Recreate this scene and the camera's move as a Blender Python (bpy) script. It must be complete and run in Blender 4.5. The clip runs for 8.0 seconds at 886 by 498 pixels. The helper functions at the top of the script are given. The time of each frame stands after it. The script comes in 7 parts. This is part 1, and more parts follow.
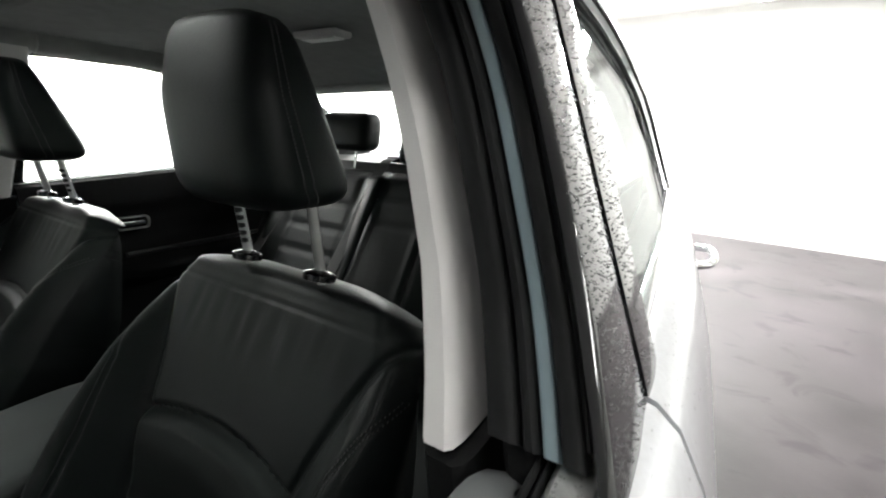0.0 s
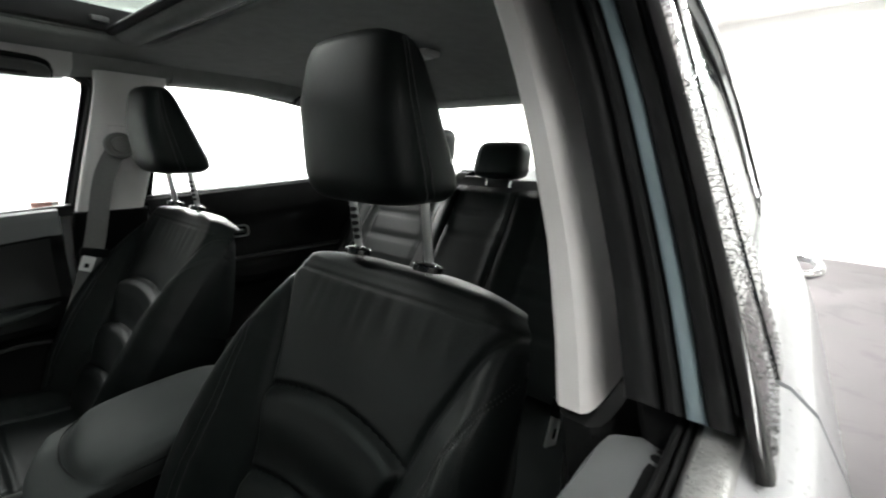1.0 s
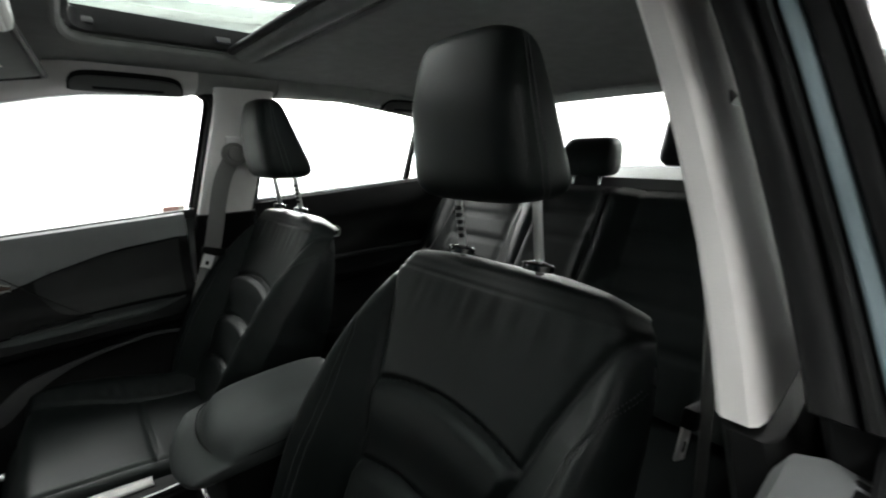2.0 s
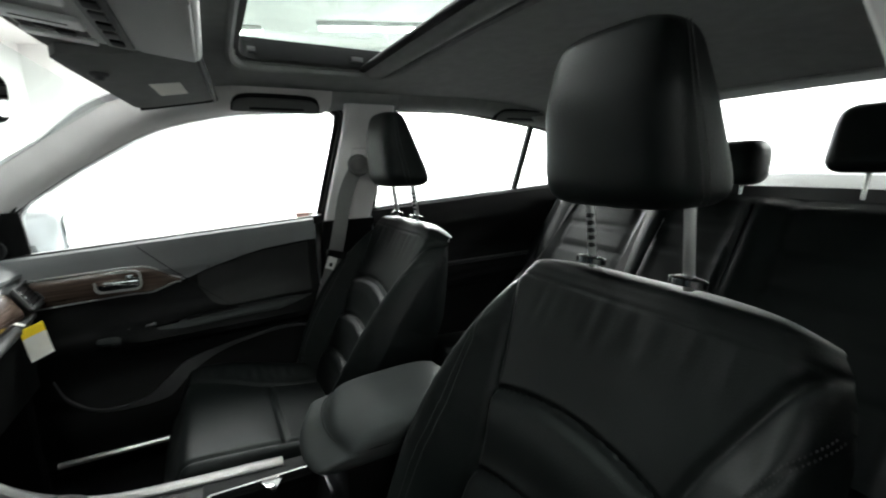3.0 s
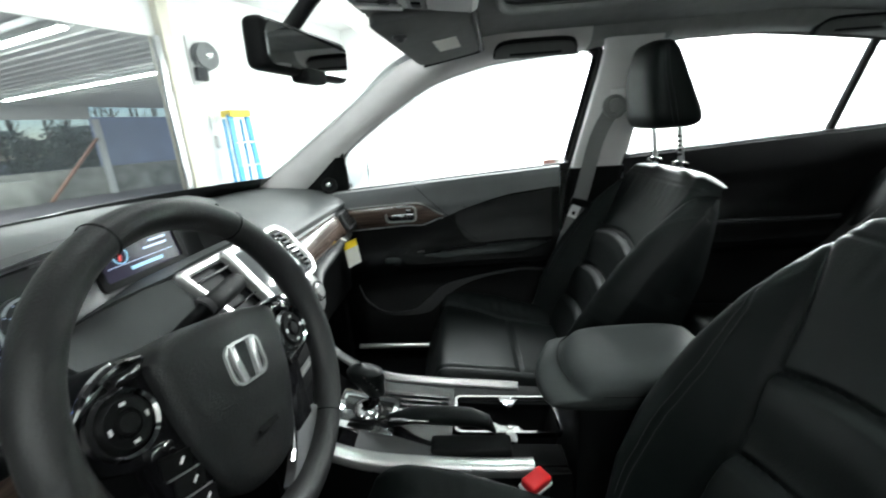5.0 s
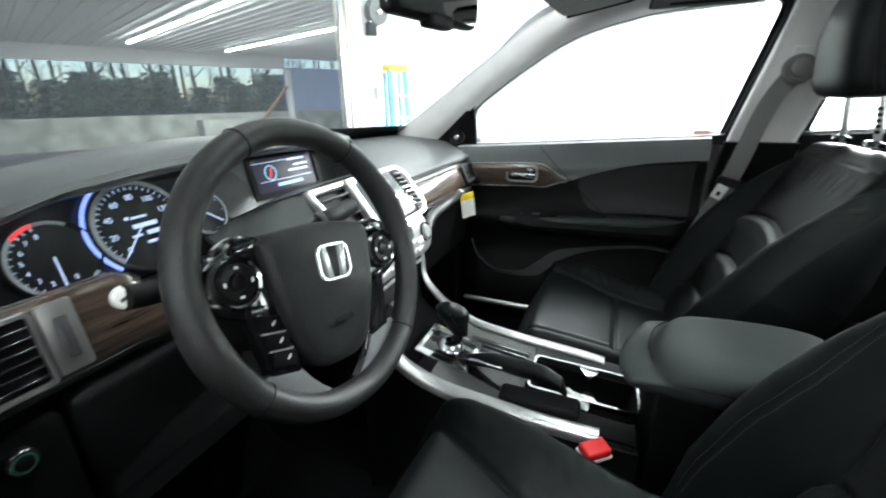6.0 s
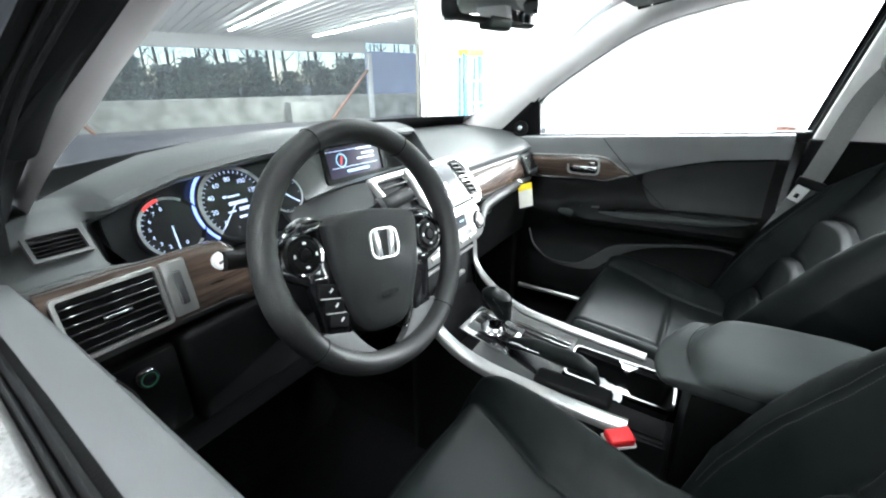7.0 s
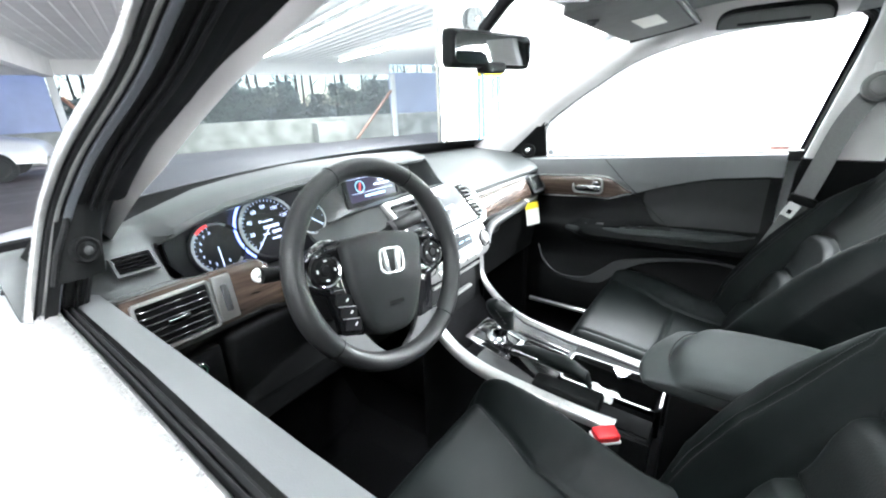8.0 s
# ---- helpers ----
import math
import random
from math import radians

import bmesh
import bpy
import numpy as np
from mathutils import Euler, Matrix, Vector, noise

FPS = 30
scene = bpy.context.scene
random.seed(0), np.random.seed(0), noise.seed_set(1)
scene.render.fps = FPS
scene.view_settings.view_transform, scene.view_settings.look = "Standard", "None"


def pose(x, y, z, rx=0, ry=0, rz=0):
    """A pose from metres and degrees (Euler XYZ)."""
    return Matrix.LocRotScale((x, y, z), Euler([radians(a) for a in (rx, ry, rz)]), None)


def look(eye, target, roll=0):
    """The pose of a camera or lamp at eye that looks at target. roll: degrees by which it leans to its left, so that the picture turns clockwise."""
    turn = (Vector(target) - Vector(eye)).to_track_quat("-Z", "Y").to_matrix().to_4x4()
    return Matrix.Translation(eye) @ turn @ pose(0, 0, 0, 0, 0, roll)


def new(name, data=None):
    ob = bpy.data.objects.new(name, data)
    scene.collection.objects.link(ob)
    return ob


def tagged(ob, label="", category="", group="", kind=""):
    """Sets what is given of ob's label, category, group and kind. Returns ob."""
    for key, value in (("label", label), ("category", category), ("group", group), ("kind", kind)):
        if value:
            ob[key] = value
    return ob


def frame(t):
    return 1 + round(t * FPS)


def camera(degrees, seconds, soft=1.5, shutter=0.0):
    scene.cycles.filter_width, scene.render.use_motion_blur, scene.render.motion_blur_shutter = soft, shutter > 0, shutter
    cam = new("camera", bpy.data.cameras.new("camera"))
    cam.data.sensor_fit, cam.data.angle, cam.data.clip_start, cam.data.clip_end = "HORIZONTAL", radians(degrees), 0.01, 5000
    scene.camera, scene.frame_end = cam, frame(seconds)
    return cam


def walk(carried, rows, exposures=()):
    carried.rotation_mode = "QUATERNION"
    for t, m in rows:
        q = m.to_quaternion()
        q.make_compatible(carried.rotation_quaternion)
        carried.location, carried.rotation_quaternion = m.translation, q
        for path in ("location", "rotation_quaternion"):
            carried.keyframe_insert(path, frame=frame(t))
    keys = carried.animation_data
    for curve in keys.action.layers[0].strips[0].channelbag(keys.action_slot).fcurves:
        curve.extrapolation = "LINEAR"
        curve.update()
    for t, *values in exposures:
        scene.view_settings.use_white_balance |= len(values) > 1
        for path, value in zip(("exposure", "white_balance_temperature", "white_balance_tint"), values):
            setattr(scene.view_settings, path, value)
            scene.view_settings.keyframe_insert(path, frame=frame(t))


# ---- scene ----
cam = camera(93.1, 8.0, 2.0, 0.4)
PATH = [
    (0, (-0.841, 0.36, 1.211), (0.142, -1.301, 0.686), 2.6),
    (0.5, (-0.836, 0.402, 1.204), (0.226, -1.209, 0.678), 1.4),
    (1, (-0.814, 0.428, 1.186), (0.403, -1.094, 0.739), 1.4),
    (1.5, (-0.795, 0.441, 1.182), (0.53, -0.988, 0.732), 0.8),
    (2.8, (-0.74, 0.492, 1.176), (0.94, -0.52, 0.782), -1.6),
    (3, (-0.737, 0.492, 1.173), (0.99, -0.442, 0.787), -1.3),
    (3.5, (-0.731, 0.505, 1.165), (1.088, -0.23, 0.774), -1.4),
    (4, (-0.73, 0.519, 1.161), (1.169, 0.036, 0.758), -1.9),
    (4.5, (-0.726, 0.524, 1.152), (1.21, 0.321, 0.693), -3.1),
    (4.7, (-0.729, 0.527, 1.156), (1.206, 0.456, 0.656), -3.7),
    (5.8, (-0.744, 0.469, 1.132), (1.048, 1.07, 0.479), -1.2),
    (6, (-0.751, 0.453, 1.128), (0.988, 1.169, 0.447), -0.6),
    (6.5, (-0.77, 0.421, 1.143), (0.849, 1.352, 0.428), -0.0),
    (7, (-0.787, 0.393, 1.153), (0.785, 1.381, 0.409), -0.5),
    (7.5, (-0.812, 0.35, 1.172), (0.712, 1.405, 0.42), -1.2),
    (8, (-0.846, 0.307, 1.192), (0.686, 1.402, 0.518), -2.1),
]
walk(cam, [(t, look(eye, target, roll)) for t, eye, target, roll in PATH], [(0, -0.05, 6450, 9), (1.5, -0.05, 6400, 8), (3.0, 0.0, 6300, 6), (3.5, 0.05, 6230, 5), (4.5, 0.28, 6120, 4), (6.0, 0.83, 6030, 5), (7.0, 1.5, 5950, 7), (8.0, 2.0, 5950, 9)])

# ---- light ----
world = bpy.data.worlds.new("overcast")
world.use_nodes = True
scene.world = world
nt = world.node_tree
sky = nt.nodes.new("ShaderNodeTexSky")
sky.sky_type, sky.sun_disc = "NISHITA", False
sky.sun_elevation, sky.sun_rotation = radians(58), radians(20)
sky.air_density, sky.dust_density, sky.ozone_density = 1.0, 0.4, 4.0
nt.links.new(sky.outputs[0], nt.nodes["Background"].inputs[0])
nt.nodes["Background"].inputs[1].default_value = 0.075
sun = new("sun", bpy.data.lights.new("sun", "SUN"))
sun.data.energy, sun.data.angle, sun.data.color = 1.4, radians(12), (1, 0.97, 0.93)
sun.matrix_world = look((0, 0, 30), (-6, -16, 0))


# ---- materials ----
def mat(name, color, rough=0.5, metal=0.0, var=0.12, scale=8.0, bump=0.0, bscale=300.0, coat=0.0, spec=0.5, rvar=0.06, voronoi=False, trans=0.0, ior=1.45, stretch=(1, 1, 1)):
    m = bpy.data.materials.new(name)
    m.use_nodes = True
    t = m.node_tree
    b = t.nodes["Principled BSDF"]
    co = t.nodes.new("ShaderNodeTexCoord")
    mp = t.nodes.new("ShaderNodeMapping")
    mp.inputs["Scale"].default_value = stretch
    t.links.new(co.outputs["Object"], mp.inputs[0])
    n1 = t.nodes.new("ShaderNodeTexNoise")
    n1.inputs["Scale"].default_value, n1.inputs["Detail"].default_value = scale, 6
    t.links.new(mp.outputs[0], n1.inputs[0])
    ramp = t.nodes.new("ShaderNodeValToRGB")
    c = Vector(color)
    ramp.color_ramp.elements[0].color = (*(c * (1 - var)), 1)
    ramp.color_ramp.elements[1].color = (*[min(1, v) for v in c * (1 + var)], 1)
    ramp.color_ramp.elements[0].position, ramp.color_ramp.elements[1].position = 0.3, 0.7
    t.links.new(n1.outputs[0], ramp.inputs[0])
    t.links.new(ramp.outputs[0], b.inputs["Base Color"])
    mr = t.nodes.new("ShaderNodeMapRange")
    mr.inputs[3].default_value, mr.inputs[4].default_value = max(0.02, rough - rvar), min(1, rough + rvar)
    t.links.new(n1.outputs[0], mr.inputs[0])
    t.links.new(mr.outputs[0], b.inputs["Roughness"])
    b.inputs["Metallic"].default_value = metal
    b.inputs["Coat Weight"].default_value = coat
    b.inputs["Coat Roughness"].default_value = 0.05
    b.inputs["Specular IOR Level"].default_value = spec
    b.inputs["Transmission Weight"].default_value = trans
    b.inputs["IOR"].default_value = ior
    if bump:
        n2 = t.nodes.new("ShaderNodeTexVoronoi" if voronoi else "ShaderNodeTexNoise")
        n2.inputs["Scale"].default_value = bscale
        t.links.new(mp.outputs[0], n2.inputs[0])
        bp = t.nodes.new("ShaderNodeBump")
        bp.inputs["Strength"].default_value, bp.inputs["Distance"].default_value = bump, 0.001
        t.links.new(n2.outputs[0], bp.inputs["Height"])
        t.links.new(bp.outputs[0], b.inputs["Normal"])
    return m


def glow(name, color, strength):
    m = bpy.data.materials.new(name)
    m.use_nodes = True
    b = m.node_tree.nodes["Principled BSDF"]
    b.inputs["Base Color"].default_value = (*color, 1)
    b.inputs["Emission Color"].default_value = (*color, 1)
    b.inputs["Emission Strength"].default_value = strength
    b.inputs["Roughness"].default_value = 0.3
    return m


def glass_mat(name, tint=(0.93, 0.96, 0.95), rough=0.0, veil=0.0):
    m = bpy.data.materials.new(name)
    m.use_nodes = True
    t = m.node_tree
    t.nodes.remove(t.nodes["Principled BSDF"])
    tr, gl, mix, fr, pw, ma = (t.nodes.new("ShaderNode" + k) for k in ("BsdfTransparent", "BsdfGlossy", "MixShader", "LayerWeight", "Math", "Math"))
    tr.inputs[0].default_value = (*tint, 1)
    gl.inputs["Roughness"].default_value = 0.02 + rough
    fr.inputs[0].default_value = 0.5
    pw.operation, pw.inputs[1].default_value = "POWER", 4.0
    ma.operation, ma.inputs[1].default_value, ma.inputs[2].default_value = "MULTIPLY_ADD", 0.45, 0.02
    t.links.new(fr.outputs["Facing"], pw.inputs[0])
    t.links.new(pw.outputs[0], ma.inputs[0])
    t.links.new(ma.outputs[0], mix.inputs[0])
    t.links.new(tr.outputs[0], mix.inputs[1])
    t.links.new(gl.outputs[0], mix.inputs[2])
    t.links.new(mix.outputs[0], t.nodes["Material Output"].inputs[0])
    if veil:
        # translucent bluish share that imitates the haze of reflections on the glass
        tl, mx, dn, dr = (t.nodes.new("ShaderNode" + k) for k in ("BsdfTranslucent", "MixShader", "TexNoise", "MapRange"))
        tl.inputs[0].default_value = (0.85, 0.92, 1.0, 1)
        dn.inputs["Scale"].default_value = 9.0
        dr.inputs[3].default_value, dr.inputs[4].default_value = veil * 0.6, veil * 1.4
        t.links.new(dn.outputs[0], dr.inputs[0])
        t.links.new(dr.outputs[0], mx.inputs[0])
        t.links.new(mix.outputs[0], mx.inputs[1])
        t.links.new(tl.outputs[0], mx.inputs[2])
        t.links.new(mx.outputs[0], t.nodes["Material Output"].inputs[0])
    return m


LEATHER = mat("black leather", (0.0040, 0.0058, 0.0056), 0.46, var=0.2, scale=14, bump=0.16, bscale=420, voronoi=True, spec=0.21)
LEATHER.node_tree.nodes["Principled BSDF"].inputs["Sheen Weight"].default_value = 0.01
LEATHER.node_tree.nodes["Principled BSDF"].inputs["Sheen Roughness"].default_value = 0.45
PLASTIC = mat("black grained plastic", (0.0038, 0.0041, 0.0042), 0.6, var=0.15, scale=10, bump=0.35, bscale=650, spec=0.17)
SOFT = mat("charcoal soft-touch pad", (0.022, 0.0235, 0.024), 0.5, var=0.12, scale=9, bump=0.3, bscale=520, voronoi=True)
RIM = mat("worn black leather rim", (0.017, 0.0172, 0.0175), 0.44, var=0.15, scale=20, bump=0.25, bscale=500, voronoi=True, spec=0.4)
# dash pad charcoal made lighter for the direct light on the door tops
DOORPAD = mat("charcoal door top pad lightened for direct light", (0.115, 0.12, 0.122), 0.55, var=0.08, scale=9, bump=0.10, bscale=900, voronoi=True)
ARMREST = mat("black vinyl armrest", (0.029, 0.033, 0.0325), 0.55, var=0.15, scale=12, bump=0.2, bscale=420, voronoi=True, spec=0.30)
PAD = mat("charcoal dash pad", (0.057, 0.061, 0.061), 0.46, var=0.10, scale=9, bump=0.15, bscale=800, voronoi=True)
VISOR = mat("grey visor fabric", (0.20, 0.205, 0.20), 0.9, var=0.06, scale=30, bump=0.4, bscale=800, spec=0.1)
INSERT = mat("black leather door insert", (0.014, 0.0145, 0.0145), 0.55, var=0.15, scale=12, bump=0.22, bscale=420, voronoi=True, spec=0.3)
GLOSS = mat("gloss black", (0.008, 0.008, 0.009), 0.1, var=0.1, coat=0.5)
RUBBER = mat("black rubber seal", (0.007, 0.0072, 0.0076), 0.62, var=0.2, scale=30, bump=0.2, bscale=160, spec=0.22)
HEADLINER = mat("grey headliner fabric", (0.26, 0.265, 0.26), 0.95, var=0.07, scale=30, bump=0.5, bscale=900, spec=0.1)
TRIM = mat("light grey pillar trim", (0.60, 0.585, 0.58), 0.6, var=0.05, scale=12, bump=0.35, bscale=700)
DARKTRIM = mat("dark grey trim", (0.055, 0.056, 0.057), 0.55, var=0.1, scale=12, bump=0.3, bscale=650)
SILVER = mat("silver trim", (0.55, 0.55, 0.54), 0.3, 0.85, var=0.06, scale=40)
CHROME = mat("chrome", (0.75, 0.75, 0.76), 0.07, 1.0, var=0.03, rvar=0.03)
STEEL = mat("polished steel post", (0.6, 0.6, 0.6), 0.16, 1.0, var=0.06, stretch=(60, 60, 2))
PAINT = mat("silver car paint", (0.66, 0.67, 0.69), 0.30, 0.25, var=0.05, scale=120, coat=0.8)
JAMB = mat("bluish grey primer paint", (0.20, 0.26, 0.29), 0.38, 0.2, var=0.06, coat=0.3)
POST = mat("bright plated steel", (0.85, 0.86, 0.86), 0.17, 0.70, var=0.05, scale=30)
BELT = mat("rain-wet bright strip", (0.62, 0.62, 0.61), 0.32, 0.7, var=0.12, scale=60, bump=0.7, bscale=260)
CARPET = mat("black carpet", (0.005, 0.005, 0.0055), 0.95, var=0.35, scale=160, bump=0.9, bscale=500, spec=0.1)
STITCH = mat("dark stitching thread", (0.055, 0.055, 0.056), 0.8, spec=0.2)
STRIP = mat("grey painted frame strip", (0.085, 0.09, 0.10), 0.45, var=0.08, scale=30)
REARWEB = mat("dark grey rear belt webbing", (0.07, 0.07, 0.069), 0.8, var=0.2, scale=200, bump=0.6, bscale=500)
LIP = mat("satin grey lip", (0.11, 0.11, 0.105), 0.42, var=0.1, scale=30, bump=0.1, bscale=300)
WEB = mat("grey seat belt webbing", (0.165, 0.165, 0.162), 0.8, var=0.15, scale=200, bump=0.6, bscale=500, stretch=(1, 1, 4))
RED = mat("red plastic", (0.65, 0.02, 0.025), 0.35, var=0.05)
YELLOW = mat("yellow paper", (0.85, 0.62, 0.02), 0.6, var=0.04)
WHITEP = mat("white plastic", (0.78, 0.78, 0.77), 0.45, var=0.04)
SCREENG = mat("glossy screen glass", (0.10, 0.105, 0.11), 0.06, var=0.05, coat=1.0, spec=0.8)
LENS = mat("milky lamp lens", (0.72, 0.73, 0.72), 0.35, var=0.04)
HOLDER = mat("pale grey moulded plastic", (0.42, 0.425, 0.415), 0.6, var=0.05, bump=0.2, bscale=600)
PAPER = mat("white paper label", (0.75, 0.74, 0.68), 0.7, var=0.04, scale=60)
GLASS = glass_mat("clear window glass")
WSGLASS = glass_mat("windscreen glass with mixed-in haze", veil=0.016)
TINT = glass_mat("green tinted window glass", (0.78, 0.85, 0.82))
MIRROR = mat("mirror glass", (0.85, 0.86, 0.86), 0.03, 1.0, var=0.01, rvar=0.01)
WALLW = mat("white painted wall", (0.82, 0.82, 0.80), 0.6, var=0.05, scale=1.5, bump=0.2, bscale=60)
ASPHALT = mat("damp grey concrete floor", (0.080, 0.070, 0.075), 0.5, var=0.42, scale=1.6, bump=0.3, bscale=60, rvar=0.25)
t_ = ASPHALT.node_tree
base_ = t_.nodes["Principled BSDF"].inputs["Base Color"]
src_ = base_.links[0].from_socket
co_, no_, ra_, mu_ = (t_.nodes.new("ShaderNode" + k) for k in ("TexCoord", "TexNoise", "ValToRGB", "MixRGB"))
no_.inputs["Scale"].default_value, no_.inputs["Detail"].default_value, no_.inputs["Distortion"].default_value = 3.0, 4, 0.9
ra_.color_ramp.elements[0].position, ra_.color_ramp.elements[1].position = 0.56, 0.66
ra_.color_ramp.elements[0].color, ra_.color_ramp.elements[1].color = (1, 1, 1, 1), (0.66, 0.66, 0.68, 1)
mu_.blend_type, mu_.inputs[0].default_value = "MULTIPLY", 1.0
t_.links.new(co_.outputs["Object"], no_.inputs[0])
t_.links.new(no_.outputs[0], ra_.inputs[0])
t_.links.new(src_, mu_.inputs[1])
t_.links.new(ra_.outputs[0], mu_.inputs[2])
t_.links.new(mu_.outputs[0], base_)
CONCRETE = mat("mossy concrete", (0.36, 0.36, 0.33), 0.85, var=0.35, scale=1.8, bump=0.6, bscale=25)
CORR = mat("white ribbed metal ceiling", (0.82, 0.83, 0.81), 0.4, 0.0, var=0.06, scale=2)
TIMBER = mat("cream painted timber", (0.62, 0.58, 0.46), 0.6, var=0.12, scale=6)
BLUE = mat("blue fibreglass", (0.03, 0.28, 0.55), 0.4, var=0.1)
ORANGE = mat("rusty orange steel", (0.36, 0.19, 0.13), 0.6, var=0.2, scale=5)
TYRE = mat("tyre rubber", (0.02, 0.02, 0.02), 0.8, var=0.2)
# leaf green paled to imitate haze reflected in the windscreen
LEAF = mat("evergreen leaves paled for haze", (0.11, 0.135, 0.115), 0.7, var=0.4, scale=3)
BARK = mat("bark", (0.10, 0.08, 0.06), 0.9, var=0.4, scale=10)
TUBE = glow("fluorescent tube", (1.0, 1.0, 0.97), 22)


def wood_mat():
    m = mat("dark walnut veneer", (0.075, 0.053, 0.042), 0.20, var=0.55, scale=5, coat=1.0, stretch=(2.5, 1, 34))
    return m


WOOD = wood_mat()


# ---- building helpers ----
def part(name, bm, material, parent=None, label="", sharp=38, smooth=True):
    me = bpy.data.meshes.new(name)
    bmesh.ops.recalc_face_normals(bm, faces=bm.faces[:])
    bm.to_mesh(me)
    bm.free()
    if smooth:
        me.polygons.foreach_set("use_smooth", [True] * len(me.polygons))
        me.set_sharp_from_angle(angle=radians(sharp))
    me.materials.append(material)
    ob = new(name, me)
    if parent:
        ob.parent = parent
    if label:
        ob["label"] = label
    return ob


def thing(name, at, label, category, group="", kind=""):
    e = new(name)
    e.location = at
    return tagged(e, label, category, group, kind)


def put(ob, parent):
    """Keeps world coordinates for a mesh built in car space under a moved Empty."""
    ob.parent = parent
    ob.matrix_parent_inverse = Matrix.Translation(-parent.location)
    return ob


def wpart(name, bm, material, parent, label="", **k):
    return put(part(name, bm, material, None, label, **k), parent)


def sub(name, bm, material, parent, label="", **k):
    """A sub-part in car space under a part that itself stands in car space."""
    ob = part(name, bm, material, None, label, **k)
    ob.parent = parent
    return ob


def sheet(rows, closed_u=False, closed_v=False, caps=False):
    bm = bmesh.new()
    vs = [[bm.verts.new(p) for p in r] for r in rows]
    nu, nv = len(vs), len(vs[0])
    for i in range(nu if closed_u else nu - 1):
        for j in range(nv if closed_v else nv - 1):
            a, b, c, d = vs[i][j], vs[i][(j + 1) % nv], vs[(i + 1) % nu][(j + 1) % nv], vs[(i + 1) % nu][j]
            try:
                bm.faces.new((a, b, c, d))
            except ValueError:
                pass
    if caps:
        bm.faces.new(vs[0])
        bm.faces.new(list(reversed(vs[-1])))
    return bm


def thick(rows, off):
    """A sheet given a thickness: off is a vector, or a function of a point."""
    f = off if callable(off) else (lambda p: Vector(off))
    rows = [[Vector(p) for p in r] for r in rows]
    back = [[p + f(p) for p in r] for r in rows]
    loop = [r + list(reversed(b)) for r, b in zip(rows, back)]
    return sheet(loop, closed_v=True, caps=True)


def join(*bms):
    out = bmesh.new()
    for b in bms:
        me = bpy.data.meshes.new("t")
        b.to_mesh(me)
        b.free()
        out.from_mesh(me)
        bpy.data.meshes.remove(me)
    return out


def rbox(lo, hi, r=0.005, seg=2, m=None):
    bm = bmesh.new()
    bmesh.ops.create_cube(bm, size=1)
    lo, hi = Vector(lo), Vector(hi)
    for v in bm.verts:
        v.co = Vector([lo[i] + (v.co[i] + 0.5) * (hi[i] - lo[i]) for i in range(3)])
    if r:
        bmesh.ops.bevel(bm, geom=bm.edges[:], offset=r, segments=seg, profile=0.6, affect="EDGES", clamp_overlap=True)
    if m is not None:
        bm.transform(m)
    return bm


def spline(pts, n):
    """n points on a smooth curve through pts (Catmull-Rom)."""
    p = [Vector(q) for q in pts]
    p = [p[0] * 2 - p[1]] + p + [p[-1] * 2 - p[-2]]
    out = []
    for k in range(n):
        s = k / (n - 1) * (len(p) - 3)
        i = min(int(s), len(p) - 4)
        u = s - i
        a, b, c, d = p[i:i + 4]
        out.append(0.5 * (2 * b + (c - a) * u + (2 * a - 5 * b + 4 * c - d) * u * u + (3 * b - a - 3 * c + d) * u ** 3))
    return out


def tube(pts, r, seg=10, caps=True, flat=1.0, up=None):
    pts = [Vector(p) for p in pts]
    rows = []
    ref = Vector(up) if up else Vector((0.31, 0.17, 0.93))
    for i, p in enumerate(pts):
        d = (pts[min(i + 1, len(pts) - 1)] - pts[max(i - 1, 0)]).normalized()
        a = d.cross(ref).normalized()
        b = a.cross(d)
        rr = r(i / max(1, len(pts) - 1)) if callable(r) else r
        rows.append([p + a * math.cos(q) * rr + b * math.sin(q) * rr * flat for q in [2 * math.pi * k / seg for k in range(seg)]])
    return sheet(rows, closed_v=True, caps=caps)


def cyl(a, b, r, seg=20, r2=None, bev=0.0):
    a, b = Vector(a), Vector(b)
    d = (b - a)
    L = d.length
    q = d.to_track_quat("Z", "Y").to_matrix().to_4x4()
    r2 = r if r2 is None else r2
    prof = [(0, 0), (r - bev, 0), (r, bev), (r2, L - bev), (r2 - bev, L), (0, L)] if bev else [(0, 0), (r, 0), (r2, L), (0, L)]
    rows = [[Vector((max(x, 1e-5) * math.cos(2 * math.pi * k / seg), max(x, 1e-5) * math.sin(2 * math.pi * k / seg), z)) for k in range(seg)] for x, z in prof]
    bm = sheet(rows, closed_v=True)
    bm.transform(Matrix.Translation(a) @ q)
    return bm


def lathe(prof, m, seg=32):
    rows = [[Vector((max(x, 1e-5) * math.cos(2 * math.pi * k / seg), max(x, 1e-5) * math.sin(2 * math.pi * k / seg), z)) for k in range(seg)] for x, z in prof]
    bm = sheet(rows, closed_v=True)
    bm.transform(m)
    return bm


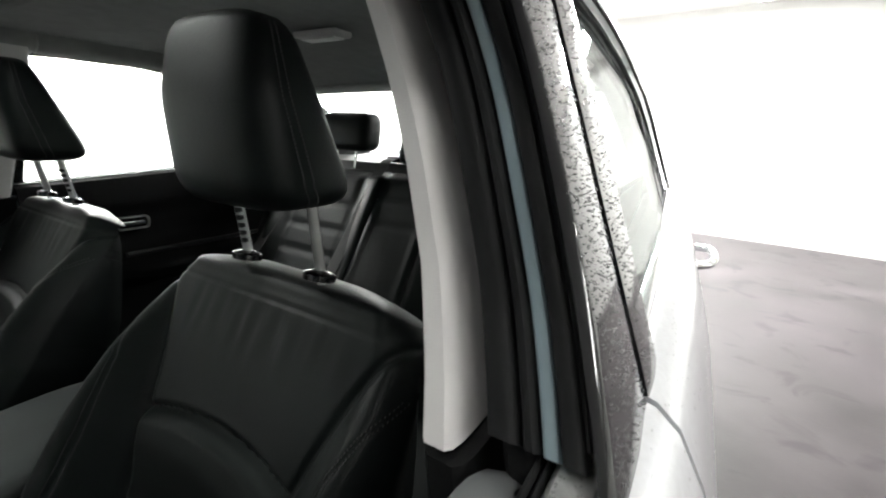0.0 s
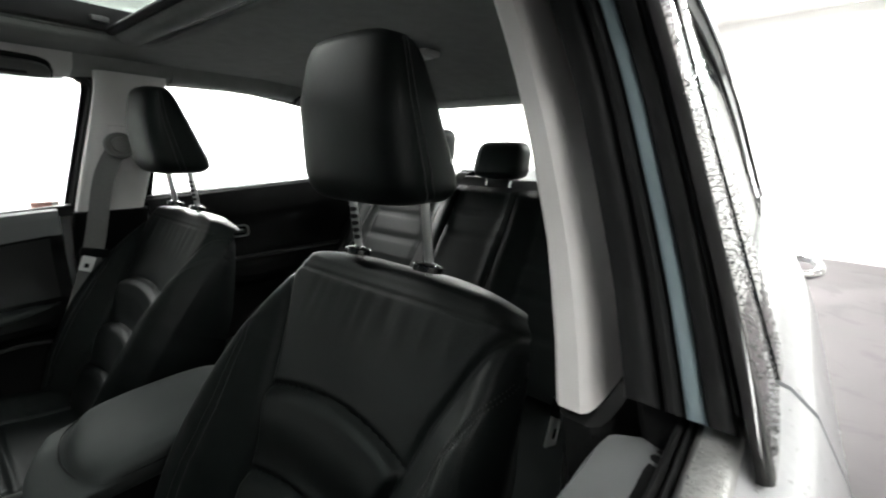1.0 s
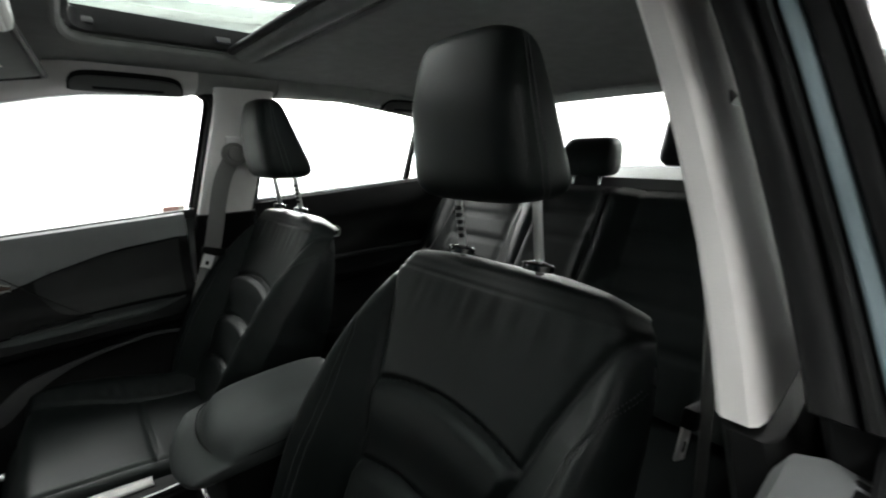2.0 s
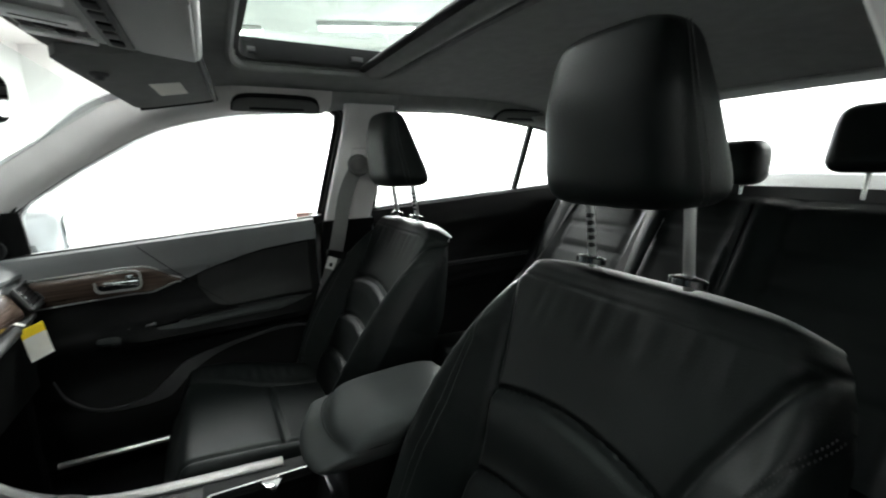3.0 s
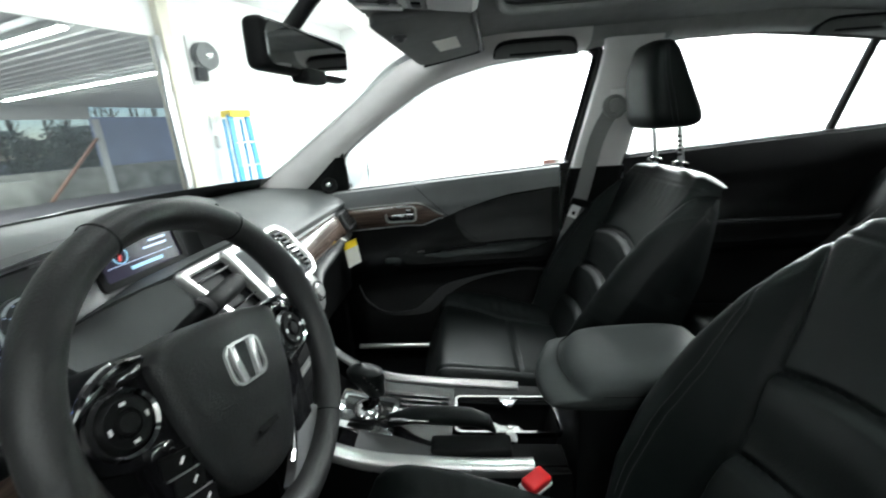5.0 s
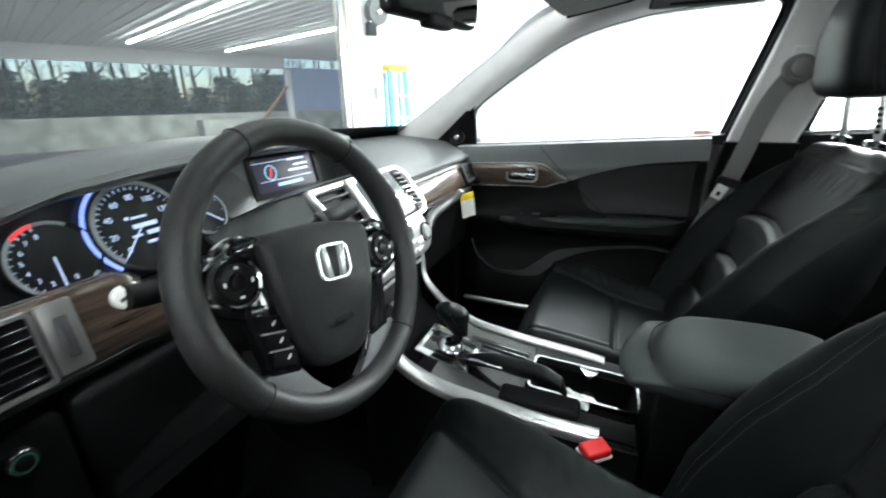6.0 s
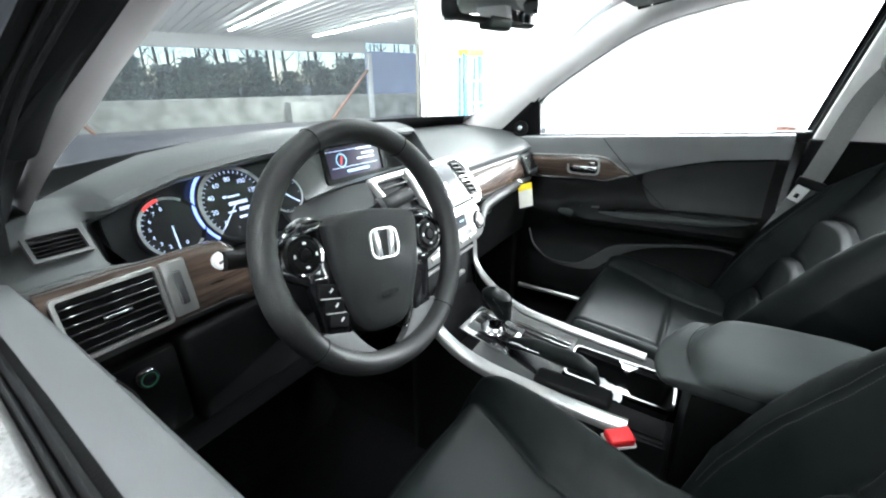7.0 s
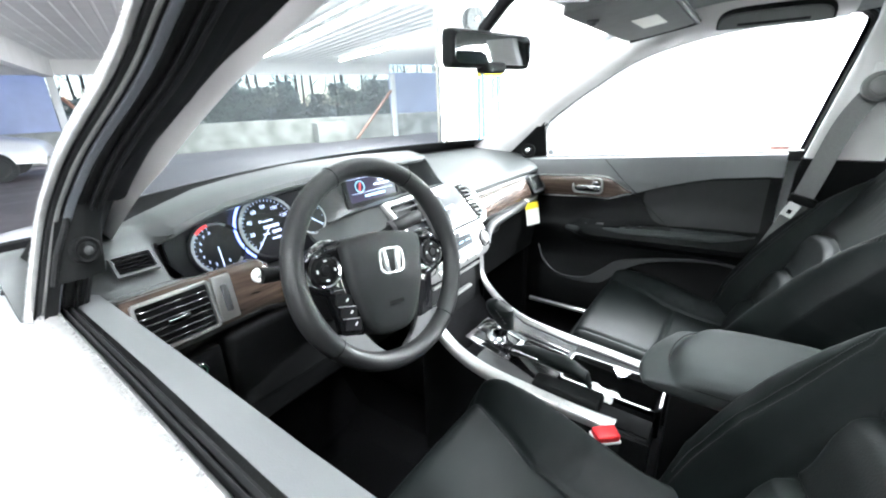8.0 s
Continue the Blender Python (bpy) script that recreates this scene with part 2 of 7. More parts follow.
def plate(poly, m, h, bev=0.0):
    """A polygon in the local xy plane, raised by h along local z, in pose m."""
    bm = bmesh.new()
    f = bm.faces.new([bm.verts.new((x, y, 0)) for x, y in poly])
    g = bmesh.ops.extrude_face_region(bm, geom=[f])
    top = [v for v in g["geom"] if isinstance(v, bmesh.types.BMVert)]
    bmesh.ops.translate(bm, verts=top, vec=(0, 0, h))
    if bev:
        ed = [e for e in bm.edges if all(v.co.z > h / 2 for v in e.verts)] if h > 0 else []
        bmesh.ops.bevel(bm, geom=ed, offset=bev, segments=2, profile=0.5, affect="EDGES", clamp_overlap=True)
    bm.transform(m)
    return bm


def rrect(w, h, r, n=5, cx=0.0, cy=0.0):
    out = []
    for sx, sy, a0 in ((1, 1, 0), (-1, 1, 90), (-1, -1, 180), (1, -1, 270)):
        for k in range(n + 1):
            a = radians(a0 + 90 * k / n)
            out.append((cx + sx * (w / 2 - r) + r * math.cos(a), cy + sy * (h / 2 - r) + r * math.sin(a)))
    return out


def frame_plate(outer, inner, m, h):
    """A ring between two outlines with the same number of points."""
    n = len(outer)
    rows = [[(x, y, 0) for x, y in outer], [(x, y, h) for x, y in outer], [(x, y, h) for x, y in inner], [(x, y, 0) for x, y in inner]]
    bm = sheet([[Vector(p) for p in r] for r in rows], closed_u=True, closed_v=True)
    bm.transform(m)
    return bm


def lerp(a, b, t):
    return a + (b - a) * t


def interp(x, xs, ys):
    return float(np.interp(x, xs, ys))


def smooth(x, a, b):
    t = min(1, max(0, (x - a) / (b - a)))
    return t * t * (3 - 2 * t)


# ---- garage: floor, walls and ceilings, turned a little from the car ----
G = pose(0, 0, 0, 0, 0, -21.6)


def gbox(name, lo, hi, material, label, category, r=0.0, kind="structure", m=None):
    ob = part(name, rbox(lo, hi, r), material, None, "", sharp=30)
    ob.matrix_world = G if m is None else m
    return tagged(ob, label, category, "", kind)


def ground_z(v):
    return -0.028 * max(0, v - 5.2)


us = [-300, -80, -30, -16] + [-10 + k for k in range(27)] + [24, 40, 90, 300]
vs_ = [-300, -60, -20, -10, -4, 0, 4, 5.2] + [6 + k for k in range(18)] + [30, 50, 100, 300]
ob = part("ground", sheet([[Vector((u, v, ground_z(min(v, 22)))) for u in us] for v in vs_]), ASPHALT)
ob.matrix_world = G
tagged(ob, "damp grey concrete floor running out under the canopy", "floor", "", "structure")

WALLH, HEAD, FRONT = 2.95, 2.36, 5.2
JU = 2.6
gbox("wall_front", (JU + 0.14, FRONT, 0), (6.0, FRONT + 0.2, WALLH), WALLW, "white painted garage wall beside the open doorway", "wall")
gbox("wall_front_header", (-5.4, FRONT, HEAD + 0.55), (JU + 0.14, FRONT + 0.2, WALLH), WALLW, "white painted wall over the garage doorway", "wall")
gbox("wall_front_left", (-6.0, FRONT, 0), (-5.4, FRONT + 0.2, WALLH), WALLW, "white painted garage wall", "wall")
gbox("wall_right", (6.0, -9, 0), (6.2, FRONT + 0.2, WALLH), WALLW, "bright white painted garage side wall", "wall")
gbox("wall_left", (-6.2, -9, 0), (-6.0, FRONT + 0.2, WALLH), WALLW, "white painted garage side wall", "wall")
RW = pose(-1.0, -6.62, 0, 0, 0, -5)
gbox("wall_rear", (-12, -0.2, 0), (12, 0, WALLH), WALLW, "bright white painted rear garage wall", "wall", m=RW)
gbox("ceiling", (-6.2, -9, WALLH), (6.2, FRONT + 0.2, WALLH + 0.1), WALLW, "white garage ceiling", "ceiling")
gbox("trim", (JU, FRONT - 0.05, 0), (JU + 0.14, FRONT + 0.22, HEAD + 0.55), TIMBER, "cream painted timber door jamb", "door jamb", 0.008)


def canopy():
    """The covered bay in front of the doorway: ribbed ceiling, beams, low wall, screens and posts."""
    z, v0, v1, u0, u1 = 2.72, FRONT + 0.2, 18.2, -7.5, 11.0
    xs = []
    u = u0
    while u < u1:
        xs += [(u, 0), (u + 0.20, 0), (u + 0.215, -0.025), (u + 0.245, -0.025)]
        u += 0.26
    rows = [[Vector((x, v, z + h)) for x, h in xs] for v in (v0, (v0 + v1) / 2, v1)]
    ob = part("canopy_ceiling", thick(rows, (0, 0, 0.06)), CORR, None, sharp=20)
    ob.matrix_world = G
    tagged(ob, "white ribbed metal canopy ceiling", "ceiling", "", "structure")
    gz = ground_z(18)
    gbox("canopy_beam", (u0, 17.9, 2.28), (8.2, 18.15, z - 0.001), WALLW, "white boxed beam along the canopy edge", "beam")
    gbox("canopy_beam_side", (-3.35, 8.0, 2.2), (-3.1, 17.88, z - 0.001), WALLW, "white boxed side beam", "beam")
    gbox("low_wall", (-14, 18.25, gz - 0.3), (8.6, 18.6, 0.62), CONCRETE, "weathered mossy concrete low wall", "wall", 0.03)
    gbox("low_wall_side", (8.62, 18.25, gz - 0.3), (22, 18.6, 0.62), CONCRETE, "weathered concrete low wall", "wall", 0.03)


canopy()


# builds the canopy's real battens and the fill lamps added inside the garage
def fluorescent(u, v0, v1, z, watts):
    c = thing("batten_or_fill_light", (0, 0, 0), "long white fluorescent batten lamp, seen under the canopy, added unseen in the garage", "lamp", "fluorescent lamps")
    part("housing", rbox((u - 0.06, v0, z - 0.05), (u + 0.06, v1, z), 0.008), WHITEP, c)
    for k in (-0.03, 0.03):
        part("tube", cyl((u + k, v0 + 0.03, z - 0.07), (u + k, v1 - 0.03, z - 0.07), 0.016, 10), TUBE, c, "glowing white tube")
    la = new("tube_light", bpy.data.lights.new("tube_light", "AREA"))
    la.data.shape, la.data.size, la.data.size_y, la.data.energy, la.data.color = "RECTANGLE", 0.16, v1 - v0, watts, (1.0, 1.0, 0.97)
    la.matrix_world = G @ pose(u, (v0 + v1) / 2, z - 0.10)
    c.matrix_world = G
    return c


for u, a, b in ((2.4, 6.6, 15.3), (5.2, 9.0, 15.8)):
    fluorescent(u, a, b, 2.69, 210)


# ---- car shell ----
def bow(y, sg=1):
    b = interp(y, [-1.3, -0.9, -0.5, 0.0, 0.2, 0.5, 0.7, 1.0, 1.35], [-0.045, -0.01, 0.010, 0.022, 0.018, 0.0, -0.015, -0.035, -0.05])
    return b - (0.045 * smooth(y, 0.35, 1.0) - 0.018 * smooth(y, 0.70, 0.88) if sg < 0 else 0.0)


def gx(z, y=0.45, sg=1):
    lean = 0.055 * max(0.0, z - 1.02) * (1 - smooth(y, 0.2, 0.6)) if sg < 0 else 0.0
    return 0.795 - 0.34 * (z - 1.0) + bow(y, sg) - lean


FW = [(0.957, 0.962), (0.938, 1.072), (0.875, 1.130), (0.757, 1.207), (0.608, 1.288), (0.43, 1.333), (0.265, 1.350), (0.14, 1.354)]
WS = [(1.29, 0.978, 0.757), (1.15, 1.063, 0.735), (1.04, 1.135, 0.718), (0.87, 1.245, 0.688), (0.706, 1.344, 0.664), (0.43, 1.40, 0.60), (0.27, 1.408, 0.595), (0.14, 1.41, 0.595)]
DRIVER_A = [(1.242, 0.926, 0.662), (1.093, 1.026, 0.643), (0.992, 1.091, 0.635), (0.924, 1.132, 0.627), (0.855, 1.172, 0.614), (0.798, 1.206, 0.603), (0.745, 1.233, 0.596), (0.66, 1.264, 0.591), (0.49, 1.318, 0.600), (0.31, 1.362, 0.618), (0.14, 1.368, 0.622)]
DRIVER_B = [(1.155, 0.929, 0.665), (1.053, 1.009, 0.648), (0.97, 1.078, 0.627), (0.905, 1.12, 0.611), (0.848, 1.157, 0.602), (0.791, 1.192, 0.591), (0.74, 1.221, 0.582), (0.686, 1.244, 0.575), (0.53, 1.308, 0.566), (0.34, 1.385, 0.572), (0.14, 1.404, 0.585)]
TRIMFW = [(1.16, 0.925), (1.04, 1.008), (0.946, 1.076)] + FW[2:]
RWIN = [(-0.09, 1.365), (-0.40, 1.364), (-0.715, 1.326), (-0.84, 1.297), (-0.96, 1.22), (-1.03, 1.15)]
RHL = [(-0.08, 1.41, 0.595), (-0.39, 1.405, 0.59), (-0.71, 1.375, 0.59), (-0.86, 1.335, 0.60), (-1.08, 1.23, 0.62), (-1.25, 1.16, 0.63)]

car = thing("car", (0, 0, 0), "silver sedan with black leather interior standing in a garage", "car")


def v3(p, sg, dx=0.0):
    return Vector((sg * (gx(p[1], p[0], sg) + dx), p[0], p[1])) if len(p) == 2 else Vector((sg * (p[2] + dx), p[0], p[1]))


def bulge_rows(A, B, sg, n=7, amount=0.018):
    rows = []
    for a, b in zip(A, B):
        r = []
        for k in range(n):
            t = k / (n - 1)
            p = a.lerp(b, t)
            p = p - Vector((sg * amount * math.sin(math.pi * t), 0, amount * 0.7 * math.sin(math.pi * t)))
            r.append(p)
        rows.append(r)
    return rows


for sg in (1, -1):
    A = spline([v3(p, sg, -0.02 if sg > 0 else 0.0) for p in (TRIMFW if sg > 0 else DRIVER_A)], 30)
    B = spline([v3(p, sg, 0.0) for p in (WS if sg > 0 else DRIVER_B)], 30)
    put(part("a_pillar_trim", thick(bulge_rows(A, B, sg, 7, 0.018 if sg > 0 else 0.002), (sg * 0.012, 0, 0.012) if sg > 0 else (-0.002, 0.012, 0.006)), TRIM, None, "light grey windscreen pillar trim running into the roof rail"), car)
    A2 = [v3((0.14, 1.354), sg, -0.02), v3((0.10, 1.36), sg, -0.02), v3((-0.03, 1.36), sg, -0.02), v3((-0.08, 1.362), sg, -0.02)]
    B2 = [v3(p, sg) for p in ((0.14, 1.41, 0.595), (0.10, 1.41, 0.595), (-0.03, 1.41, 0.595), (-0.08, 1.41, 0.595))]
    put(part("roof_rail", thick(bulge_rows(A2, B2, sg), (sg * 0.012, 0, 0.012)), HEADLINER), car)
    A3 = spline([v3(p, sg, -0.02) for p in RWIN], 24)
    B3 = spline([v3(p, sg) for p in RHL], 24)
    put(part("roof_rail", thick(bulge_rows(A3, B3, sg), (sg * 0.012, 0, 0.012)), HEADLINER), car)
    # rear quarter trim
    rows = []
    for y0, z0, y1, z1 in ((-1.03, 1.15, -1.25, 1.16), (-1.03, 1.08, -1.40, 1.10), (-1.0, 1.0, -1.45, 1.0)):
        rows.append([Vector((sg * (gx(z0, y0) - 0.02), y0, z0)).lerp(Vector((sg * 0.66, y1, z1)), k / 5) for k in range(6)])
    put(part("quarter_trim", thick(rows, (sg * 0.015, 0, 0)), DARKTRIM), car)
    # outer roof side
    up = 0.004 if sg < 0 else 0.035
    O = spline([v3((y, z + lerp(0.035, up, smooth(y, 0.3, 0.6))), sg, 0.016 if sg < 0 and y > 0.35 else 0.040) for y, z in FW] + [v3((y, z + 0.035), sg, 0.034) for y, z in RWIN], 60)
    Rr = spline([Vector((sg * (x + 0.004 - (0.115 * smooth(y, 0.35, 1.0) if sg < 0 else 0.0)), y + (0.004 if y > 0.7 else 0.0), z + (0.005 if y > 0.8 else 0.03 if y > 0.7 else 0.05))) for y, z, x in WS] + [Vector((sg * (x + 0.004), y, z + 0.05)) for y, z, x in RHL], 60)
    rows = [[a.lerp(b, k / 5) + Vector((sg * 0.012, 0, 0.008)) * math.sin(math.pi * k / 5) for k in range(6)] for a, b in zip(O, Rr)]
    put(part("roof_side", thick(rows, (-sg * 0.006, 0, -0.006)), PAINT), car)


def roof_z(x, y):
    edge = interp(y, [-1.25, -1.08, -0.86, -0.71, -0.39, 0.43, 0.72], [1.16, 1.23, 1.335, 1.375, 1.405, 1.40, 1.36])
    crown = interp(y, [-1.0, -0.8, -0.4, 0.43, 0.75], [0.0, 0.02, 0.035, 0.035, 0.03])
    return edge + crown * (1 - (abs(x) / 0.62) ** 2.2)


SX, SY0, SY1 = 0.40, 0.03, 0.415
ys = [0.75, 0.70, 0.62, 0.54, 0.46, SY1, SY1 - 0.002, 0.34, 0.25, 0.16, 0.08, SY0 + 0.002, SY0, -0.06, -0.15, -0.25, -0.35, -0.45, -0.55, -0.65, -0.75, -0.82]
xs = [-0.60, -0.56, -0.5, -0.45, -SX, -0.3, -0.2, -0.1, 0, 0.1, 0.2, 0.3, SX, 0.45, 0.5, 0.56, 0.60]


def headliner(dz, material, name, parent):
    bm = bmesh.new()
    vv = {}
    for i, y in enumerate(ys):
        for j, x in enumerate(xs):
            yy = y if y < 0.5 else 0.5 + (y - 0.5) * (0.90 - 0.42 * (x / 0.6) ** 2)
            vv[i, j] = bm.verts.new((x, yy, roof_z(x, y) + dz))
    for i in range(len(ys) - 1):
        for j in range(len(xs) - 1):
            cx, cy = (xs[j] + xs[j + 1]) / 2, (ys[i] + ys[i + 1]) / 2
            if abs(cx) < SX and SY0 < cy < SY1:
                continue
            bm.faces.new((vv[i, j], vv[i, j + 1], vv[i + 1, j + 1], vv[i + 1, j]))
    g = bmesh.ops.extrude_face_region(bm, geom=bm.faces[:])
    bmesh.ops.translate(bm, verts=[v for v in g["geom"] if isinstance(v, bmesh.types.BMVert)], vec=(0, 0, 0.012))
    return put(part(name, bm, material), parent)


headliner(0.0, HEADLINER, "headliner", car)
headliner(0.045, PAINT, "roof_panel", car)
# sunroof: rim, frame and tilted glass, shade rolled to the back
lip = []
for k in range(40):
    a = 2 * math.pi * k / 40
    c, s = math.cos(a), math.sin(a)
    e = 0.22
    x = (SX + 0.012) * (abs(c) ** e) * (1 if c > 0 else -1)
    y = (SY0 + SY1) / 2 + ((SY1 - SY0) / 2 + 0.012) * (abs(s) ** e) * (1 if s > 0 else -1)
    lip.append((x, y))
rows = []
for k in range(8):
    a = math.pi * k / 7
    rows.append([Vector((x - 0.014 * math.sin(a) * (1 if x > 0 else -1) * 0.2, y, roof_z(x, y) - 0.008 * math.sin(a) + 0.012 * math.cos(a) + (0.0 if k < 4 else 0.0))) + Vector((0, 0, 0)) for x, y in lip])
ring_out = [[Vector((x * (1 + 0.03 * q), (y - 0.22) * (1 + 0.06 * q) + 0.22, roof_z(x, y) - h)) for x, y in lip] for q, h in ((1.0, -0.002), (0.8, 0.010), (0.3, 0.014), (-0.2, 0.010), (-0.5, -0.002), (-0.5, -0.03))]
put(part("sunroof_rim", sheet(ring_out, closed_v=True), HEADLINER), car)
ring_in = [[Vector((x * q, (y - 0.22) * q + 0.22, 1.462 + h)) for x, y in lip] for q, h in ((0.99, -0.035), (0.93, -0.035), (0.93, 0.0), (0.99, 0.0))]
put(part("sunroof_frame", sheet(ring_in, closed_u=True, closed_v=True), RUBBER, None, "black sunroof track frame"), car)
g = put(part("sunroof_glass", rbox((-SX, SY0 - 0.01, 1.478), (SX, SY1 + 0.01, 1.483), 0.002), TINT, None, "tinted sunroof glass"), car)
g.visible_shadow = False
for k, (dy, r, mt, nm) in enumerate(((0.030, 0.032, HEADLINER, "sunroof_shade"), (0.066, 0.012, RUBBER, "shade_edge"))):
    roll = spline([(-SX + 0.01, SY0 + dy + 0.012, 1.428), (0, SY0 + dy, 1.438), (SX - 0.01, SY0 + dy + 0.012, 1.428)], 20)
    put(part(nm, tube(roll, r, 14, flat=0.7), mt, None, "grey padded edge of the sliding sunshade" if k == 0 else "black lip of the sunshade"), car)
for sg in (1, -1):
    put(part("sunroof_track", rbox((sg * (SX - 0.012) - 0.010, SY0 + 0.02, 1.428), (sg * (SX - 0.012) + 0.010, SY1, 1.474), 0.003, 2), RUBBER, None, "black sunroof side track"), car)
    for y in (SY1 - 0.03, SY0 + 0.10):
        put(part("track_clip", rbox((sg * (SX - 0.026) - 0.005, y - 0.016, 1.440), (sg * (SX - 0.026) + 0.005, y + 0.016, 1.452), 0.003, 2), DARKTRIM, None), car)

# windscreen and rear window, curved
def windscreen():
    rows = []
    for k in range(9):
        t = k / 8
        y_s, z_s, x_s = lerp(1.29, 0.706, t), lerp(0.978, 1.35, t), lerp(0.757, 0.662, t)
        rows.append([Vector(((x_s - (0.078 * (1 - 0.6 * t) if q < 0 else 0)) * q, y_s + 0.14 * (1 - q * q) * (1 - 0.55 * t), z_s + 0.035 * (1 - q * q) * t + 0.01 * (1 - q * q) * (1 - t))) for q in [-1 + j / 8 for j in range(17)]])
    return rows


wr = windscreen()
g = put(part("windscreen", thick(wr, (0, 0.003, 0.004)), WSGLASS, None, "clear laminated windscreen with a faint haze of reflections mixed in"), car)
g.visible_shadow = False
frit = [[r[j] + Vector((0, -0.002, -0.002)) for j in range(17)] for r in (wr[0], [a.lerp(b, 0.5) for a, b in zip(wr[0], wr[1])], [a.lerp(b, 0.08) for a, b in zip(wr[1], wr[2])])]
put(part("windscreen_band", thick(frit, (0, 0.0015, 0.001)), GLOSS, None, "black printed band at the foot of the windscreen"), car)
rows = []
for k in range(9):
    t = k / 8
    y_s, z_s, x_s = lerp(-1.45, -0.84, t), lerp(1.10, 1.36, t), lerp(0.66, 0.58, t)
    rows.append([Vector((x_s * q, y_s - 0.10 * (1 - q * q), z_s + 0.03 * (1 - q * q))) for q in [-1 + j / 8 for j in range(17)]])
g = put(part("rear_window", thick(rows, (0, -0.003, 0.004)), GLASS, None, "clear rear window"), car)
g.visible_shadow = False
# headliner rear lip and header over the windscreen
put(part("rear_header", thick([[Vector((x, -0.80, roof_z(x, -0.80) - 0.003)) for x in xs], [Vector((x, -0.90 - 0.06 * (1 - (x / 0.6) ** 2), roof_z(x, -0.80) - 0.012)) for x in xs], [Vector((x, -0.93 - 0.07 * (1 - (x / 0.6) ** 2), roof_z(x, -0.80) - 0.0)) for x in xs]], (0, 0, 0.02)), HEADLINER), car)

# parcel shelf
rows = []
for y, z in ((-0.90, 1.06), (-0.93, 1.09), (-1.05, 1.095), (-1.3, 1.10), (-1.56, 1.105)):
    rows.append([Vector((x, y, z + 0.006 * (1 - (x / 0.65) ** 2))) for x in [-0.66 + 0.06 * k for k in range(23)]])
put(part("parcel_shelf", thick(rows, (0, 0, -0.02)), DARKTRIM, None, "dark grey carpeted shelf under the rear window"), car)
# floor pan and tunnel
rows = []
for x, z in ((-0.80, 0.40), (-0.78, 0.30), (-0.72, 0.27), (-0.20, 0.27), (-0.14, 0.32), (-0.12, 0.42), (0.12, 0.42), (0.14, 0.32), (0.20, 0.27), (0.72, 0.27), (0.78, 0.30), (0.80, 0.40)):
    rows.append([Vector((x, -1.0, z)), Vector((x, 0.0, z)), Vector((x, 1.15, z)), Vector((x, 1.42, z + 0.30)), Vector((x, 1.46, z + 0.55))])
put(part("floor_carpet", thick(rows, (0, 0, -0.02)), CARPET, None, "black carpet floor"), car)


# outer body sides, in panels with shut lines
SIDE = [(0.800, 0.998), (0.822, 0.992), (0.842, 0.975), (0.868, 0.93), (0.896, 0.86), (0.915, 0.79), (0.922, 0.72), (0.915, 0.60), (0.905, 0.45), (0.89, 0.32), (0.86, 0.24)]


def belt(y, sg=1):
    return interp(y, [-1.9, -1.2, -0.9, 0.17, 0.98, 1.4, 2.3], [0.11, 0.10, 0.075, 0.006, -0.040, -0.055, -0.20])


def taper(y):
    return interp(y, [-1.95, -1.4, -0.4, 1.2, 1.9, 2.4], [-0.16, -0.03, 0.0, 0.0, -0.04, -0.22])


def body_panel(name, y0, y1, sg, parent, label="", wheel=None, lo=0):
    rows = []
    n = max(4, int(abs(y1 - y0) / 0.05))
    for k in range(n + 1):
        y = lerp(y0, y1, k / n)
        r = []
        for x, z in SIDE[lo:]:
            f = smooth(z, 0.5, 1.0)
            zz = z + belt(y) * f
            xx = x + taper(y) + bow(y) * smooth(z, 0.6, 1.0)
            if wheel is not None and abs(y - wheel) < 0.36:
                lim = 0.335 + math.sqrt(max(0, 0.355 ** 2 - (y - wheel) ** 2))
                zz = max(zz, lim) if abs(y - wheel) < 0.355 else zz
            r.append(Vector((sg * xx, y, zz)))
        rows.append(r)
    return put(part(name, thick(rows, (-sg * 0.012, 0, -0.004)), PAINT, None, label), parent)


for sg in (1, -1):
    body_panel("fender", 1.14, 2.38, sg, car, "silver front wing", 1.72)
    body_panel("rear_quarter", -0.92, -1.95, sg, car, "silver rear wing", -1.06)

# bonnet, boot lid, nose and tail
rows = []
for y in (1.50, 1.7, 1.9, 2.1, 2.25, 2.36, 2.42):
    w = 0.80 + taper(y) * 0.8
    z = interp(y, [1.5, 2.0, 2.3, 2.42], [0.935, 0.88, 0.79, 0.70])
    rows.append([Vector((w * q, y + 0.05 * (1 - q * q), z + 0.03 * (1 - q * q) - 0.01)) for q in [-1 + j / 8 for j in range(17)]])
put(part("bonnet", thick(rows, (0, 0, -0.015)), PAINT, None, "silver bonnet"), car)
rows = []
for y, z in ((-1.50, 1.12), (-1.7, 1.125), (-1.9, 1.12), (-1.96, 1.09), (-1.98, 0.9), (-2.0, 0.6), (-1.98, 0.3)):
    w = 0.80 + taper(max(y, -1.95))
    rows.append([Vector((w * q, y - 0.05 * (1 - q * q), z)) for q in [-1 + j / 8 for j in range(17)]])
put(part("boot_lid", thick(rows, (0, 0.012, -0.012)), PAINT, None, "silver boot lid and tail"), car)
rows = []
for z, dy in ((0.70, 0.0), (0.6, 0.06), (0.45, 0.08), (0.25, 0.03)):
    rows.append([Vector((0.72 * q, 2.40 + dy + 0.06 * (1 - q * q), z)) for q in [-1 + j / 8 for j in range(17)]])
put(part("front_bumper", thick(rows, (0, -0.015, 0)), PAINT, None, "silver front bumper"), car)
rows = [[Vector((x, y, 0.22)) for x in (-0.86, 0, 0.86)] for y in (-1.95, 0, 2.35)]
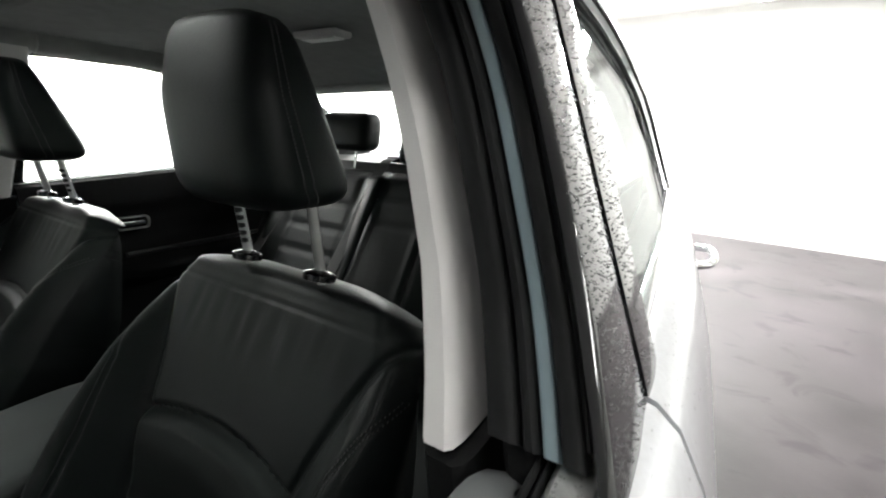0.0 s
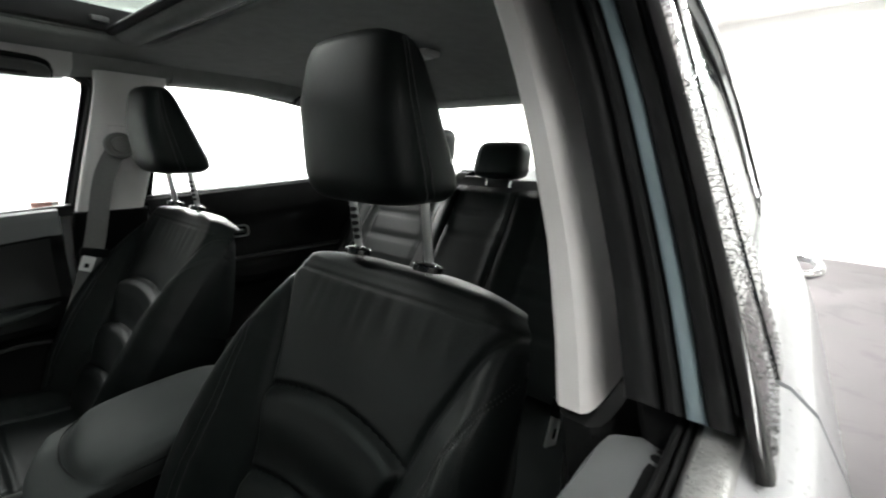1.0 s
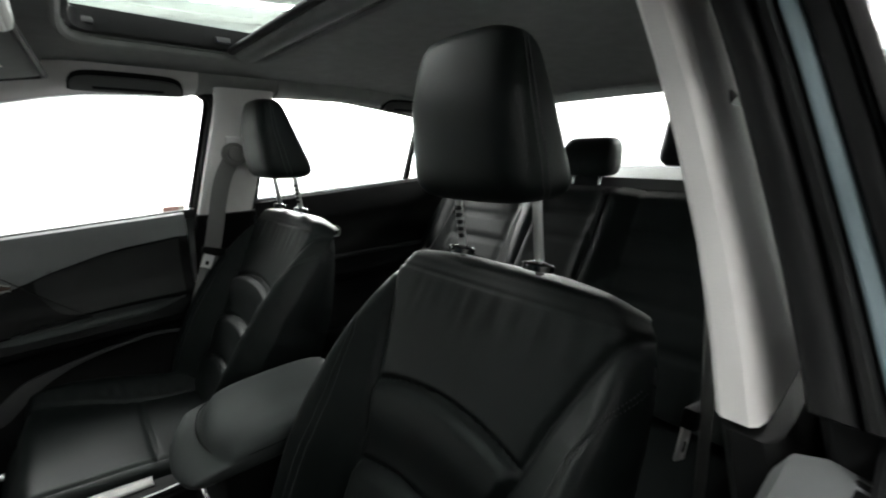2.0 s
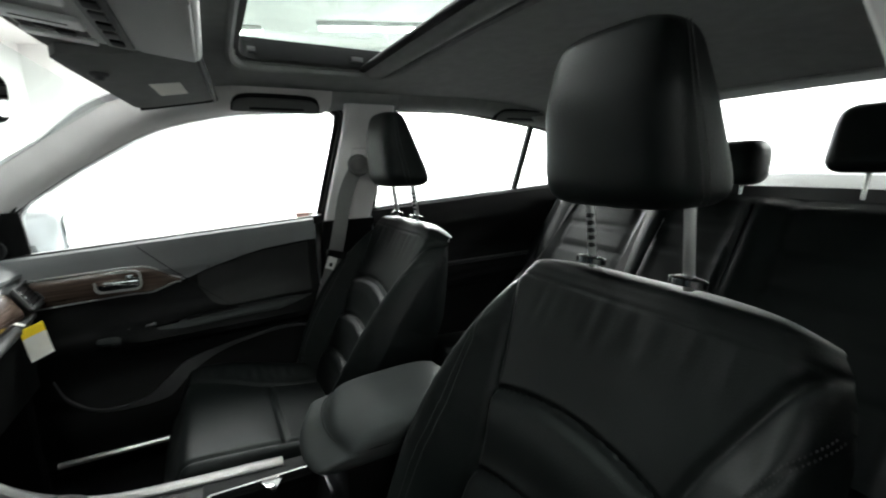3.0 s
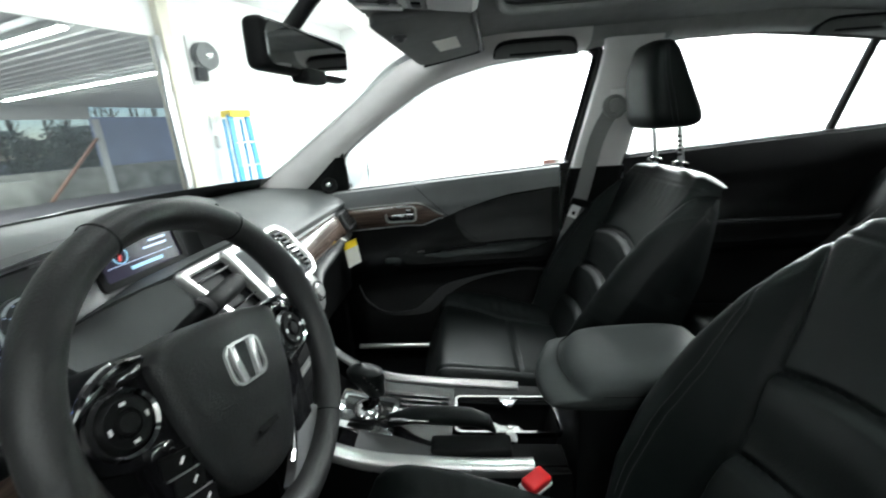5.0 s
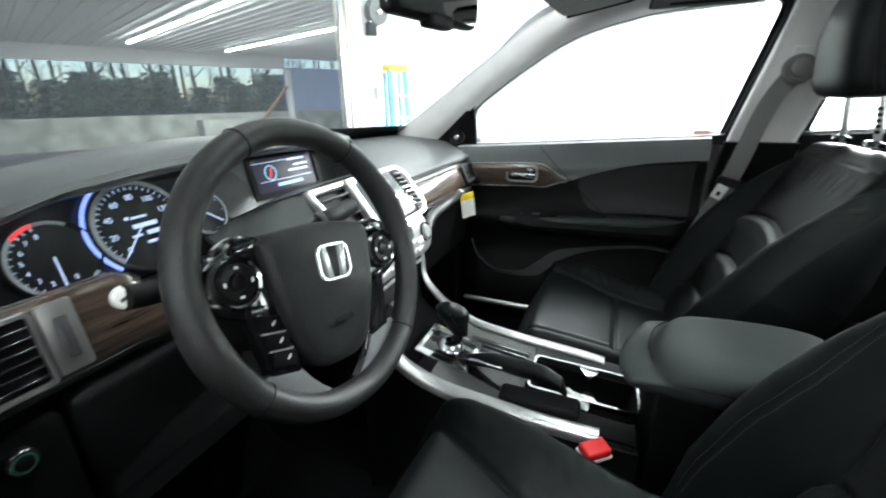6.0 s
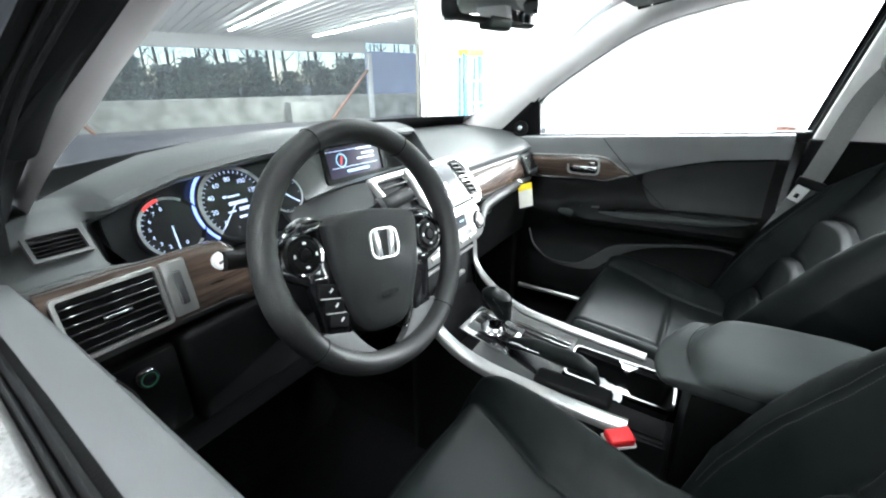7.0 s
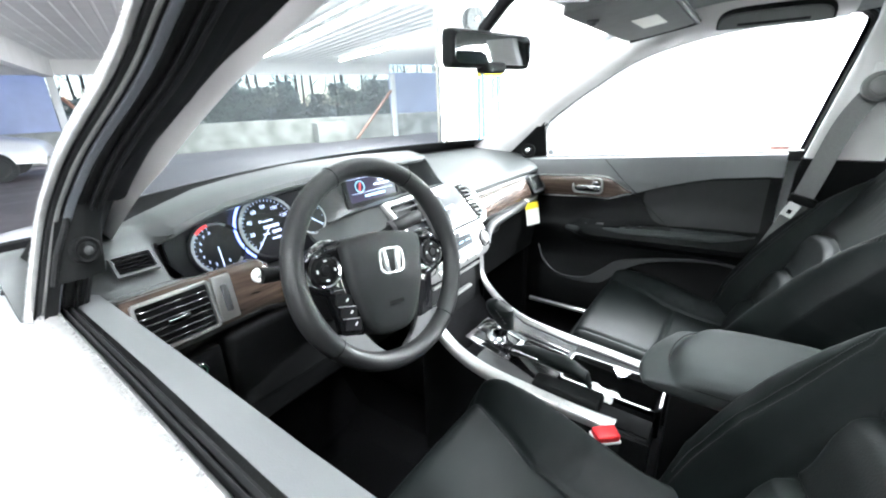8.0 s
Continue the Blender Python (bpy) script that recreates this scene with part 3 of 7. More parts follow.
put(part("underbody", thick(rows, (0, 0, 0.02)), PLASTIC), car)
rows = [[Vector((x, 1.47, z)) for x in (-0.80, 0, 0.80)] for z in (0.25, 0.95)]
put(part("firewall", thick(rows, (0, 0.03, 0)), CARPET), car)
for sg in (1, -1):
    for y in (1.72, -1.06):
        w = put(part("wheel", lathe([(0.0, 0.0), (0.20, 0.0), (0.215, 0.02), (0.215, 0.18), (0, 0.18)], pose(sg * 0.87, y, 0.335, 0, -sg * 90, 0)), SILVER, None, "silver alloy wheel"), car)
        sub("tyre", lathe([(0.205, 0.0), (0.30, -0.005), (0.33, 0.02), (0.335, 0.06), (0.335, 0.16), (0.32, 0.2), (0.205, 0.2)], pose(sg * 0.875, y, 0.335, 0, -sg * 90, 0)), TYRE, w, "black tyre")


# ---- doors and door frames ----
DOORCURVE = FW + [(0.118, 1.348), (0.104, 1.325), (0.125, 1.22), (0.146, 1.11), (0.166, 1.0)]
DRIVERCURVE = FW[:-1] + [(0.15, 1.352), (0.098, 1.342), (0.074, 1.31), (0.068, 1.255), (0.076, 1.20), (0.098, 1.11), (0.122, 1.055), (0.140, 1.022)]
REARCURVE = [(0.0, 1.015), (-0.012, 1.12), (-0.045, 1.27), (-0.068, 1.345), (-0.095, 1.364), (-0.25, 1.368), (-0.40, 1.364), (-0.715, 1.326), (-0.84, 1.297), (-0.96, 1.22), (-1.03, 1.15), (-1.05, 1.10), (-1.0, 1.08)]


def curve2(pts, n):
    return [(p.x, p.y) for p in spline([(a, b, 0) for a, b in pts], n)]


def normals(c):
    cy, cz = sum(p[0] for p in c) / len(c), sum(p[1] for p in c) / len(c) - 0.1
    out = []
    for i in range(len(c)):
        a, b = c[max(0, i - 1)], c[min(len(c) - 1, i + 1)]
        d = Vector((b[0] - a[0], b[1] - a[1])).normalized()
        nrm = Vector((d.y, -d.x))
        if nrm.dot(Vector((c[i][0] - cy, c[i][1] - cz))) < 0:
            nrm = -nrm
        out.append(nrm)
    return out


def rail(c, sg, dn0, dn1, dx0, dx1, rnd=0.35, wide=None, nn=None):
    """A bar along a curve of the side plane: dn outward from the opening, dx outward from the glass."""
    nn = nn or normals(c)
    rows = []
    for i, ((y, z), nr) in enumerate(zip(c, nn)):
        f = wide(i / (len(c) - 1)) if wide else 1.0
        r = []
        a, b = (dn1 - dn0) * f / 2, (dx1 - dx0) / 2
        for k in range(12):
            q = 2 * math.pi * k / 12 + 0.26
            cc, ss = math.cos(q), math.sin(q)
            u = dn0 + a + a * abs(cc) ** rnd * (1 if cc > 0 else -1)
            w = dx0 + b + b * abs(ss) ** rnd * (1 if ss > 0 else -1)
            yy, zz = y + nr.x * u, z + nr.y * u
            r.append(Vector((sg * (gx(zz, yy, sg) + w), yy, zz)))
        rows.append(r)
    return sheet(rows, closed_v=True, caps=True)


def yB(z, sg=1):
    """Rear edge of the front window; the driver's pillar bows back as it rises."""
    if sg < 0:
        return interp(z, [0.95, 1.0, 1.055, 1.11, 1.20, 1.255, 1.31, 1.36], [0.168, 0.152, 0.122, 0.098, 0.076, 0.070, 0.070, 0.074])
    return interp(z, [0.95, 1.0, 1.11, 1.22, 1.325], [0.17, 0.166, 0.146, 0.125, 0.106])


def column(sg, zs, x0, x1, y0, y1):
    """A pillar piece: x0, x1 in from the glass plane, y0, y1 from the rear edge of the front window."""
    rows = []
    for z in zs:
        r = []
        for k in range(16):
            q = 2 * math.pi * k / 16 + 0.2
            cc, ss = math.cos(q), math.sin(q)
            r.append(Vector((sg * (gx(z, 0.1, sg) - (x0 + x1) / 2 + (x1 - x0) / 2 * abs(cc) ** 0.4 * (1 if cc > 0 else -1)), yB(z, sg) + (y0 + y1) / 2 + (y1 - y0) / 2 * abs(ss) ** 0.4 * (1 if ss > 0 else -1), z)))
        rows.append(r)
    return sheet(rows, closed_v=True, caps=True)


ZT = [1.0 + 0.037 * k for k in range(11)]
for sg in (1, -1):
    a, b = (0.062, 0.108) if sg > 0 else (0.084, 0.116)
    wpart("b_pillar_trim", column(sg, ZT, a, b, -0.165, -0.004), TRIM, car, "light grey central pillar trim")
    wpart("b_pillar_lower", column(sg, [0.30, 0.5, 0.7, 0.85, 0.95, 0.996], a - 0.010, b - 0.003, -0.18, 0.0), PLASTIC, car, "black lower pillar trim")
    wpart("b_pillar_core", column(sg, [0.3, 0.6, 0.9, 1.0, 1.1, 1.2, 1.3, 1.37], 0.020, 0.060, -0.15, -0.02), RUBBER, car)
    if sg < 0:
        wpart("door_seal", rail(curve2(DRIVERCURVE, 70)[6:], sg, 0.0, 0.024, -0.060, -0.034, 0.8), RUBBER, car, "black rubber door seal")
    else:
        wpart("door_seal", rail(curve2(DOORCURVE, 70), sg, 0.004, 0.014, -0.024, -0.012, 0.8), RUBBER, car, "black rubber door seal")


# black inner seal face between the driver's pillar trim and the door frame
cA = [v3(p, -1, 0.001) for p in DRIVER_A[1:]]
cB = [Vector((-(gx(z, y, -1) - lerp(0.058, 0.034, smooth(y, 0.78, 0.94))), y, z)) for y, z in FW]
A_, B_ = spline(cA, 30), spline(cB, 30)
wpart("pillar_seal", thick([[a.lerp(b, k / 6) + Vector((-0.006 * math.sin(math.pi * k / 6 * 3) ** 2, 0, 0)) for k in range(7)] for a, b in zip(A_, B_)], (-0.006, 0, 0)), RUBBER, car, "black rubber seal along the windscreen pillar")


def door_profile(y, front):
    """Inner face of a door at y: (inset from the belt edge, height)."""
    if front:
        arm = smooth(y, 0.20, 0.27) * (1 - smooth(y, 0.70, 0.82))
        pk = smooth(y, 0.30, 0.62) * (1 - smooth(y, 0.90, 1.0))
    else:
        arm = smooth(y, -0.80, -0.70) * (1 - smooth(y, -0.30, -0.15))
        pk = 0.5
    d = belt(y)
    end = (1 - smooth(y, 0.11, 0.20)) ** 2 if front else 0.0
    b = lambda z: z + d * smooth(z, 0.5, 1.0) - 0.030 * end * smooth(z, 0.85, 1.0)
    return [(0.764, b(0.985)), (0.764, b(0.998)), (0.746, b(1.003)), (0.731, b(0.998)), (0.724, b(0.984)), (0.720, b(0.955)), (0.718, b(0.925)), (0.721, b(0.905)), (0.728, b(0.895)), (0.730, b(0.86)),
            (0.730, b(0.82)), (0.724, b(0.79)), (0.722 - 0.015 * arm, b(0.765)), (0.714 - 0.055 * arm, b(0.748)), (0.708 - 0.075 * arm, b(0.738)), (0.704 - 0.080 * arm, b(0.725)), (0.704 - 0.070 * arm, b(0.705)),
            (0.712 - 0.03 * arm, b(0.685)), (0.724, b(0.66)), (0.732, 0.62), (0.734 - 0.01 * pk, 0.57), (0.732 - 0.035 * pk, 0.53), (0.728 - 0.045 * pk, 0.50), (0.728 - 0.045 * pk, 0.42), (0.735 - 0.03 * pk, 0.36), (0.755, 0.33)]


def door_panel(y0, y1, sg, front):
    n = int(abs(y1 - y0) / 0.02)
    rows = []
    for k in range(n + 1):
        y = lerp(y0, y1, k / n)
        e = 0.0
        rows.append([Vector((sg * (x + bow(y) * smooth(z, 0.6, 1.0)), y, z)) for x, z in door_profile(y, front)])
    return thick(rows, (sg * 0.012, 0, -0.002))


def on_door(y, z, sg, out=0.0):
    """A point on the inner face of the door."""
    pr = door_profile(y, y > 0)
    zs_ = [p[1] for p in pr[1:]][::-1]
    return Vector((sg * (interp(z, zs_, [p[0] for p in pr[1:]][::-1]) + bow(y) * smooth(z, 0.6, 1.0) - out), y, z))


def door_strip(pts, width, sg, out, n=30):
    """A raised strip on the door's inner face along (y, z) points with a width in z."""
    c = curve2(pts, n)
    rows = []
    for i, (y, z) in enumerate(c):
        w = width(i / (n - 1)) if callable(width) else width
        rows.append([on_door(y, z + w * q, sg, out * (1 - (2 * q) ** 4) + 0.001) for q in (-0.5, -0.4, -0.2, 0, 0.2, 0.4, 0.5)])
    return thick(rows, (sg * 0.004, 0, 0))


WT = [(0.605, 0.858), (0.66, 0.868), (0.73, 0.873), (0.82, 0.870), (0.92, 0.866), (1.0, 0.862)]


def seam_z(y):
    return interp(y, [0.20, 0.366, 0.43, 0.496, 0.54, 0.583], [0.939, 0.922, 0.908, 0.888, 0.874, 0.857])


YEND = 0.125


def cover_out(q):
    """How far the pillar cover stands out from the glass, from its rolled front edge back."""
    return 0.024 + 0.0015 * math.sin(math.pi * q) - 0.006 * max(0.0, 1 - q / 0.05) ** 2


def front_door(sg):
    side = "driver's" if sg < 0 else "passenger's"
    d = thing("front_door", (sg * 0.85, 0.55, 0.25), "closed silver front car door with the window wound down, black inner panel" if sg < 0 else "closed silver front car door with a black padded inner panel", "car door", "car doors")
    wpart("inner_panel", door_panel(0.195 if sg > 0 else YEND, 1.02, sg, True), PLASTIC, d, "black soft-touch inner panel")
    rows = []
    for k in range(60):
        y = lerp(0.197 if sg > 0 else YEND + 0.002, 1.018, k / 59)
        pr = door_profile(y, True)[1:5]
        low = seam_z(y) if y < 0.583 else lerp(0.857, 0.835, smooth(y, 0.583, 0.66))
        r = [Vector((sg * (x + bow(y) * smooth(z, 0.6, 1.0) - 0.0025), y, z + 0.001)) for x, z in pr]
        rows.append(r + [on_door(y, lerp(r[-1].z - 0.004, low, q / 12), sg, 0.0025) for q in range(1, 13)])
    wpart("top_pad", thick(rows, (sg * 0.002, 0, 0)), DOORPAD, d, "charcoal padded door top")
    o = body_panel("outer_panel", 0.018, 1.135, sg, d, "wet silver outer skin")
    c = curve2(DOORCURVE if sg > 0 else DRIVERCURVE, 80)
    e = 0.0 if sg < 0 else 0.016
    for a, b, out in ((0, 49, 0.0185), (48, 80, 0.0085)) if sg < 0 else ((0, 80, 0.011 + 2 * e),):
        wpart("window_channel", rail(c[a:b], sg, -0.002 + 0.4 * e, 0.016, -0.006 + e, out, 0.5, nn=normals(c)[a:b]), RUBBER, d, "black rubber glass channel")
    wpart("inner_frame", rail(c[48:], sg, 0.002 + e, 0.024, -0.020 + e, -0.007 + e, 0.5, nn=normals(c)[48:]), JAMB, d, "bluish grey painted frame")
    wpart("upper_channel", rail(c[:49], sg, 0.002 + e, 0.024, -0.020 + e, -0.007 + e, 0.5, nn=normals(c)[:49]), RUBBER, d, "black upper window channel")
    if sg < 0:
        # strips and beads seen along the open window's front edge
        for nm, n0, n1, x0, x1, mt in (("frame_strip", -0.0055, 0.0, -0.005, 0.0045, STRIP), ("glass_run_lip", -0.0050, 0.0, 0.0080, 0.0125, LIP), ("seal_bead", -0.0030, 0.004, -0.0235, -0.0190, RUBBER), ("seal_bead", -0.0035, 0.004, -0.0350, -0.0290, RUBBER)):
            wpart(nm, rail(c[:49], sg, n0, n1, x0, x1, 0.8, nn=normals(c)[:49]), mt, d, {"frame_strip": "bluish grey painted frame strip", "glass_run_lip": "satin grey glass run lip"}.get(nm, ""))
        wpart("pillar_filler", rail(c[48:78], sg, 0.002, 0.030, 0.0088, 0.0125, 0.3, nn=normals(c)[48:78]), RUBBER, d, "black filler behind the pillar cover")
    wpart("frame_seal", rail(c, sg, 0.0 + e, 0.026, -0.033 + e, -0.021 + e, 0.7), RUBBER, d)
    wpart("outer_frame", rail(curve2(FW, 50), sg, 0.0, 0.016 if sg < 0 else 0.045, (0.019 if sg < 0 else 0.021) + e, (0.027 if sg < 0 else 0.036) + e, 0.4), BELT if sg < 0 else PAINT, d, "silver painted upper frame beaded with rain")
    wpart("pillar_cover", thick([[Vector((sg * (gx(z, 0.1, sg) + cover_out(q)), lerp(yB(z, sg) + 0.004, 0.018 - 0.10 * (z - 1.0), q), z)) for q in (0, 0.0125, 0.025, 0.0375, 0.05, 0.10, 0.3, 0.5, 0.7, 0.85, 1)] for z in [1.005 + 0.036 * k for k in range(11)]], (-sg * 0.003, 0, 0)), GLOSS, d, "wet gloss black pillar cover")
    # belt seals
    for nm, x0, x1, z0, mt in (("belt_seal", 0.7645, 0.767, 0.996, RUBBER), ("outer_belt_seal", 0.769, 0.774, 0.997, RUBBER), ("belt_strip", 0.775, 0.801, 0.998, BELT)):
        rows = []
        for k in range(40):
            y = lerp(0.06 if nm == "inner" else 0.022, 1.02, k / 39)
            z = z0 + belt(y)
            rows.append([Vector((sg * (x + bow(y)), y, zz)) for x, zz in ((x0, z - 0.02), (x0, z + 0.002), (x0 + 0.004, z + 0.007), ((x0 + x1) / 2, z + 0.009), (x1 - 0.004, z + 0.006), (x1, z), (x1, z - 0.02))])
        wpart(nm, sheet(rows, closed_v=True, caps=True), mt, d, "bright belt line strip beaded with rain" if mt in (CHROME, BELT) else "")
    # triangular sail with tweeter
    y0 = 0.975
    rows = []
    for k in range(7):
        t = k / 6
        ya, yb_ = lerp(0.935, 0.930, t), lerp(1.16, 0.965, t)
        z = lerp(0.940, 1.082, t)
        rows.append([Vector((sg * (gx(z, 1.0, sg) - (0.020 if sg > 0 else -0.006) - 0.012 * math.sin(math.pi * q)), lerp(ya, yb_, q), z)) for q in (0, 0.2, 0.4, 0.6, 0.8, 1)])
    wpart("sail_panel", thick(rows, (sg * 0.012, 0, 0)), PLASTIC, d, "black triangular mirror cover")
    if sg > 0:
        TM = pose(0.712, 0.996, 0.989, 0, -72, 8)
    else:
        # the driver's cover closes the foot of the frame and carries the tweeter
        edge = [(-0.690, -0.672, 1.132), (-0.705, -0.677, 1.098), (-0.719, -0.683, 1.066), (-0.732, -0.688, 1.040), (-0.745, -0.693, 1.004)]
        rows = [[Vector((lerp(a, b, q), 0.934 - 0.006 * math.sin(math.pi * q), z)) for q in (0, 0.12, 0.3, 0.5, 0.7, 0.88, 1)] for a, b, z in edge]
        wpart("frame_foot", thick(rows, (0.002, 0.022, 0)), PLASTIC, d, "black moulded cover at the foot of the window frame")
        wpart("foot_edge", tube(spline([(a, 0.931, z) for a, b, z in edge], 20), 0.0035, 8), RUBBER, d)
        TM = pose(-0.706, 0.930, 1.037, 90, 0, 0) @ pose(0, 0, 0, 0, 18, 0)
    tw = wpart("tweeter", lathe([(0, 0.006), (0.010, 0.008), (0.017, 0.004), (0.021, 0.006), (0.025, 0.004), (0.026, -0.004)], TM @ Matrix.Scale(1.1 if sg > 0 else 0.66, 4)), PLASTIC, d, "round black tweeter cover")
    sub("tweeter_dome", lathe([(0, 0.009), (0.006, 0.008), (0.010, 0.004)], TM @ Matrix.Scale(1.25 if sg > 0 else 0.75, 4)), STEEL if sg > 0 else DARKTRIM, tw)
    # outside mirror
    mm = wpart("door_mirror", rbox((-0.09, -0.055, -0.065), (0.09, 0.075, 0.065), 0.035, 4, pose(sg * 0.995, 0.955, 1.005)), PAINT, d, "silver door mirror housing")
    sub("mirror_glass", plate(rrect(0.155, 0.105, 0.03), pose(sg * 0.995, 0.899, 1.005, 90, 0, 0), 0.004), MIRROR, mm)
    sub("mirror_foot", rbox((-0.05, -0.02, -0.02), (0.05, 0.03, 0.02), 0.012, 2, pose(sg * 0.885, 0.985, 0.955)), GLOSS, mm)
    # armrest pad, wood, handle, switches
    wpart("insert_panel", door_strip([(y, (seam_z(y) + max(0.765, 0.765 + (y - 0.50))) / 2 - 0.002) for y in (0.225, 0.27, 0.33, 0.40, 0.47, 0.51, 0.54, 0.562)], lambda t: max(0.004, seam_z(lerp(0.225, 0.562, t)) - max(0.765, 0.765 + (lerp(0.225, 0.562, t) - 0.50)) - 0.006), sg, 0.0022), INSERT, d, "black padded leather insert")
    wpart("seam_line", tube([on_door(y, seam_z(y) + 0.001, sg, 0.0036) for y in np.linspace(0.22, 0.590, 50)], 0.0018, 6), PLASTIC, d)
    wpart("fold_line", tube([on_door(y, z, sg, 0.0036) for y, z in curve2([(0.698, 0.970), (0.655, 0.925), (0.590, 0.857), (0.525, 0.795), (0.462, 0.748)], 70)], 0.0013, 6), PLASTIC, d)
    w = wpart("wood_trim", door_strip(WT, lambda t: 0.012 + 0.066 * smooth(t, 0.0, 0.30), sg, 0.008), WOOD, d, "dark walnut trim strip")
    for dz in (1, -1):
        wpart("trim_edge", tube([on_door(y, z + dz * (0.006 + 0.035 * smooth(k / 29, 0.0, 0.30)), sg, 0.006) for k, (y, z) in enumerate(curve2(WT, 30))], 0.0022, 6), SILVER, d)
    cupm = Matrix(((0, 0, sg, 0), (1, 0, 0, 0), (0, 1, 0, 0), (0, 0, 0, 1)))
    p = on_door(0.752, 0.876, sg, 0.0)
    hm = Matrix.Translation(p + Vector((-sg * 0.006, 0, 0))) @ Matrix(((0, 0, -sg, 0), (1, 0, 0, 0), (0, 1, 0, 0), (0, 0, 0, 1)))
    hb = wpart("handle_cup", frame_plate(rrect(0.110, 0.058, 0.017), rrect(0.098, 0.047, 0.013), hm, 0.008), SILVER, d, "silver surround of the inner door handle")
    sub("cup_floor", plate(rrect(0.100, 0.049, 0.013), hm @ pose(0, 0, 0.0005), 0.002), GLOSS, hb)
    sub("door_handle", rbox((-0.040, -0.0085, 0.004), (0.040, 0.0085, 0.015), 0.004, 2, hm @ pose(-0.006, -0.006, 0)), CHROME, hb, "chrome inner door handle")
    sub("lock_lever", rbox((-0.010, -0.006, 0.003), (0.010, 0.006, 0.011), 0.003, 2, hm @ pose(-0.028, 0.012, 0)), CHROME, hb)
    # sculpted armrest: a long pad with a rounded nose that carries the switches
    def arm_top(y):
        return interp(y, [0.22, 0.30, 0.45, 0.60, 0.72, 0.84], [0.757, 0.760, 0.757, 0.746, 0.734, 0.715])

    def arm_x(y):
        return interp(y, [0.22, 0.26, 0.34, 0.60, 0.72, 0.78, 0.82, 0.845], [0.708, 0.672, 0.642, 0.636, 0.648, 0.668, 0.692, 0.722])

    rows = []
    for k in range(44):
        y = lerp(0.225, 0.842, k / 43)
        xi, zt, h = arm_x(y), arm_top(y), 0.052 * (1 - 0.6 * smooth(y, 0.72, 0.842)) * (0.6 + 0.4 * smooth(y, 0.22, 0.29))
        rows.append([Vector((sg * x, y, z)) for x, z in ((0.735, zt - 0.004), (lerp(0.735, xi, 0.55), zt), (lerp(0.735, xi, 0.85), zt - 0.001), (lerp(0.735, xi, 0.95), zt - 0.005), (xi, zt - 0.013), (xi + 0.002, zt - 0.3 * h - 0.008), (lerp(xi, 0.735, 0.12), zt - 0.75 * h), (lerp(xi, 0.735, 0.35), zt - h), (0.735, zt - h - 0.008))])
    wpart("armrest", sheet(rows, closed_v=True, caps=True), ARMREST, d, "padded black armrest")
    wpart("armrest_seam", tube([Vector((sg * (arm_x(y) + 0.003), y, arm_top(y) - 0.022)) for y in np.linspace(0.25, 0.82, 50)], 0.0016, 6), PLASTIC, d)
    sw = wpart("switch_plate", thick([[Vector((sg * x, y, arm_top(y) + 0.002)) for x in (arm_x(y) + 0.020, arm_x(y) + 0.040, arm_x(y) + 0.056)] for y in np.linspace(0.62, 0.775, 12)], (0, 0, -0.006)), GLOSS, d, "gloss black switch plate")
    for k in range(2 if sg > 0 else 4):
        y = 0.69 + 0.042 * (k // (1 if sg > 0 else 2))
        sub("window_switch", rbox((-0.009, -0.013, 0.0), (0.009, 0.013, 0.009), 0.003, 2, pose(sg * (arm_x(y) + (0.036 if sg > 0 else 0.030 + 0.022 * (k % 2))), y, arm_top(y), -5, 0, 0)), DARKTRIM, sw)
    wpart("pull_pocket", thick([[Vector((sg * x, y, arm_top(y) + 0.0022)) for x in (arm_x(y) + 0.022, arm_x(y) + 0.038, arm_x(y) + 0.054)] for y in np.linspace(0.46, 0.60, 10)], (0, 0, -0.006)), RUBBER, d, "black moulded pull pocket")
    c = curve2([(0.24, 0.645), (0.33, 0.658), (0.43, 0.650), (0.535, 0.630), (0.62, 0.606), (0.68, 0.556), (0.74, 0.516), (0.84, 0.512), (0.905, 0.555), (0.93, 0.615)], 60)
    wpart("pocket_lip", thick([[Vector((sg * (0.676 + 0.02 * smooth(abs(y - 0.6), 0.15, 0.38) + 0.004 * q * q), y, z + 0.006 - q * w)) for q in (0, 0.25, 0.5, 0.75, 1)] for (y, z), w in zip(c, [0.010 + 0.050 * math.exp(-((k / 59 - 0.50) / 0.13) ** 2) for k in range(60)])], (sg * 0.014, 0, -0.002)), DARKTRIM, d, "dark grey map pocket lip")
    wpart("kick_strip", tube([(sg * 0.676, 0.55, 0.378), (sg * 0.678, 0.95, 0.382)], 0.009, 8), SILVER, d, "bright sill strip")
    return d


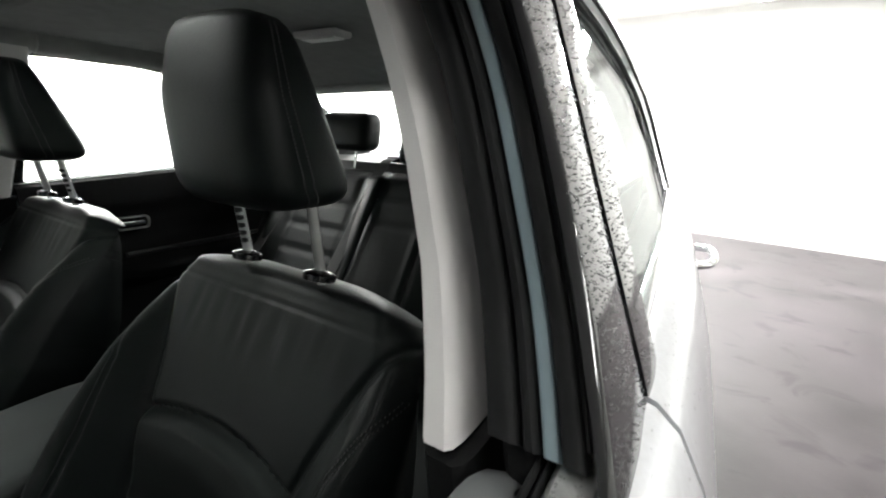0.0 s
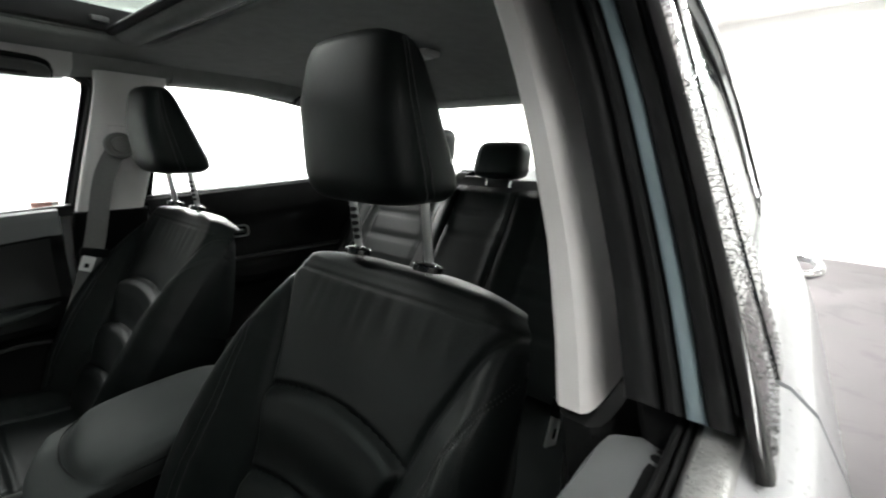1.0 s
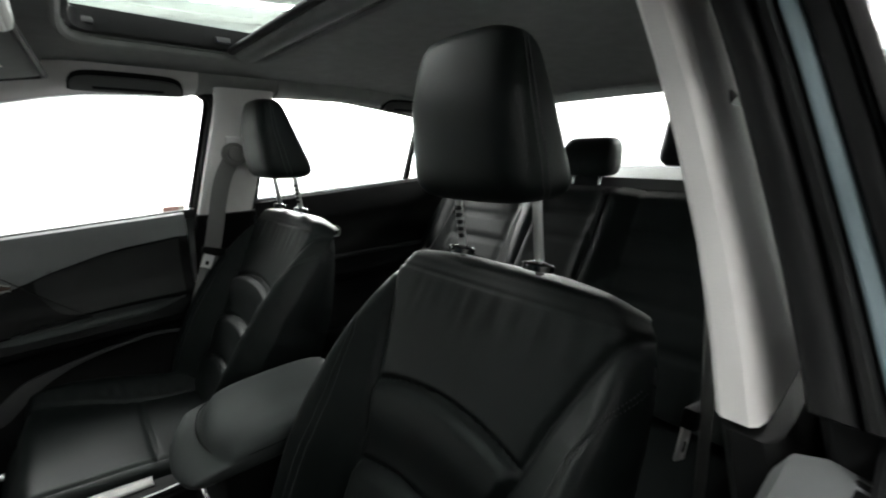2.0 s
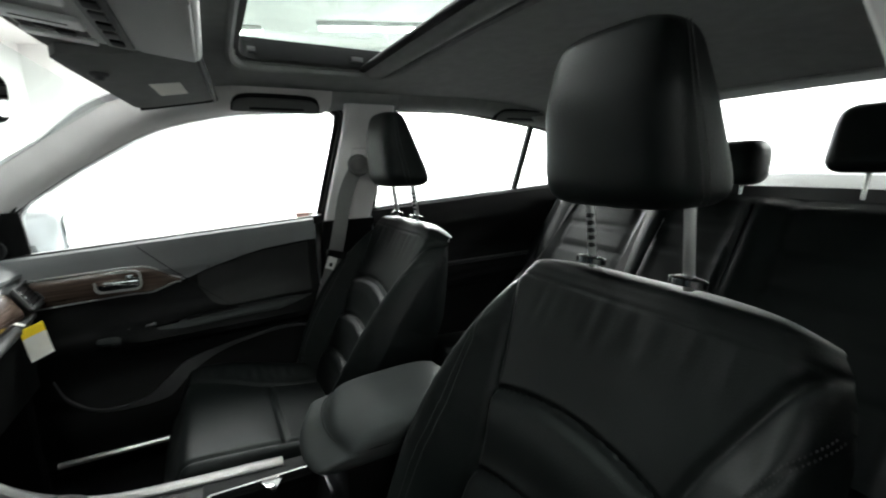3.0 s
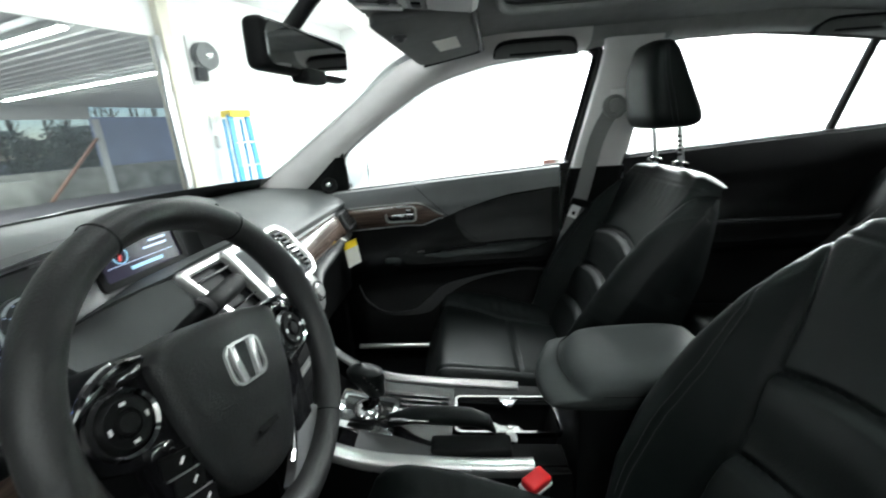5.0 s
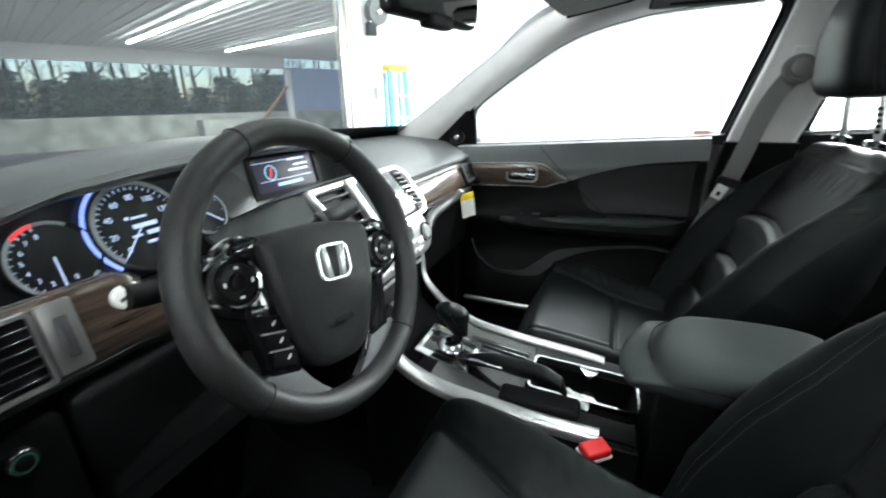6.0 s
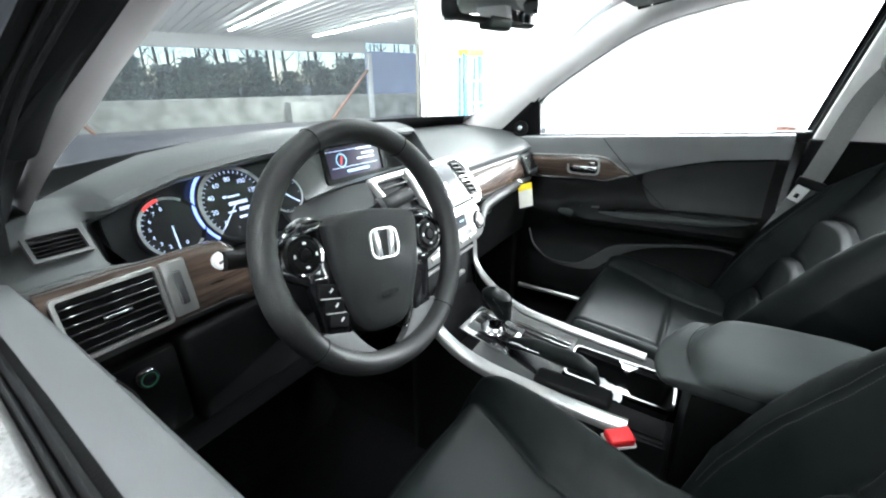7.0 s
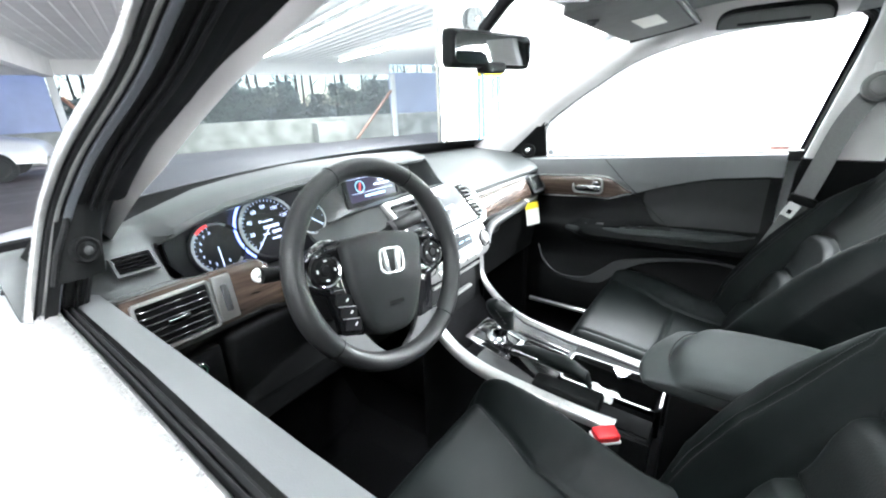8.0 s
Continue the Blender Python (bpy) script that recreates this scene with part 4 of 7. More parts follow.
def rear_door(sg):
    d = thing("rear_door", (sg * 0.85, -0.45, 0.25), "closed wet silver rear car door with its window shut", "car door", "car doors")
    wpart("inner_panel", door_panel(-0.02, -0.95, sg, False), PLASTIC, d, "black inner panel")
    body_panel("outer_panel", 0.010, -0.912, sg, d, "silver outer skin beaded with rain")
    c = curve2(REARCURVE, 80)
    wpart("window_channel", rail(c, sg, -0.002, 0.010, -0.003, 0.019, 0.5), RUBBER, d)
    wpart("inner_frame", rail(c, sg, 0.0, 0.03, -0.025, -0.004, 0.6), PLASTIC, d, "black window frame")
    wpart("outer_frame", rail(curve2(REARCURVE[4:], 50), sg, 0.010, 0.034, 0.026, 0.036, 0.4), CHROME, d, "bright window surround")
    wpart("pillar_cover", thick([[Vector((sg * (gx(z, 0.0, sg) + 0.024 + 0.0012 * math.sin(math.pi * q)), lerp(0.0148, -0.055, q) - 0.10 * (z - 1.0), z)) for q in (0, 0.25, 0.5, 0.75, 1)] for z in [1.012 + 0.034 * k for k in range(11)]], (-sg * 0.006, 0, 0)), GLOSS, d, "wet gloss black pillar cover")
    rows = []
    for k in range(12):
        t = k / 11
        rows.append([Vector((sg * (gx(z, y, sg) + 0.012), y, z)) for y, z in [(lerp(a[0], b[0], t), lerp(a[1], b[1], t)) for a, b in zip([(-0.01 - 1.0 * q, 1.02 + 0.075 * q) for q in [j / 20 for j in range(21)]], curve2([(-0.05, 1.36), (-0.39, 1.362), (-0.71, 1.328), (-0.84, 1.293), (-0.96, 1.22), (-1.04, 1.14)], 21))]])
    g = wpart("window_pane", thick(rows, (sg * 0.003, 0, 0)), GLASS, d, "raised side window glass")
    g.visible_shadow = False
    wpart("window_divider", thick([[Vector((sg * (gx(z, -0.7, sg) - 0.004), -0.705 + q * 0.02 - 0.06 * (z - 1.06), z)) for q in (0, 0.5, 1)] for z in (1.05, 1.15, 1.25, 1.34)], (sg * 0.02, 0, 0)), RUBBER, d, "black quarter window divider")
    for nm, x0, x1, z0, mt in (("belt_seal", 0.745, 0.780, 0.998, RUBBER), ("belt_strip", 0.781, 0.803, 0.999, CHROME)):
        rows = []
        for k in range(40):
            y = lerp(0.006, -1.0, k / 39)
            z = z0 + belt(y)
            rows.append([Vector((sg * (x + bow(y)), y, zz)) for x, zz in ((x0, z - 0.02), (x0, z + 0.004), (x0 + 0.004, z + 0.009), ((x0 + x1) / 2, z + 0.010), (x1 - 0.004, z + 0.006), (x1, z), (x1, z - 0.02))])
        wpart(nm, sheet(rows, closed_v=True, caps=True), mt, d, "bright belt line strip beaded with rain" if mt in (CHROME, BELT) else "")
    wpart("outside_handle", tube(spline([(sg * 0.868, -0.74, 0.945), (sg * 0.898, -0.76, 0.950), (sg * 0.905, -0.82, 0.954), (sg * 0.897, -0.885, 0.957), (sg * 0.866, -0.90, 0.957)], 16), 0.010, 10), CHROME, d, "chrome and silver pull handle")
    wpart("armrest_rim", tube([Vector((sg * 0.66, y, 0.80)) for y in np.linspace(-0.72, -0.22, 20)], 0.012, 10, flat=0.7), SOFT, d)
    hm = Matrix.Translation(on_door(-0.28, 0.885, sg, 0.004)) @ Matrix(((0, 0, -sg, 0), (1, 0, 0, 0), (0, 1, 0, 0), (0, 0, 0, 1)))
    hb = wpart("handle_cup", frame_plate(rrect(0.10, 0.044, 0.015), rrect(0.09, 0.034, 0.012), hm, 0.008), SILVER, d)
    sub("door_handle", rbox((-0.035, -0.008, 0.004), (0.035, 0.008, 0.014), 0.004, 2, hm), CHROME, hb)
    return d


for sg in (1, -1):
    front_door(sg)
    rear_door(sg)
g = put(part("front_window_pane", thick([[Vector((gx(z, y) + 0.014, y, z)) for y, z in [(lerp(a[0], b[0], t), lerp(a[1], b[1], t)) for a, b in zip([(lerp(0.957, 0.17, q), lerp(0.962, 1.005, q)) for q in [j / 20 for j in range(21)]], curve2(FW + [(0.11, 1.335)], 21))]] for t in [k / 10 for k in range(11)]], (0.003, 0, 0)), GLASS, None, "raised front passenger window glass"), car)
g.visible_shadow = False

st = tagged(new("window_sticker"), "small pink and white paper sticker in the window corner", "sticker")
st.location = (0.80, 0.21, 1.012)
wpart("sticker_paper", thick([[Vector((gx(z, y) + 0.012, y, z)) for y in (0.180, 0.2, 0.22, 0.240)] for z in (1.006, 1.022)], (0.0008, 0, 0)), mat("faded pink paper", (0.55, 0.30, 0.26), 0.7, var=0.25, scale=120), st)
wpart("sticker_band", thick([[Vector((gx(z, y) + 0.0108, y, z)) for y in (0.182, 0.195)] for z in (1.008, 1.020)], (0.0006, 0, 0)), PAPER, st)


# ---- seats ----
def seat(cx, dy, sgn, yf, label):
    """A front seat; dy slides it, sgn is the outboard side."""
    d = thing("front_seat", (cx, 0.35, 0.27), label, "car seat", "front seats")
    base, top = Vector((cx, 0.275 + dy, 0.56)), Vector((cx, 0.012 + dy, 1.03))
    axis = (top - base).normalized()
    fwd = Vector((0, axis.z, -axis.y))
    L = (top - base).length
    NS, NQ = 190, 161

    def half(s):
        return interp(s, [-0.1, 0.0, 0.1, 0.25, 0.4, 0.6, 0.7, 0.8, 0.88, 0.93, 0.955], [0.19, 0.215, 0.240, 0.262, 0.268, 0.263, 0.258, 0.250, 0.238, 0.226, 0.217])

    def seam(s):
        """Half width of the centre panel."""
        return interp(s, [-0.1, 0.2, 0.33, 0.45, 0.55, 0.67, 0.79, 0.87, 0.93, 0.95], [0.115, 0.115, 0.118, 0.127, 0.145, 0.163, 0.187, 0.205, 0.226, 0.24])

    def stitch(s):
        """Where the stitched seam runs across the bolster, from the panel seam to the edge."""
        return interp(s, [-0.1, 0.3, 0.5, 0.65, 0.74, 0.84], [0.52, 0.50, 0.46, 0.48, 0.62, 0.97])

    ARCS = ((0.557, 0.050, 0.15, 0.0125), (0.335, 0.040, 0.125, 0.012), (0.125, 0.030, 0.115, 0.010))

    def face(q, s):
        h, a = half(s), abs(q) * half(s)
        sx = seam(s)
        t = (a - sx) / max(0.02, h - sx)
        bol = interp(s, [-0.1, 0.1, 0.3, 0.5, 0.67, 0.8, 0.9, 0.945], [0.050, 0.066, 0.068, 0.060, 0.043, 0.022, 0.006, 0.0])
        v = bol * smooth(t, -0.12, 0.72)
        v -= interp(s, [0.6, 0.95], [0.060, 0.046]) * max(0, (abs(q) - 0.80) / 0.20) ** 2.2
        v -= 0.004 * smooth(s, 0.88, 0.955) ** 2
        inside = 1 - smooth(a, sx - 0.012, sx + 0.004)
        for s0, rise, wide, amp in ARCS:
            arc = s0 + rise * (1 - (a / wide) ** 2)
            below = arc - s
            v += amp * smooth(below, -0.004, 0.045) * (1 - smooth(below, 0.08, 0.21)) * inside
            v -= 0.0075 * math.exp(-(below / 0.0085) ** 2) * inside
        v -= 0.007 * math.exp(-((a - sx) / 0.0065) ** 2) * (1 - 0.7 * smooth(s, 0.90, 0.95))
        v -= 0.0028 * math.exp(-((t - stitch(s)) / 0.035) ** 2) * (1 - smooth(s, 0.83, 0.86)) if t > 0 else 0.0
        v -= 0.0022 * math.exp(-((s - 0.918) / 0.005) ** 2)
        w = 0.0022 * noise.noise((a * 52 * (1 if q > 0 else -1) + cx * 7, s * 3.2, 0.7)) * math.exp(-((s - 0.85) / 0.065) ** 2) * (1 - smooth(s, 0.89, 0.95)) * (1 - smooth(a, 0.13, 0.19))
        w += 0.0012 * noise.noise((q * 17, s * 21, cx * 5)) * smooth(t, 0.1, 0.5)
        return v + w + 0.0035 * noise.noise((q * 1.6 + cx * 3, s * 2.4, 0.3)) - 0.005 * (1 - smooth(a, 0.0, sx)) * smooth(s, 0.6, 0.75)

    # front face, then the top panel rolling back
    prof = [(-0.10 + 1.055 * i / (NS - 1), 0.0, 0.0, 1.0) for i in range(NS)]
    for a in [math.radians(9.5 * i) for i in range(1, 10)]:
        prof.append((0.955 + 0.062 * math.sin(a), 0.066 * (1 - math.cos(a)), 0.010 * (1 - math.cos(a)), 1 - 0.20 * (1 - math.cos(a))))
    rows = []
    for s, back, lift, k in prof:
        c = base + axis * (L * s)
        h = half(min(s, 0.955)) * k
        r = []
        for j in range(NQ):
            q = -1 + 2 * j / (NQ - 1)
            drop = 0.0 if s <= 0.955 else -(s - 0.955) * 0.50 * L * abs(q) ** 4
            off = face(q, min(s, 0.955)) - back
            r.append(c + Vector((h * q, 0, 0)) + fwd * max(off, -0.068 + lift) + axis * drop)
        dep = interp(s, [-0.1, 0.3, 0.6, 0.9, 0.955], [0.17, 0.17, 0.145, 0.092, 0.078]) - lift
        for j in range(1, 20):
            q = 1 - 2 * j / 20
            drop = 0.0 if s <= 0.955 else -(s - 0.955) * 0.50 * L * abs(q) ** 4
            r.append(c + Vector((h * q * 0.97, 0, 0)) - fwd * (dep - 0.03 * abs(q) ** 4) + axis * drop)
        rows.append(r)
    wpart("backrest", sheet(rows, closed_v=True, caps=True), LEATHER, d, "black leather backrest with side bolsters", sharp=60)

    for q0 in (-1, 1):
        # stitches on the bolster
        st = []
        for k in range(110):
            s = 0.02 + 0.80 * k / 110
            for side in (-0.035, 0.035):
                a = seam(s) + (half(s) - seam(s)) * min(0.96, stitch(s) + side)
                q = q0 * a / half(s)
                p = base + axis * (L * s) + Vector((q0 * a, 0, 0)) + fwd * (face(q, s) + 0.0005)
                st.append(tube([p, p + axis * 0.0026], 0.00065, 4))
        wpart("stitching", join(*st), STITCH, d)["kind"] = "stuff"
    # cushion
    rows = []
    NY, ZC = 130, 0.552

    def cush(q, y, hw):
        a = abs(q)
        flat = sgn > 0 and q < 0
        t = (y - 0.20) / (yf - 0.20)
        sq = interp(yf - y, [0, 0.06, 0.145, 0.22, 0.30, 0.6], [0.188, 0.176, 0.135, 0.095, 0.078, 0.078]) / hw if not flat else 0.84
        bol = (0.010 if flat else 0.050 if sgn < 0 else 0.036) * smooth(a, sq - 0.02, min(0.93, sq + 0.50)) * (1 - 0.35 * smooth(t, 0.8, 1.0))
        rnd = -0.07 * max(0, (a - 0.86) / 0.14) ** 2.2
        fr = -0.075 * smooth(t, 0.86, 1.0) ** 2.0
        g = -0.0075 * math.exp(-((a - sq) / 0.028) ** 2)
        cross = 0.45
        g -= 0.006 * math.exp(-((t - cross) / 0.014) ** 2) * (1 - smooth(a, sq - 0.04, sq + 0.02))
        g -= 0.005 * math.exp(-((t - 0.93) / 0.012) ** 2)
        if flat:
            g -= 0.004 * math.exp(-((a - 0.90) / 0.02) ** 2)
        return ZC + bol + rnd + fr + g - 0.032 * (1 - smooth(t, -0.1, 0.9)) + 0.022 * t * (1 - smooth(t, 0.85, 1)) + 0.004 * noise.noise((q * 2 + cx, y * 8, 1.7)) + 0.0012 * noise.noise((q * 9, y * 60, cx)) * smooth(a, sq, sq + 0.1)

    for i in range(NY):
        y = lerp(0.16, yf, i / (NY - 1))
        tt = (y - 0.16) / (yf - 0.16)
        hw = interp(tt, [0, 0.34, 0.48, 0.60, 0.72, 0.82, 0.93, 1], [0.172, 0.178, 0.198, 0.220, 0.236, 0.242, 0.234, 0.205])
        wi = 0.256 - 0.03 * smooth(tt, 0.9, 1.0) if sgn > 0 else hw
        r = [Vector((cx + (hw if q > 0 else wi) * q, y + 0.012 * (1 - q * q) * smooth(y, yf - 0.15, yf), cush(q, y, hw))) for q in [-1 + 2 * j / 120 for j in range(121)]]
        r += [Vector((cx + (hw if j < 6 else wi) * 0.96 * (1 - 2 * j / 12), y - 0.03 * smooth(y, yf - 0.1, yf), 0.42 + 0.02 * smooth(y, yf - 0.2, yf))) for j in range(0, 13)]
        rows.append(r)
    wpart("cushion", sheet(rows, closed_v=True, caps=True), LEATHER, d, "black leather seat cushion", sharp=60)
    wpart("seat_base", rbox((cx - 0.20, 0.10, 0.285), (cx + 0.20, yf - 0.06, 0.43), 0.02), PLASTIC, d, "black plastic seat base")
    for k in (-0.18, 0.18):
        wpart("slide_rail", rbox((cx + k - 0.02, 0.0, 0.270), (cx + k + 0.02, yf - 0.02, 0.29), 0.004), STEEL, d)
    wpart("side_valance", rbox((cx + sgn * 0.205, 0.12, 0.33), (cx + sgn * 0.232, yf - 0.10, 0.47), 0.012), PLASTIC, d, "black plastic side valance")
    # headrest on two posts
    hx = cx
    rows = []
    for i in range(15):
        t = i / 14
        z = 1.116 + 0.210 * t
        endr = 1 - 0.13 * (max(0, 0.10 - t) / 0.10) ** 2 - 0.16 * (max(0, t - 0.88) / 0.12) ** 2
        w = interp(t, [0, 0.08, 0.2, 0.6, 0.9, 1], [0.098, 0.106, 0.107, 0.099, 0.087, 0.074]) * endr
        yfr = dy + interp(t, [0, 0.15, 0.6, 1.0], [0.072, 0.088, 0.096, 0.080]) - 0.02 * (1 - endr)
        ybk = dy + interp(t, [0, 0.08, 0.2, 1.0], [-0.020, -0.042, -0.036, 0.034]) + 0.02 * (1 - endr)
        r = []
        for k in range(40):
            a = 2 * math.pi * k / 40
            c, s_ = math.cos(a), math.sin(a)
            x = w * abs(c) ** 0.42 * (1 if c > 0 else -1)
            yy = (yfr + ybk) / 2 + (yfr - ybk) / 2 * abs(s_) ** 0.5 * (1 if s_ > 0 else -1)
            yy += 0.006 * (1 - (x / w) ** 2) * (1 if s_ > 0 else 0)
            r.append(Vector((hx + x, yy, z)))
        rows.append(r)
    hr = wpart("headrest", sheet(rows, closed_v=True, caps=True), LEATHER, d, "black leather headrest with stitched edge", sharp=55)
    m = hr.modifiers.new("soft", "SUBSURF")
    m.levels = m.render_levels = 1
    for q0 in (-1, 1):
        for dq in (0.80, 0.88):
            st = []
            for k in range(44):
                t = 0.05 + 0.88 * k / 44
                w = interp(t, [0, 0.08, 0.2, 0.6, 0.9, 1], [0.098, 0.106, 0.107, 0.099, 0.087, 0.074])
                yfr = dy + interp(t, [0, 0.15, 0.6, 1.0], [0.072, 0.088, 0.096, 0.080])
                ybk = dy + interp(t, [0, 0.08, 0.2, 1.0], [-0.020, -0.042, -0.036, 0.034])
                yy = (yfr + ybk) / 2 + (yfr - ybk) / 2 * (0.40 if dq < 0.85 else 0.20)
                p = Vector((hx + q0 * w * (1.002 if dq < 0.85 else 1.005), yy, 1.116 + 0.210 * t))
                st.append(tube([p, p + Vector((0, 0.0003, 0.0032))], 0.0008, 4))
            sub("stitching", join(*st), STITCH, hr)["kind"] = "stuff"
    for k in (-0.0735, 0.0735):
        ps = wpart("headrest_post", cyl((cx + k, dy, 1.02), (cx + k, dy + 0.014, 1.13), 0.0068, 14), POST, d, "polished steel headrest post")
        if k * sgn < 0:
            for j in range(5):
                sub("notch", rbox((-0.0066, -0.0025, -0.0035), (0.0005, 0.0070, 0.0035), 0.001, 1, pose(cx + k, dy + 0.005 + 0.0018 * j, 1.055 + 0.011 * j)), RUBBER, ps)
        gd = wpart("post_guide", lathe([(0, 0.008), (0.0095, 0.008), (0.0125, 0.006), (0.019, 0.004), (0.021, 0.001), (0.021, -0.012)], pose(cx + k, dy + 0.004, 1.0335, 10, 0, 0) @ Matrix.Diagonal((1.12, 0.85, 0.62, 1))), GLOSS, d, "glossy black plastic post collar")
    return d


seat(-0.376, 0.0, -1, 0.745, "black leather driver's seat with stitched bolsters and raised headrest")
seat(0.432, -0.02, 1, 0.655, "black leather front passenger seat with raised headrest")


# ---- rear bench ----
def rear_bench():
    d = thing("rear_bench", (0, -0.7, 0.27), "black leather rear bench seat with three headrests", "car seat")
    rows = []
    for i in range(50):
        s = i / 49
        c = Vector((0, lerp(-0.52, -0.86, s), lerp(0.55, 1.085, s)))
        r = []
        for j in range(97):
            q = -1 + 2 * j / 96
            x = q * interp(s, [0, 0.6, 0.9, 1], [0.66, 0.66, 0.63, 0.60])
            f = 0.0
            for cx in (-0.36, 0.36):
                u = (x - cx) / 0.24
                if abs(u) < 1.15:
                    f += 0.016 * smooth(abs(u), 0.6, 0.9) * (1 - smooth(abs(u), 0.95, 1.15))
                    f -= 0.006 * math.exp(-((abs(u) - 0.6) / 0.04) ** 2)
                    if abs(u) < 0.6:
                        for s0 in (0.25, 0.42, 0.58, 0.74):
                            f -= 0.009 * math.exp(-((s - s0) / 0.014) ** 2)
            if abs(x) < 0.115:
                f += 0.015
                for s0 in (0.66, 0.8):
                    f -= 0.006 * math.exp(-((s - s0) / 0.012) ** 2)
            f -= 0.012 * math.exp(-((abs(x) - 0.118) / 0.008) ** 2)
            f -= 0.05 * max(0, s - 0.93) / 0.07
            r.append(c + Vector((x, 0.85 * f, 0.5 * f)))
        r += [c + Vector((0.6 * (1 - 2 * j / 10), -0.10 + 0.06 * s, -0.03)) for j in range(11)]
        rows.append(r)
    wpart("backrest", sheet(rows, closed_v=True, caps=True), LEATHER, d, "black leather backrest with tufted panels", sharp=60)
    rows = []
    for i in range(24):
        t = i / 23
        y = lerp(-0.62, -0.10, t)
        r = [Vector((q * 0.67, y, 0.52 + 0.03 * t - 0.08 * smooth(t, 0.85, 1) ** 2 + 0.01 * math.cos(q * 9) - 0.05 * max(0, abs(q) - 0.92) / 0.08)) for q in [-1 + 2 * j / 40 for j in range(41)]]
        r += [Vector((0.65 * (1 - 2 * j / 6), y, 0.30)) for j in range(7)]
        rows.append(r)
    wpart("cushion", sheet(rows, closed_v=True, caps=True), LEATHER, d, "black leather bench cushion", sharp=60)
    for cx, w, z0, z1 in ((0.0, 0.100, 1.098, 1.230), (-0.375, 0.135, 1.135, 1.30), (0.375, 0.135, 1.135, 1.28)):
        bm = rbox((cx - w, -0.965, z0), (cx + w, -0.855, z1), 0.046, 6)
        for v in bm.verts:
            t = (v.co.z - z0) / (z1 - z0)
            v.co.x = cx + (v.co.x - cx) * (1.0 - 0.10 * t * t)
            v.co.y += -0.03 * t
        h = wpart("headrest", bm, LEATHER, d, "padded black rear headrest", sharp=60)
        for k in (-0.05, 0.05):
            sub("headrest_post", cyl((cx + k, -0.90, 1.07), (cx + k, -0.91, z0 + 0.02), 0.006, 12), STEEL, h)
    return d


rear_bench()


# ---- dashboard ----
def dash_profile(x):
    c = 0.10 * (1 - (x / 0.8) ** 2)
    wl = 1 - smooth(x, -0.612, -0.580)
    wr = smooth(x, 0.102, 0.126)
    lo = smooth(x, -0.50, -0.43)
    yb = interp(x, [-0.6, -0.45, -0.30, -0.05, 0.13], [1.000, 0.985, 0.985, 1.01, 1.045])
    zb = interp(x, [-0.62, -0.59, -0.555, -0.50, -0.42, -0.30, -0.1, 0.13], [1.012, 1.018, 1.030, 1.045, 1.054, 1.060, 1.056, 1.042])
    mid = [(1.42 + c, 0.940), (1.27 + c * 0.5, 0.978), (1.095, zb + 0.012), (yb + 0.03, zb + 0.008), (yb, zb), (yb - 0.004, zb - 0.008), (yb + 0.012, zb - 0.014), (1.10, zb - 0.025), (1.085, 0.95), (1.062, 0.888), (0.990, 0.930 - 0.04 * lo),
           (0.958, 0.951 - 0.055 * lo), (0.948, 0.948 - 0.056 * lo), (0.936, 0.874 - 0.014 * lo), (0.938, 0.860 - 0.013 * lo), (0.960, 0.853 - 0.012 * lo), (0.955, 0.80), (0.955, 0.72), (0.985, 0.62), (1.06, 0.55)]
    left = [(1.42 + c, 0.925), (1.30, 0.962), (1.18, 1.000), (1.095, 1.018), (1.06, 1.018), (1.037, 1.009), (1.028, 0.998), (1.015, 0.984), (1.000, 0.969), (0.986, 0.957), (0.976, 0.951),
            (0.958, 0.955), (0.948, 0.950), (0.936, 0.874), (0.938, 0.860), (0.955, 0.853), (0.945, 0.80), (0.945, 0.72), (0.985, 0.62), (1.06, 0.55)]
    k = interp(x, [0.15, 0.5, 0.75], [0.0, 0.0, -0.01])
    right = [(1.42 + c, 0.985), (1.28, 0.992), (1.15, 0.986), (1.06, 0.973), (1.02, 0.965), (0.985, 0.954), (0.962, 0.943), (0.950, 0.930), (0.950, 0.922), (0.957, 0.914), (0.956, 0.910),
             (0.952, 0.905), (0.949, 0.900), (0.922, 0.845), (0.926, 0.837), (0.960, 0.832), (0.955, 0.80), (0.955, 0.70), (0.985, 0.62), (1.06, 0.55)]
    out = []
    for m_, l, r in zip(mid, left, right):
        y, z = lerp(m_[0], l[0], wl), lerp(m_[1], l[1], wl)
        out.append((lerp(y, r[0], wr) + k, lerp(z, r[1], wr)))
    return out


dash = thing("dashboard", (0, 1.15, 0.6), "charcoal soft-touch dashboard with walnut trim and lit instruments", "dashboard")
xs_d = sorted(set([-0.775 + 0.025 * k for k in range(63)] + [-0.625, -0.615, -0.608, -0.604, -0.600, -0.596, -0.592, -0.588, -0.584, -0.58, 0.102, 0.107, 0.112, 0.117, 0.122, 0.127]))
rows = [[Vector((x, y, z)) for y, z in dash_profile(x)] for x in xs_d]
wpart("dash_pad", thick([r[:16] for r in rows], (0, 0.006, -0.006)), PAD, dash, "charcoal moulded dash pad", sharp=32)
wpart("dash_lower", thick([r[15:] for r in rows], (0, 0.006, 0.002)), PLASTIC, dash, "black lower dash panel", sharp=32)


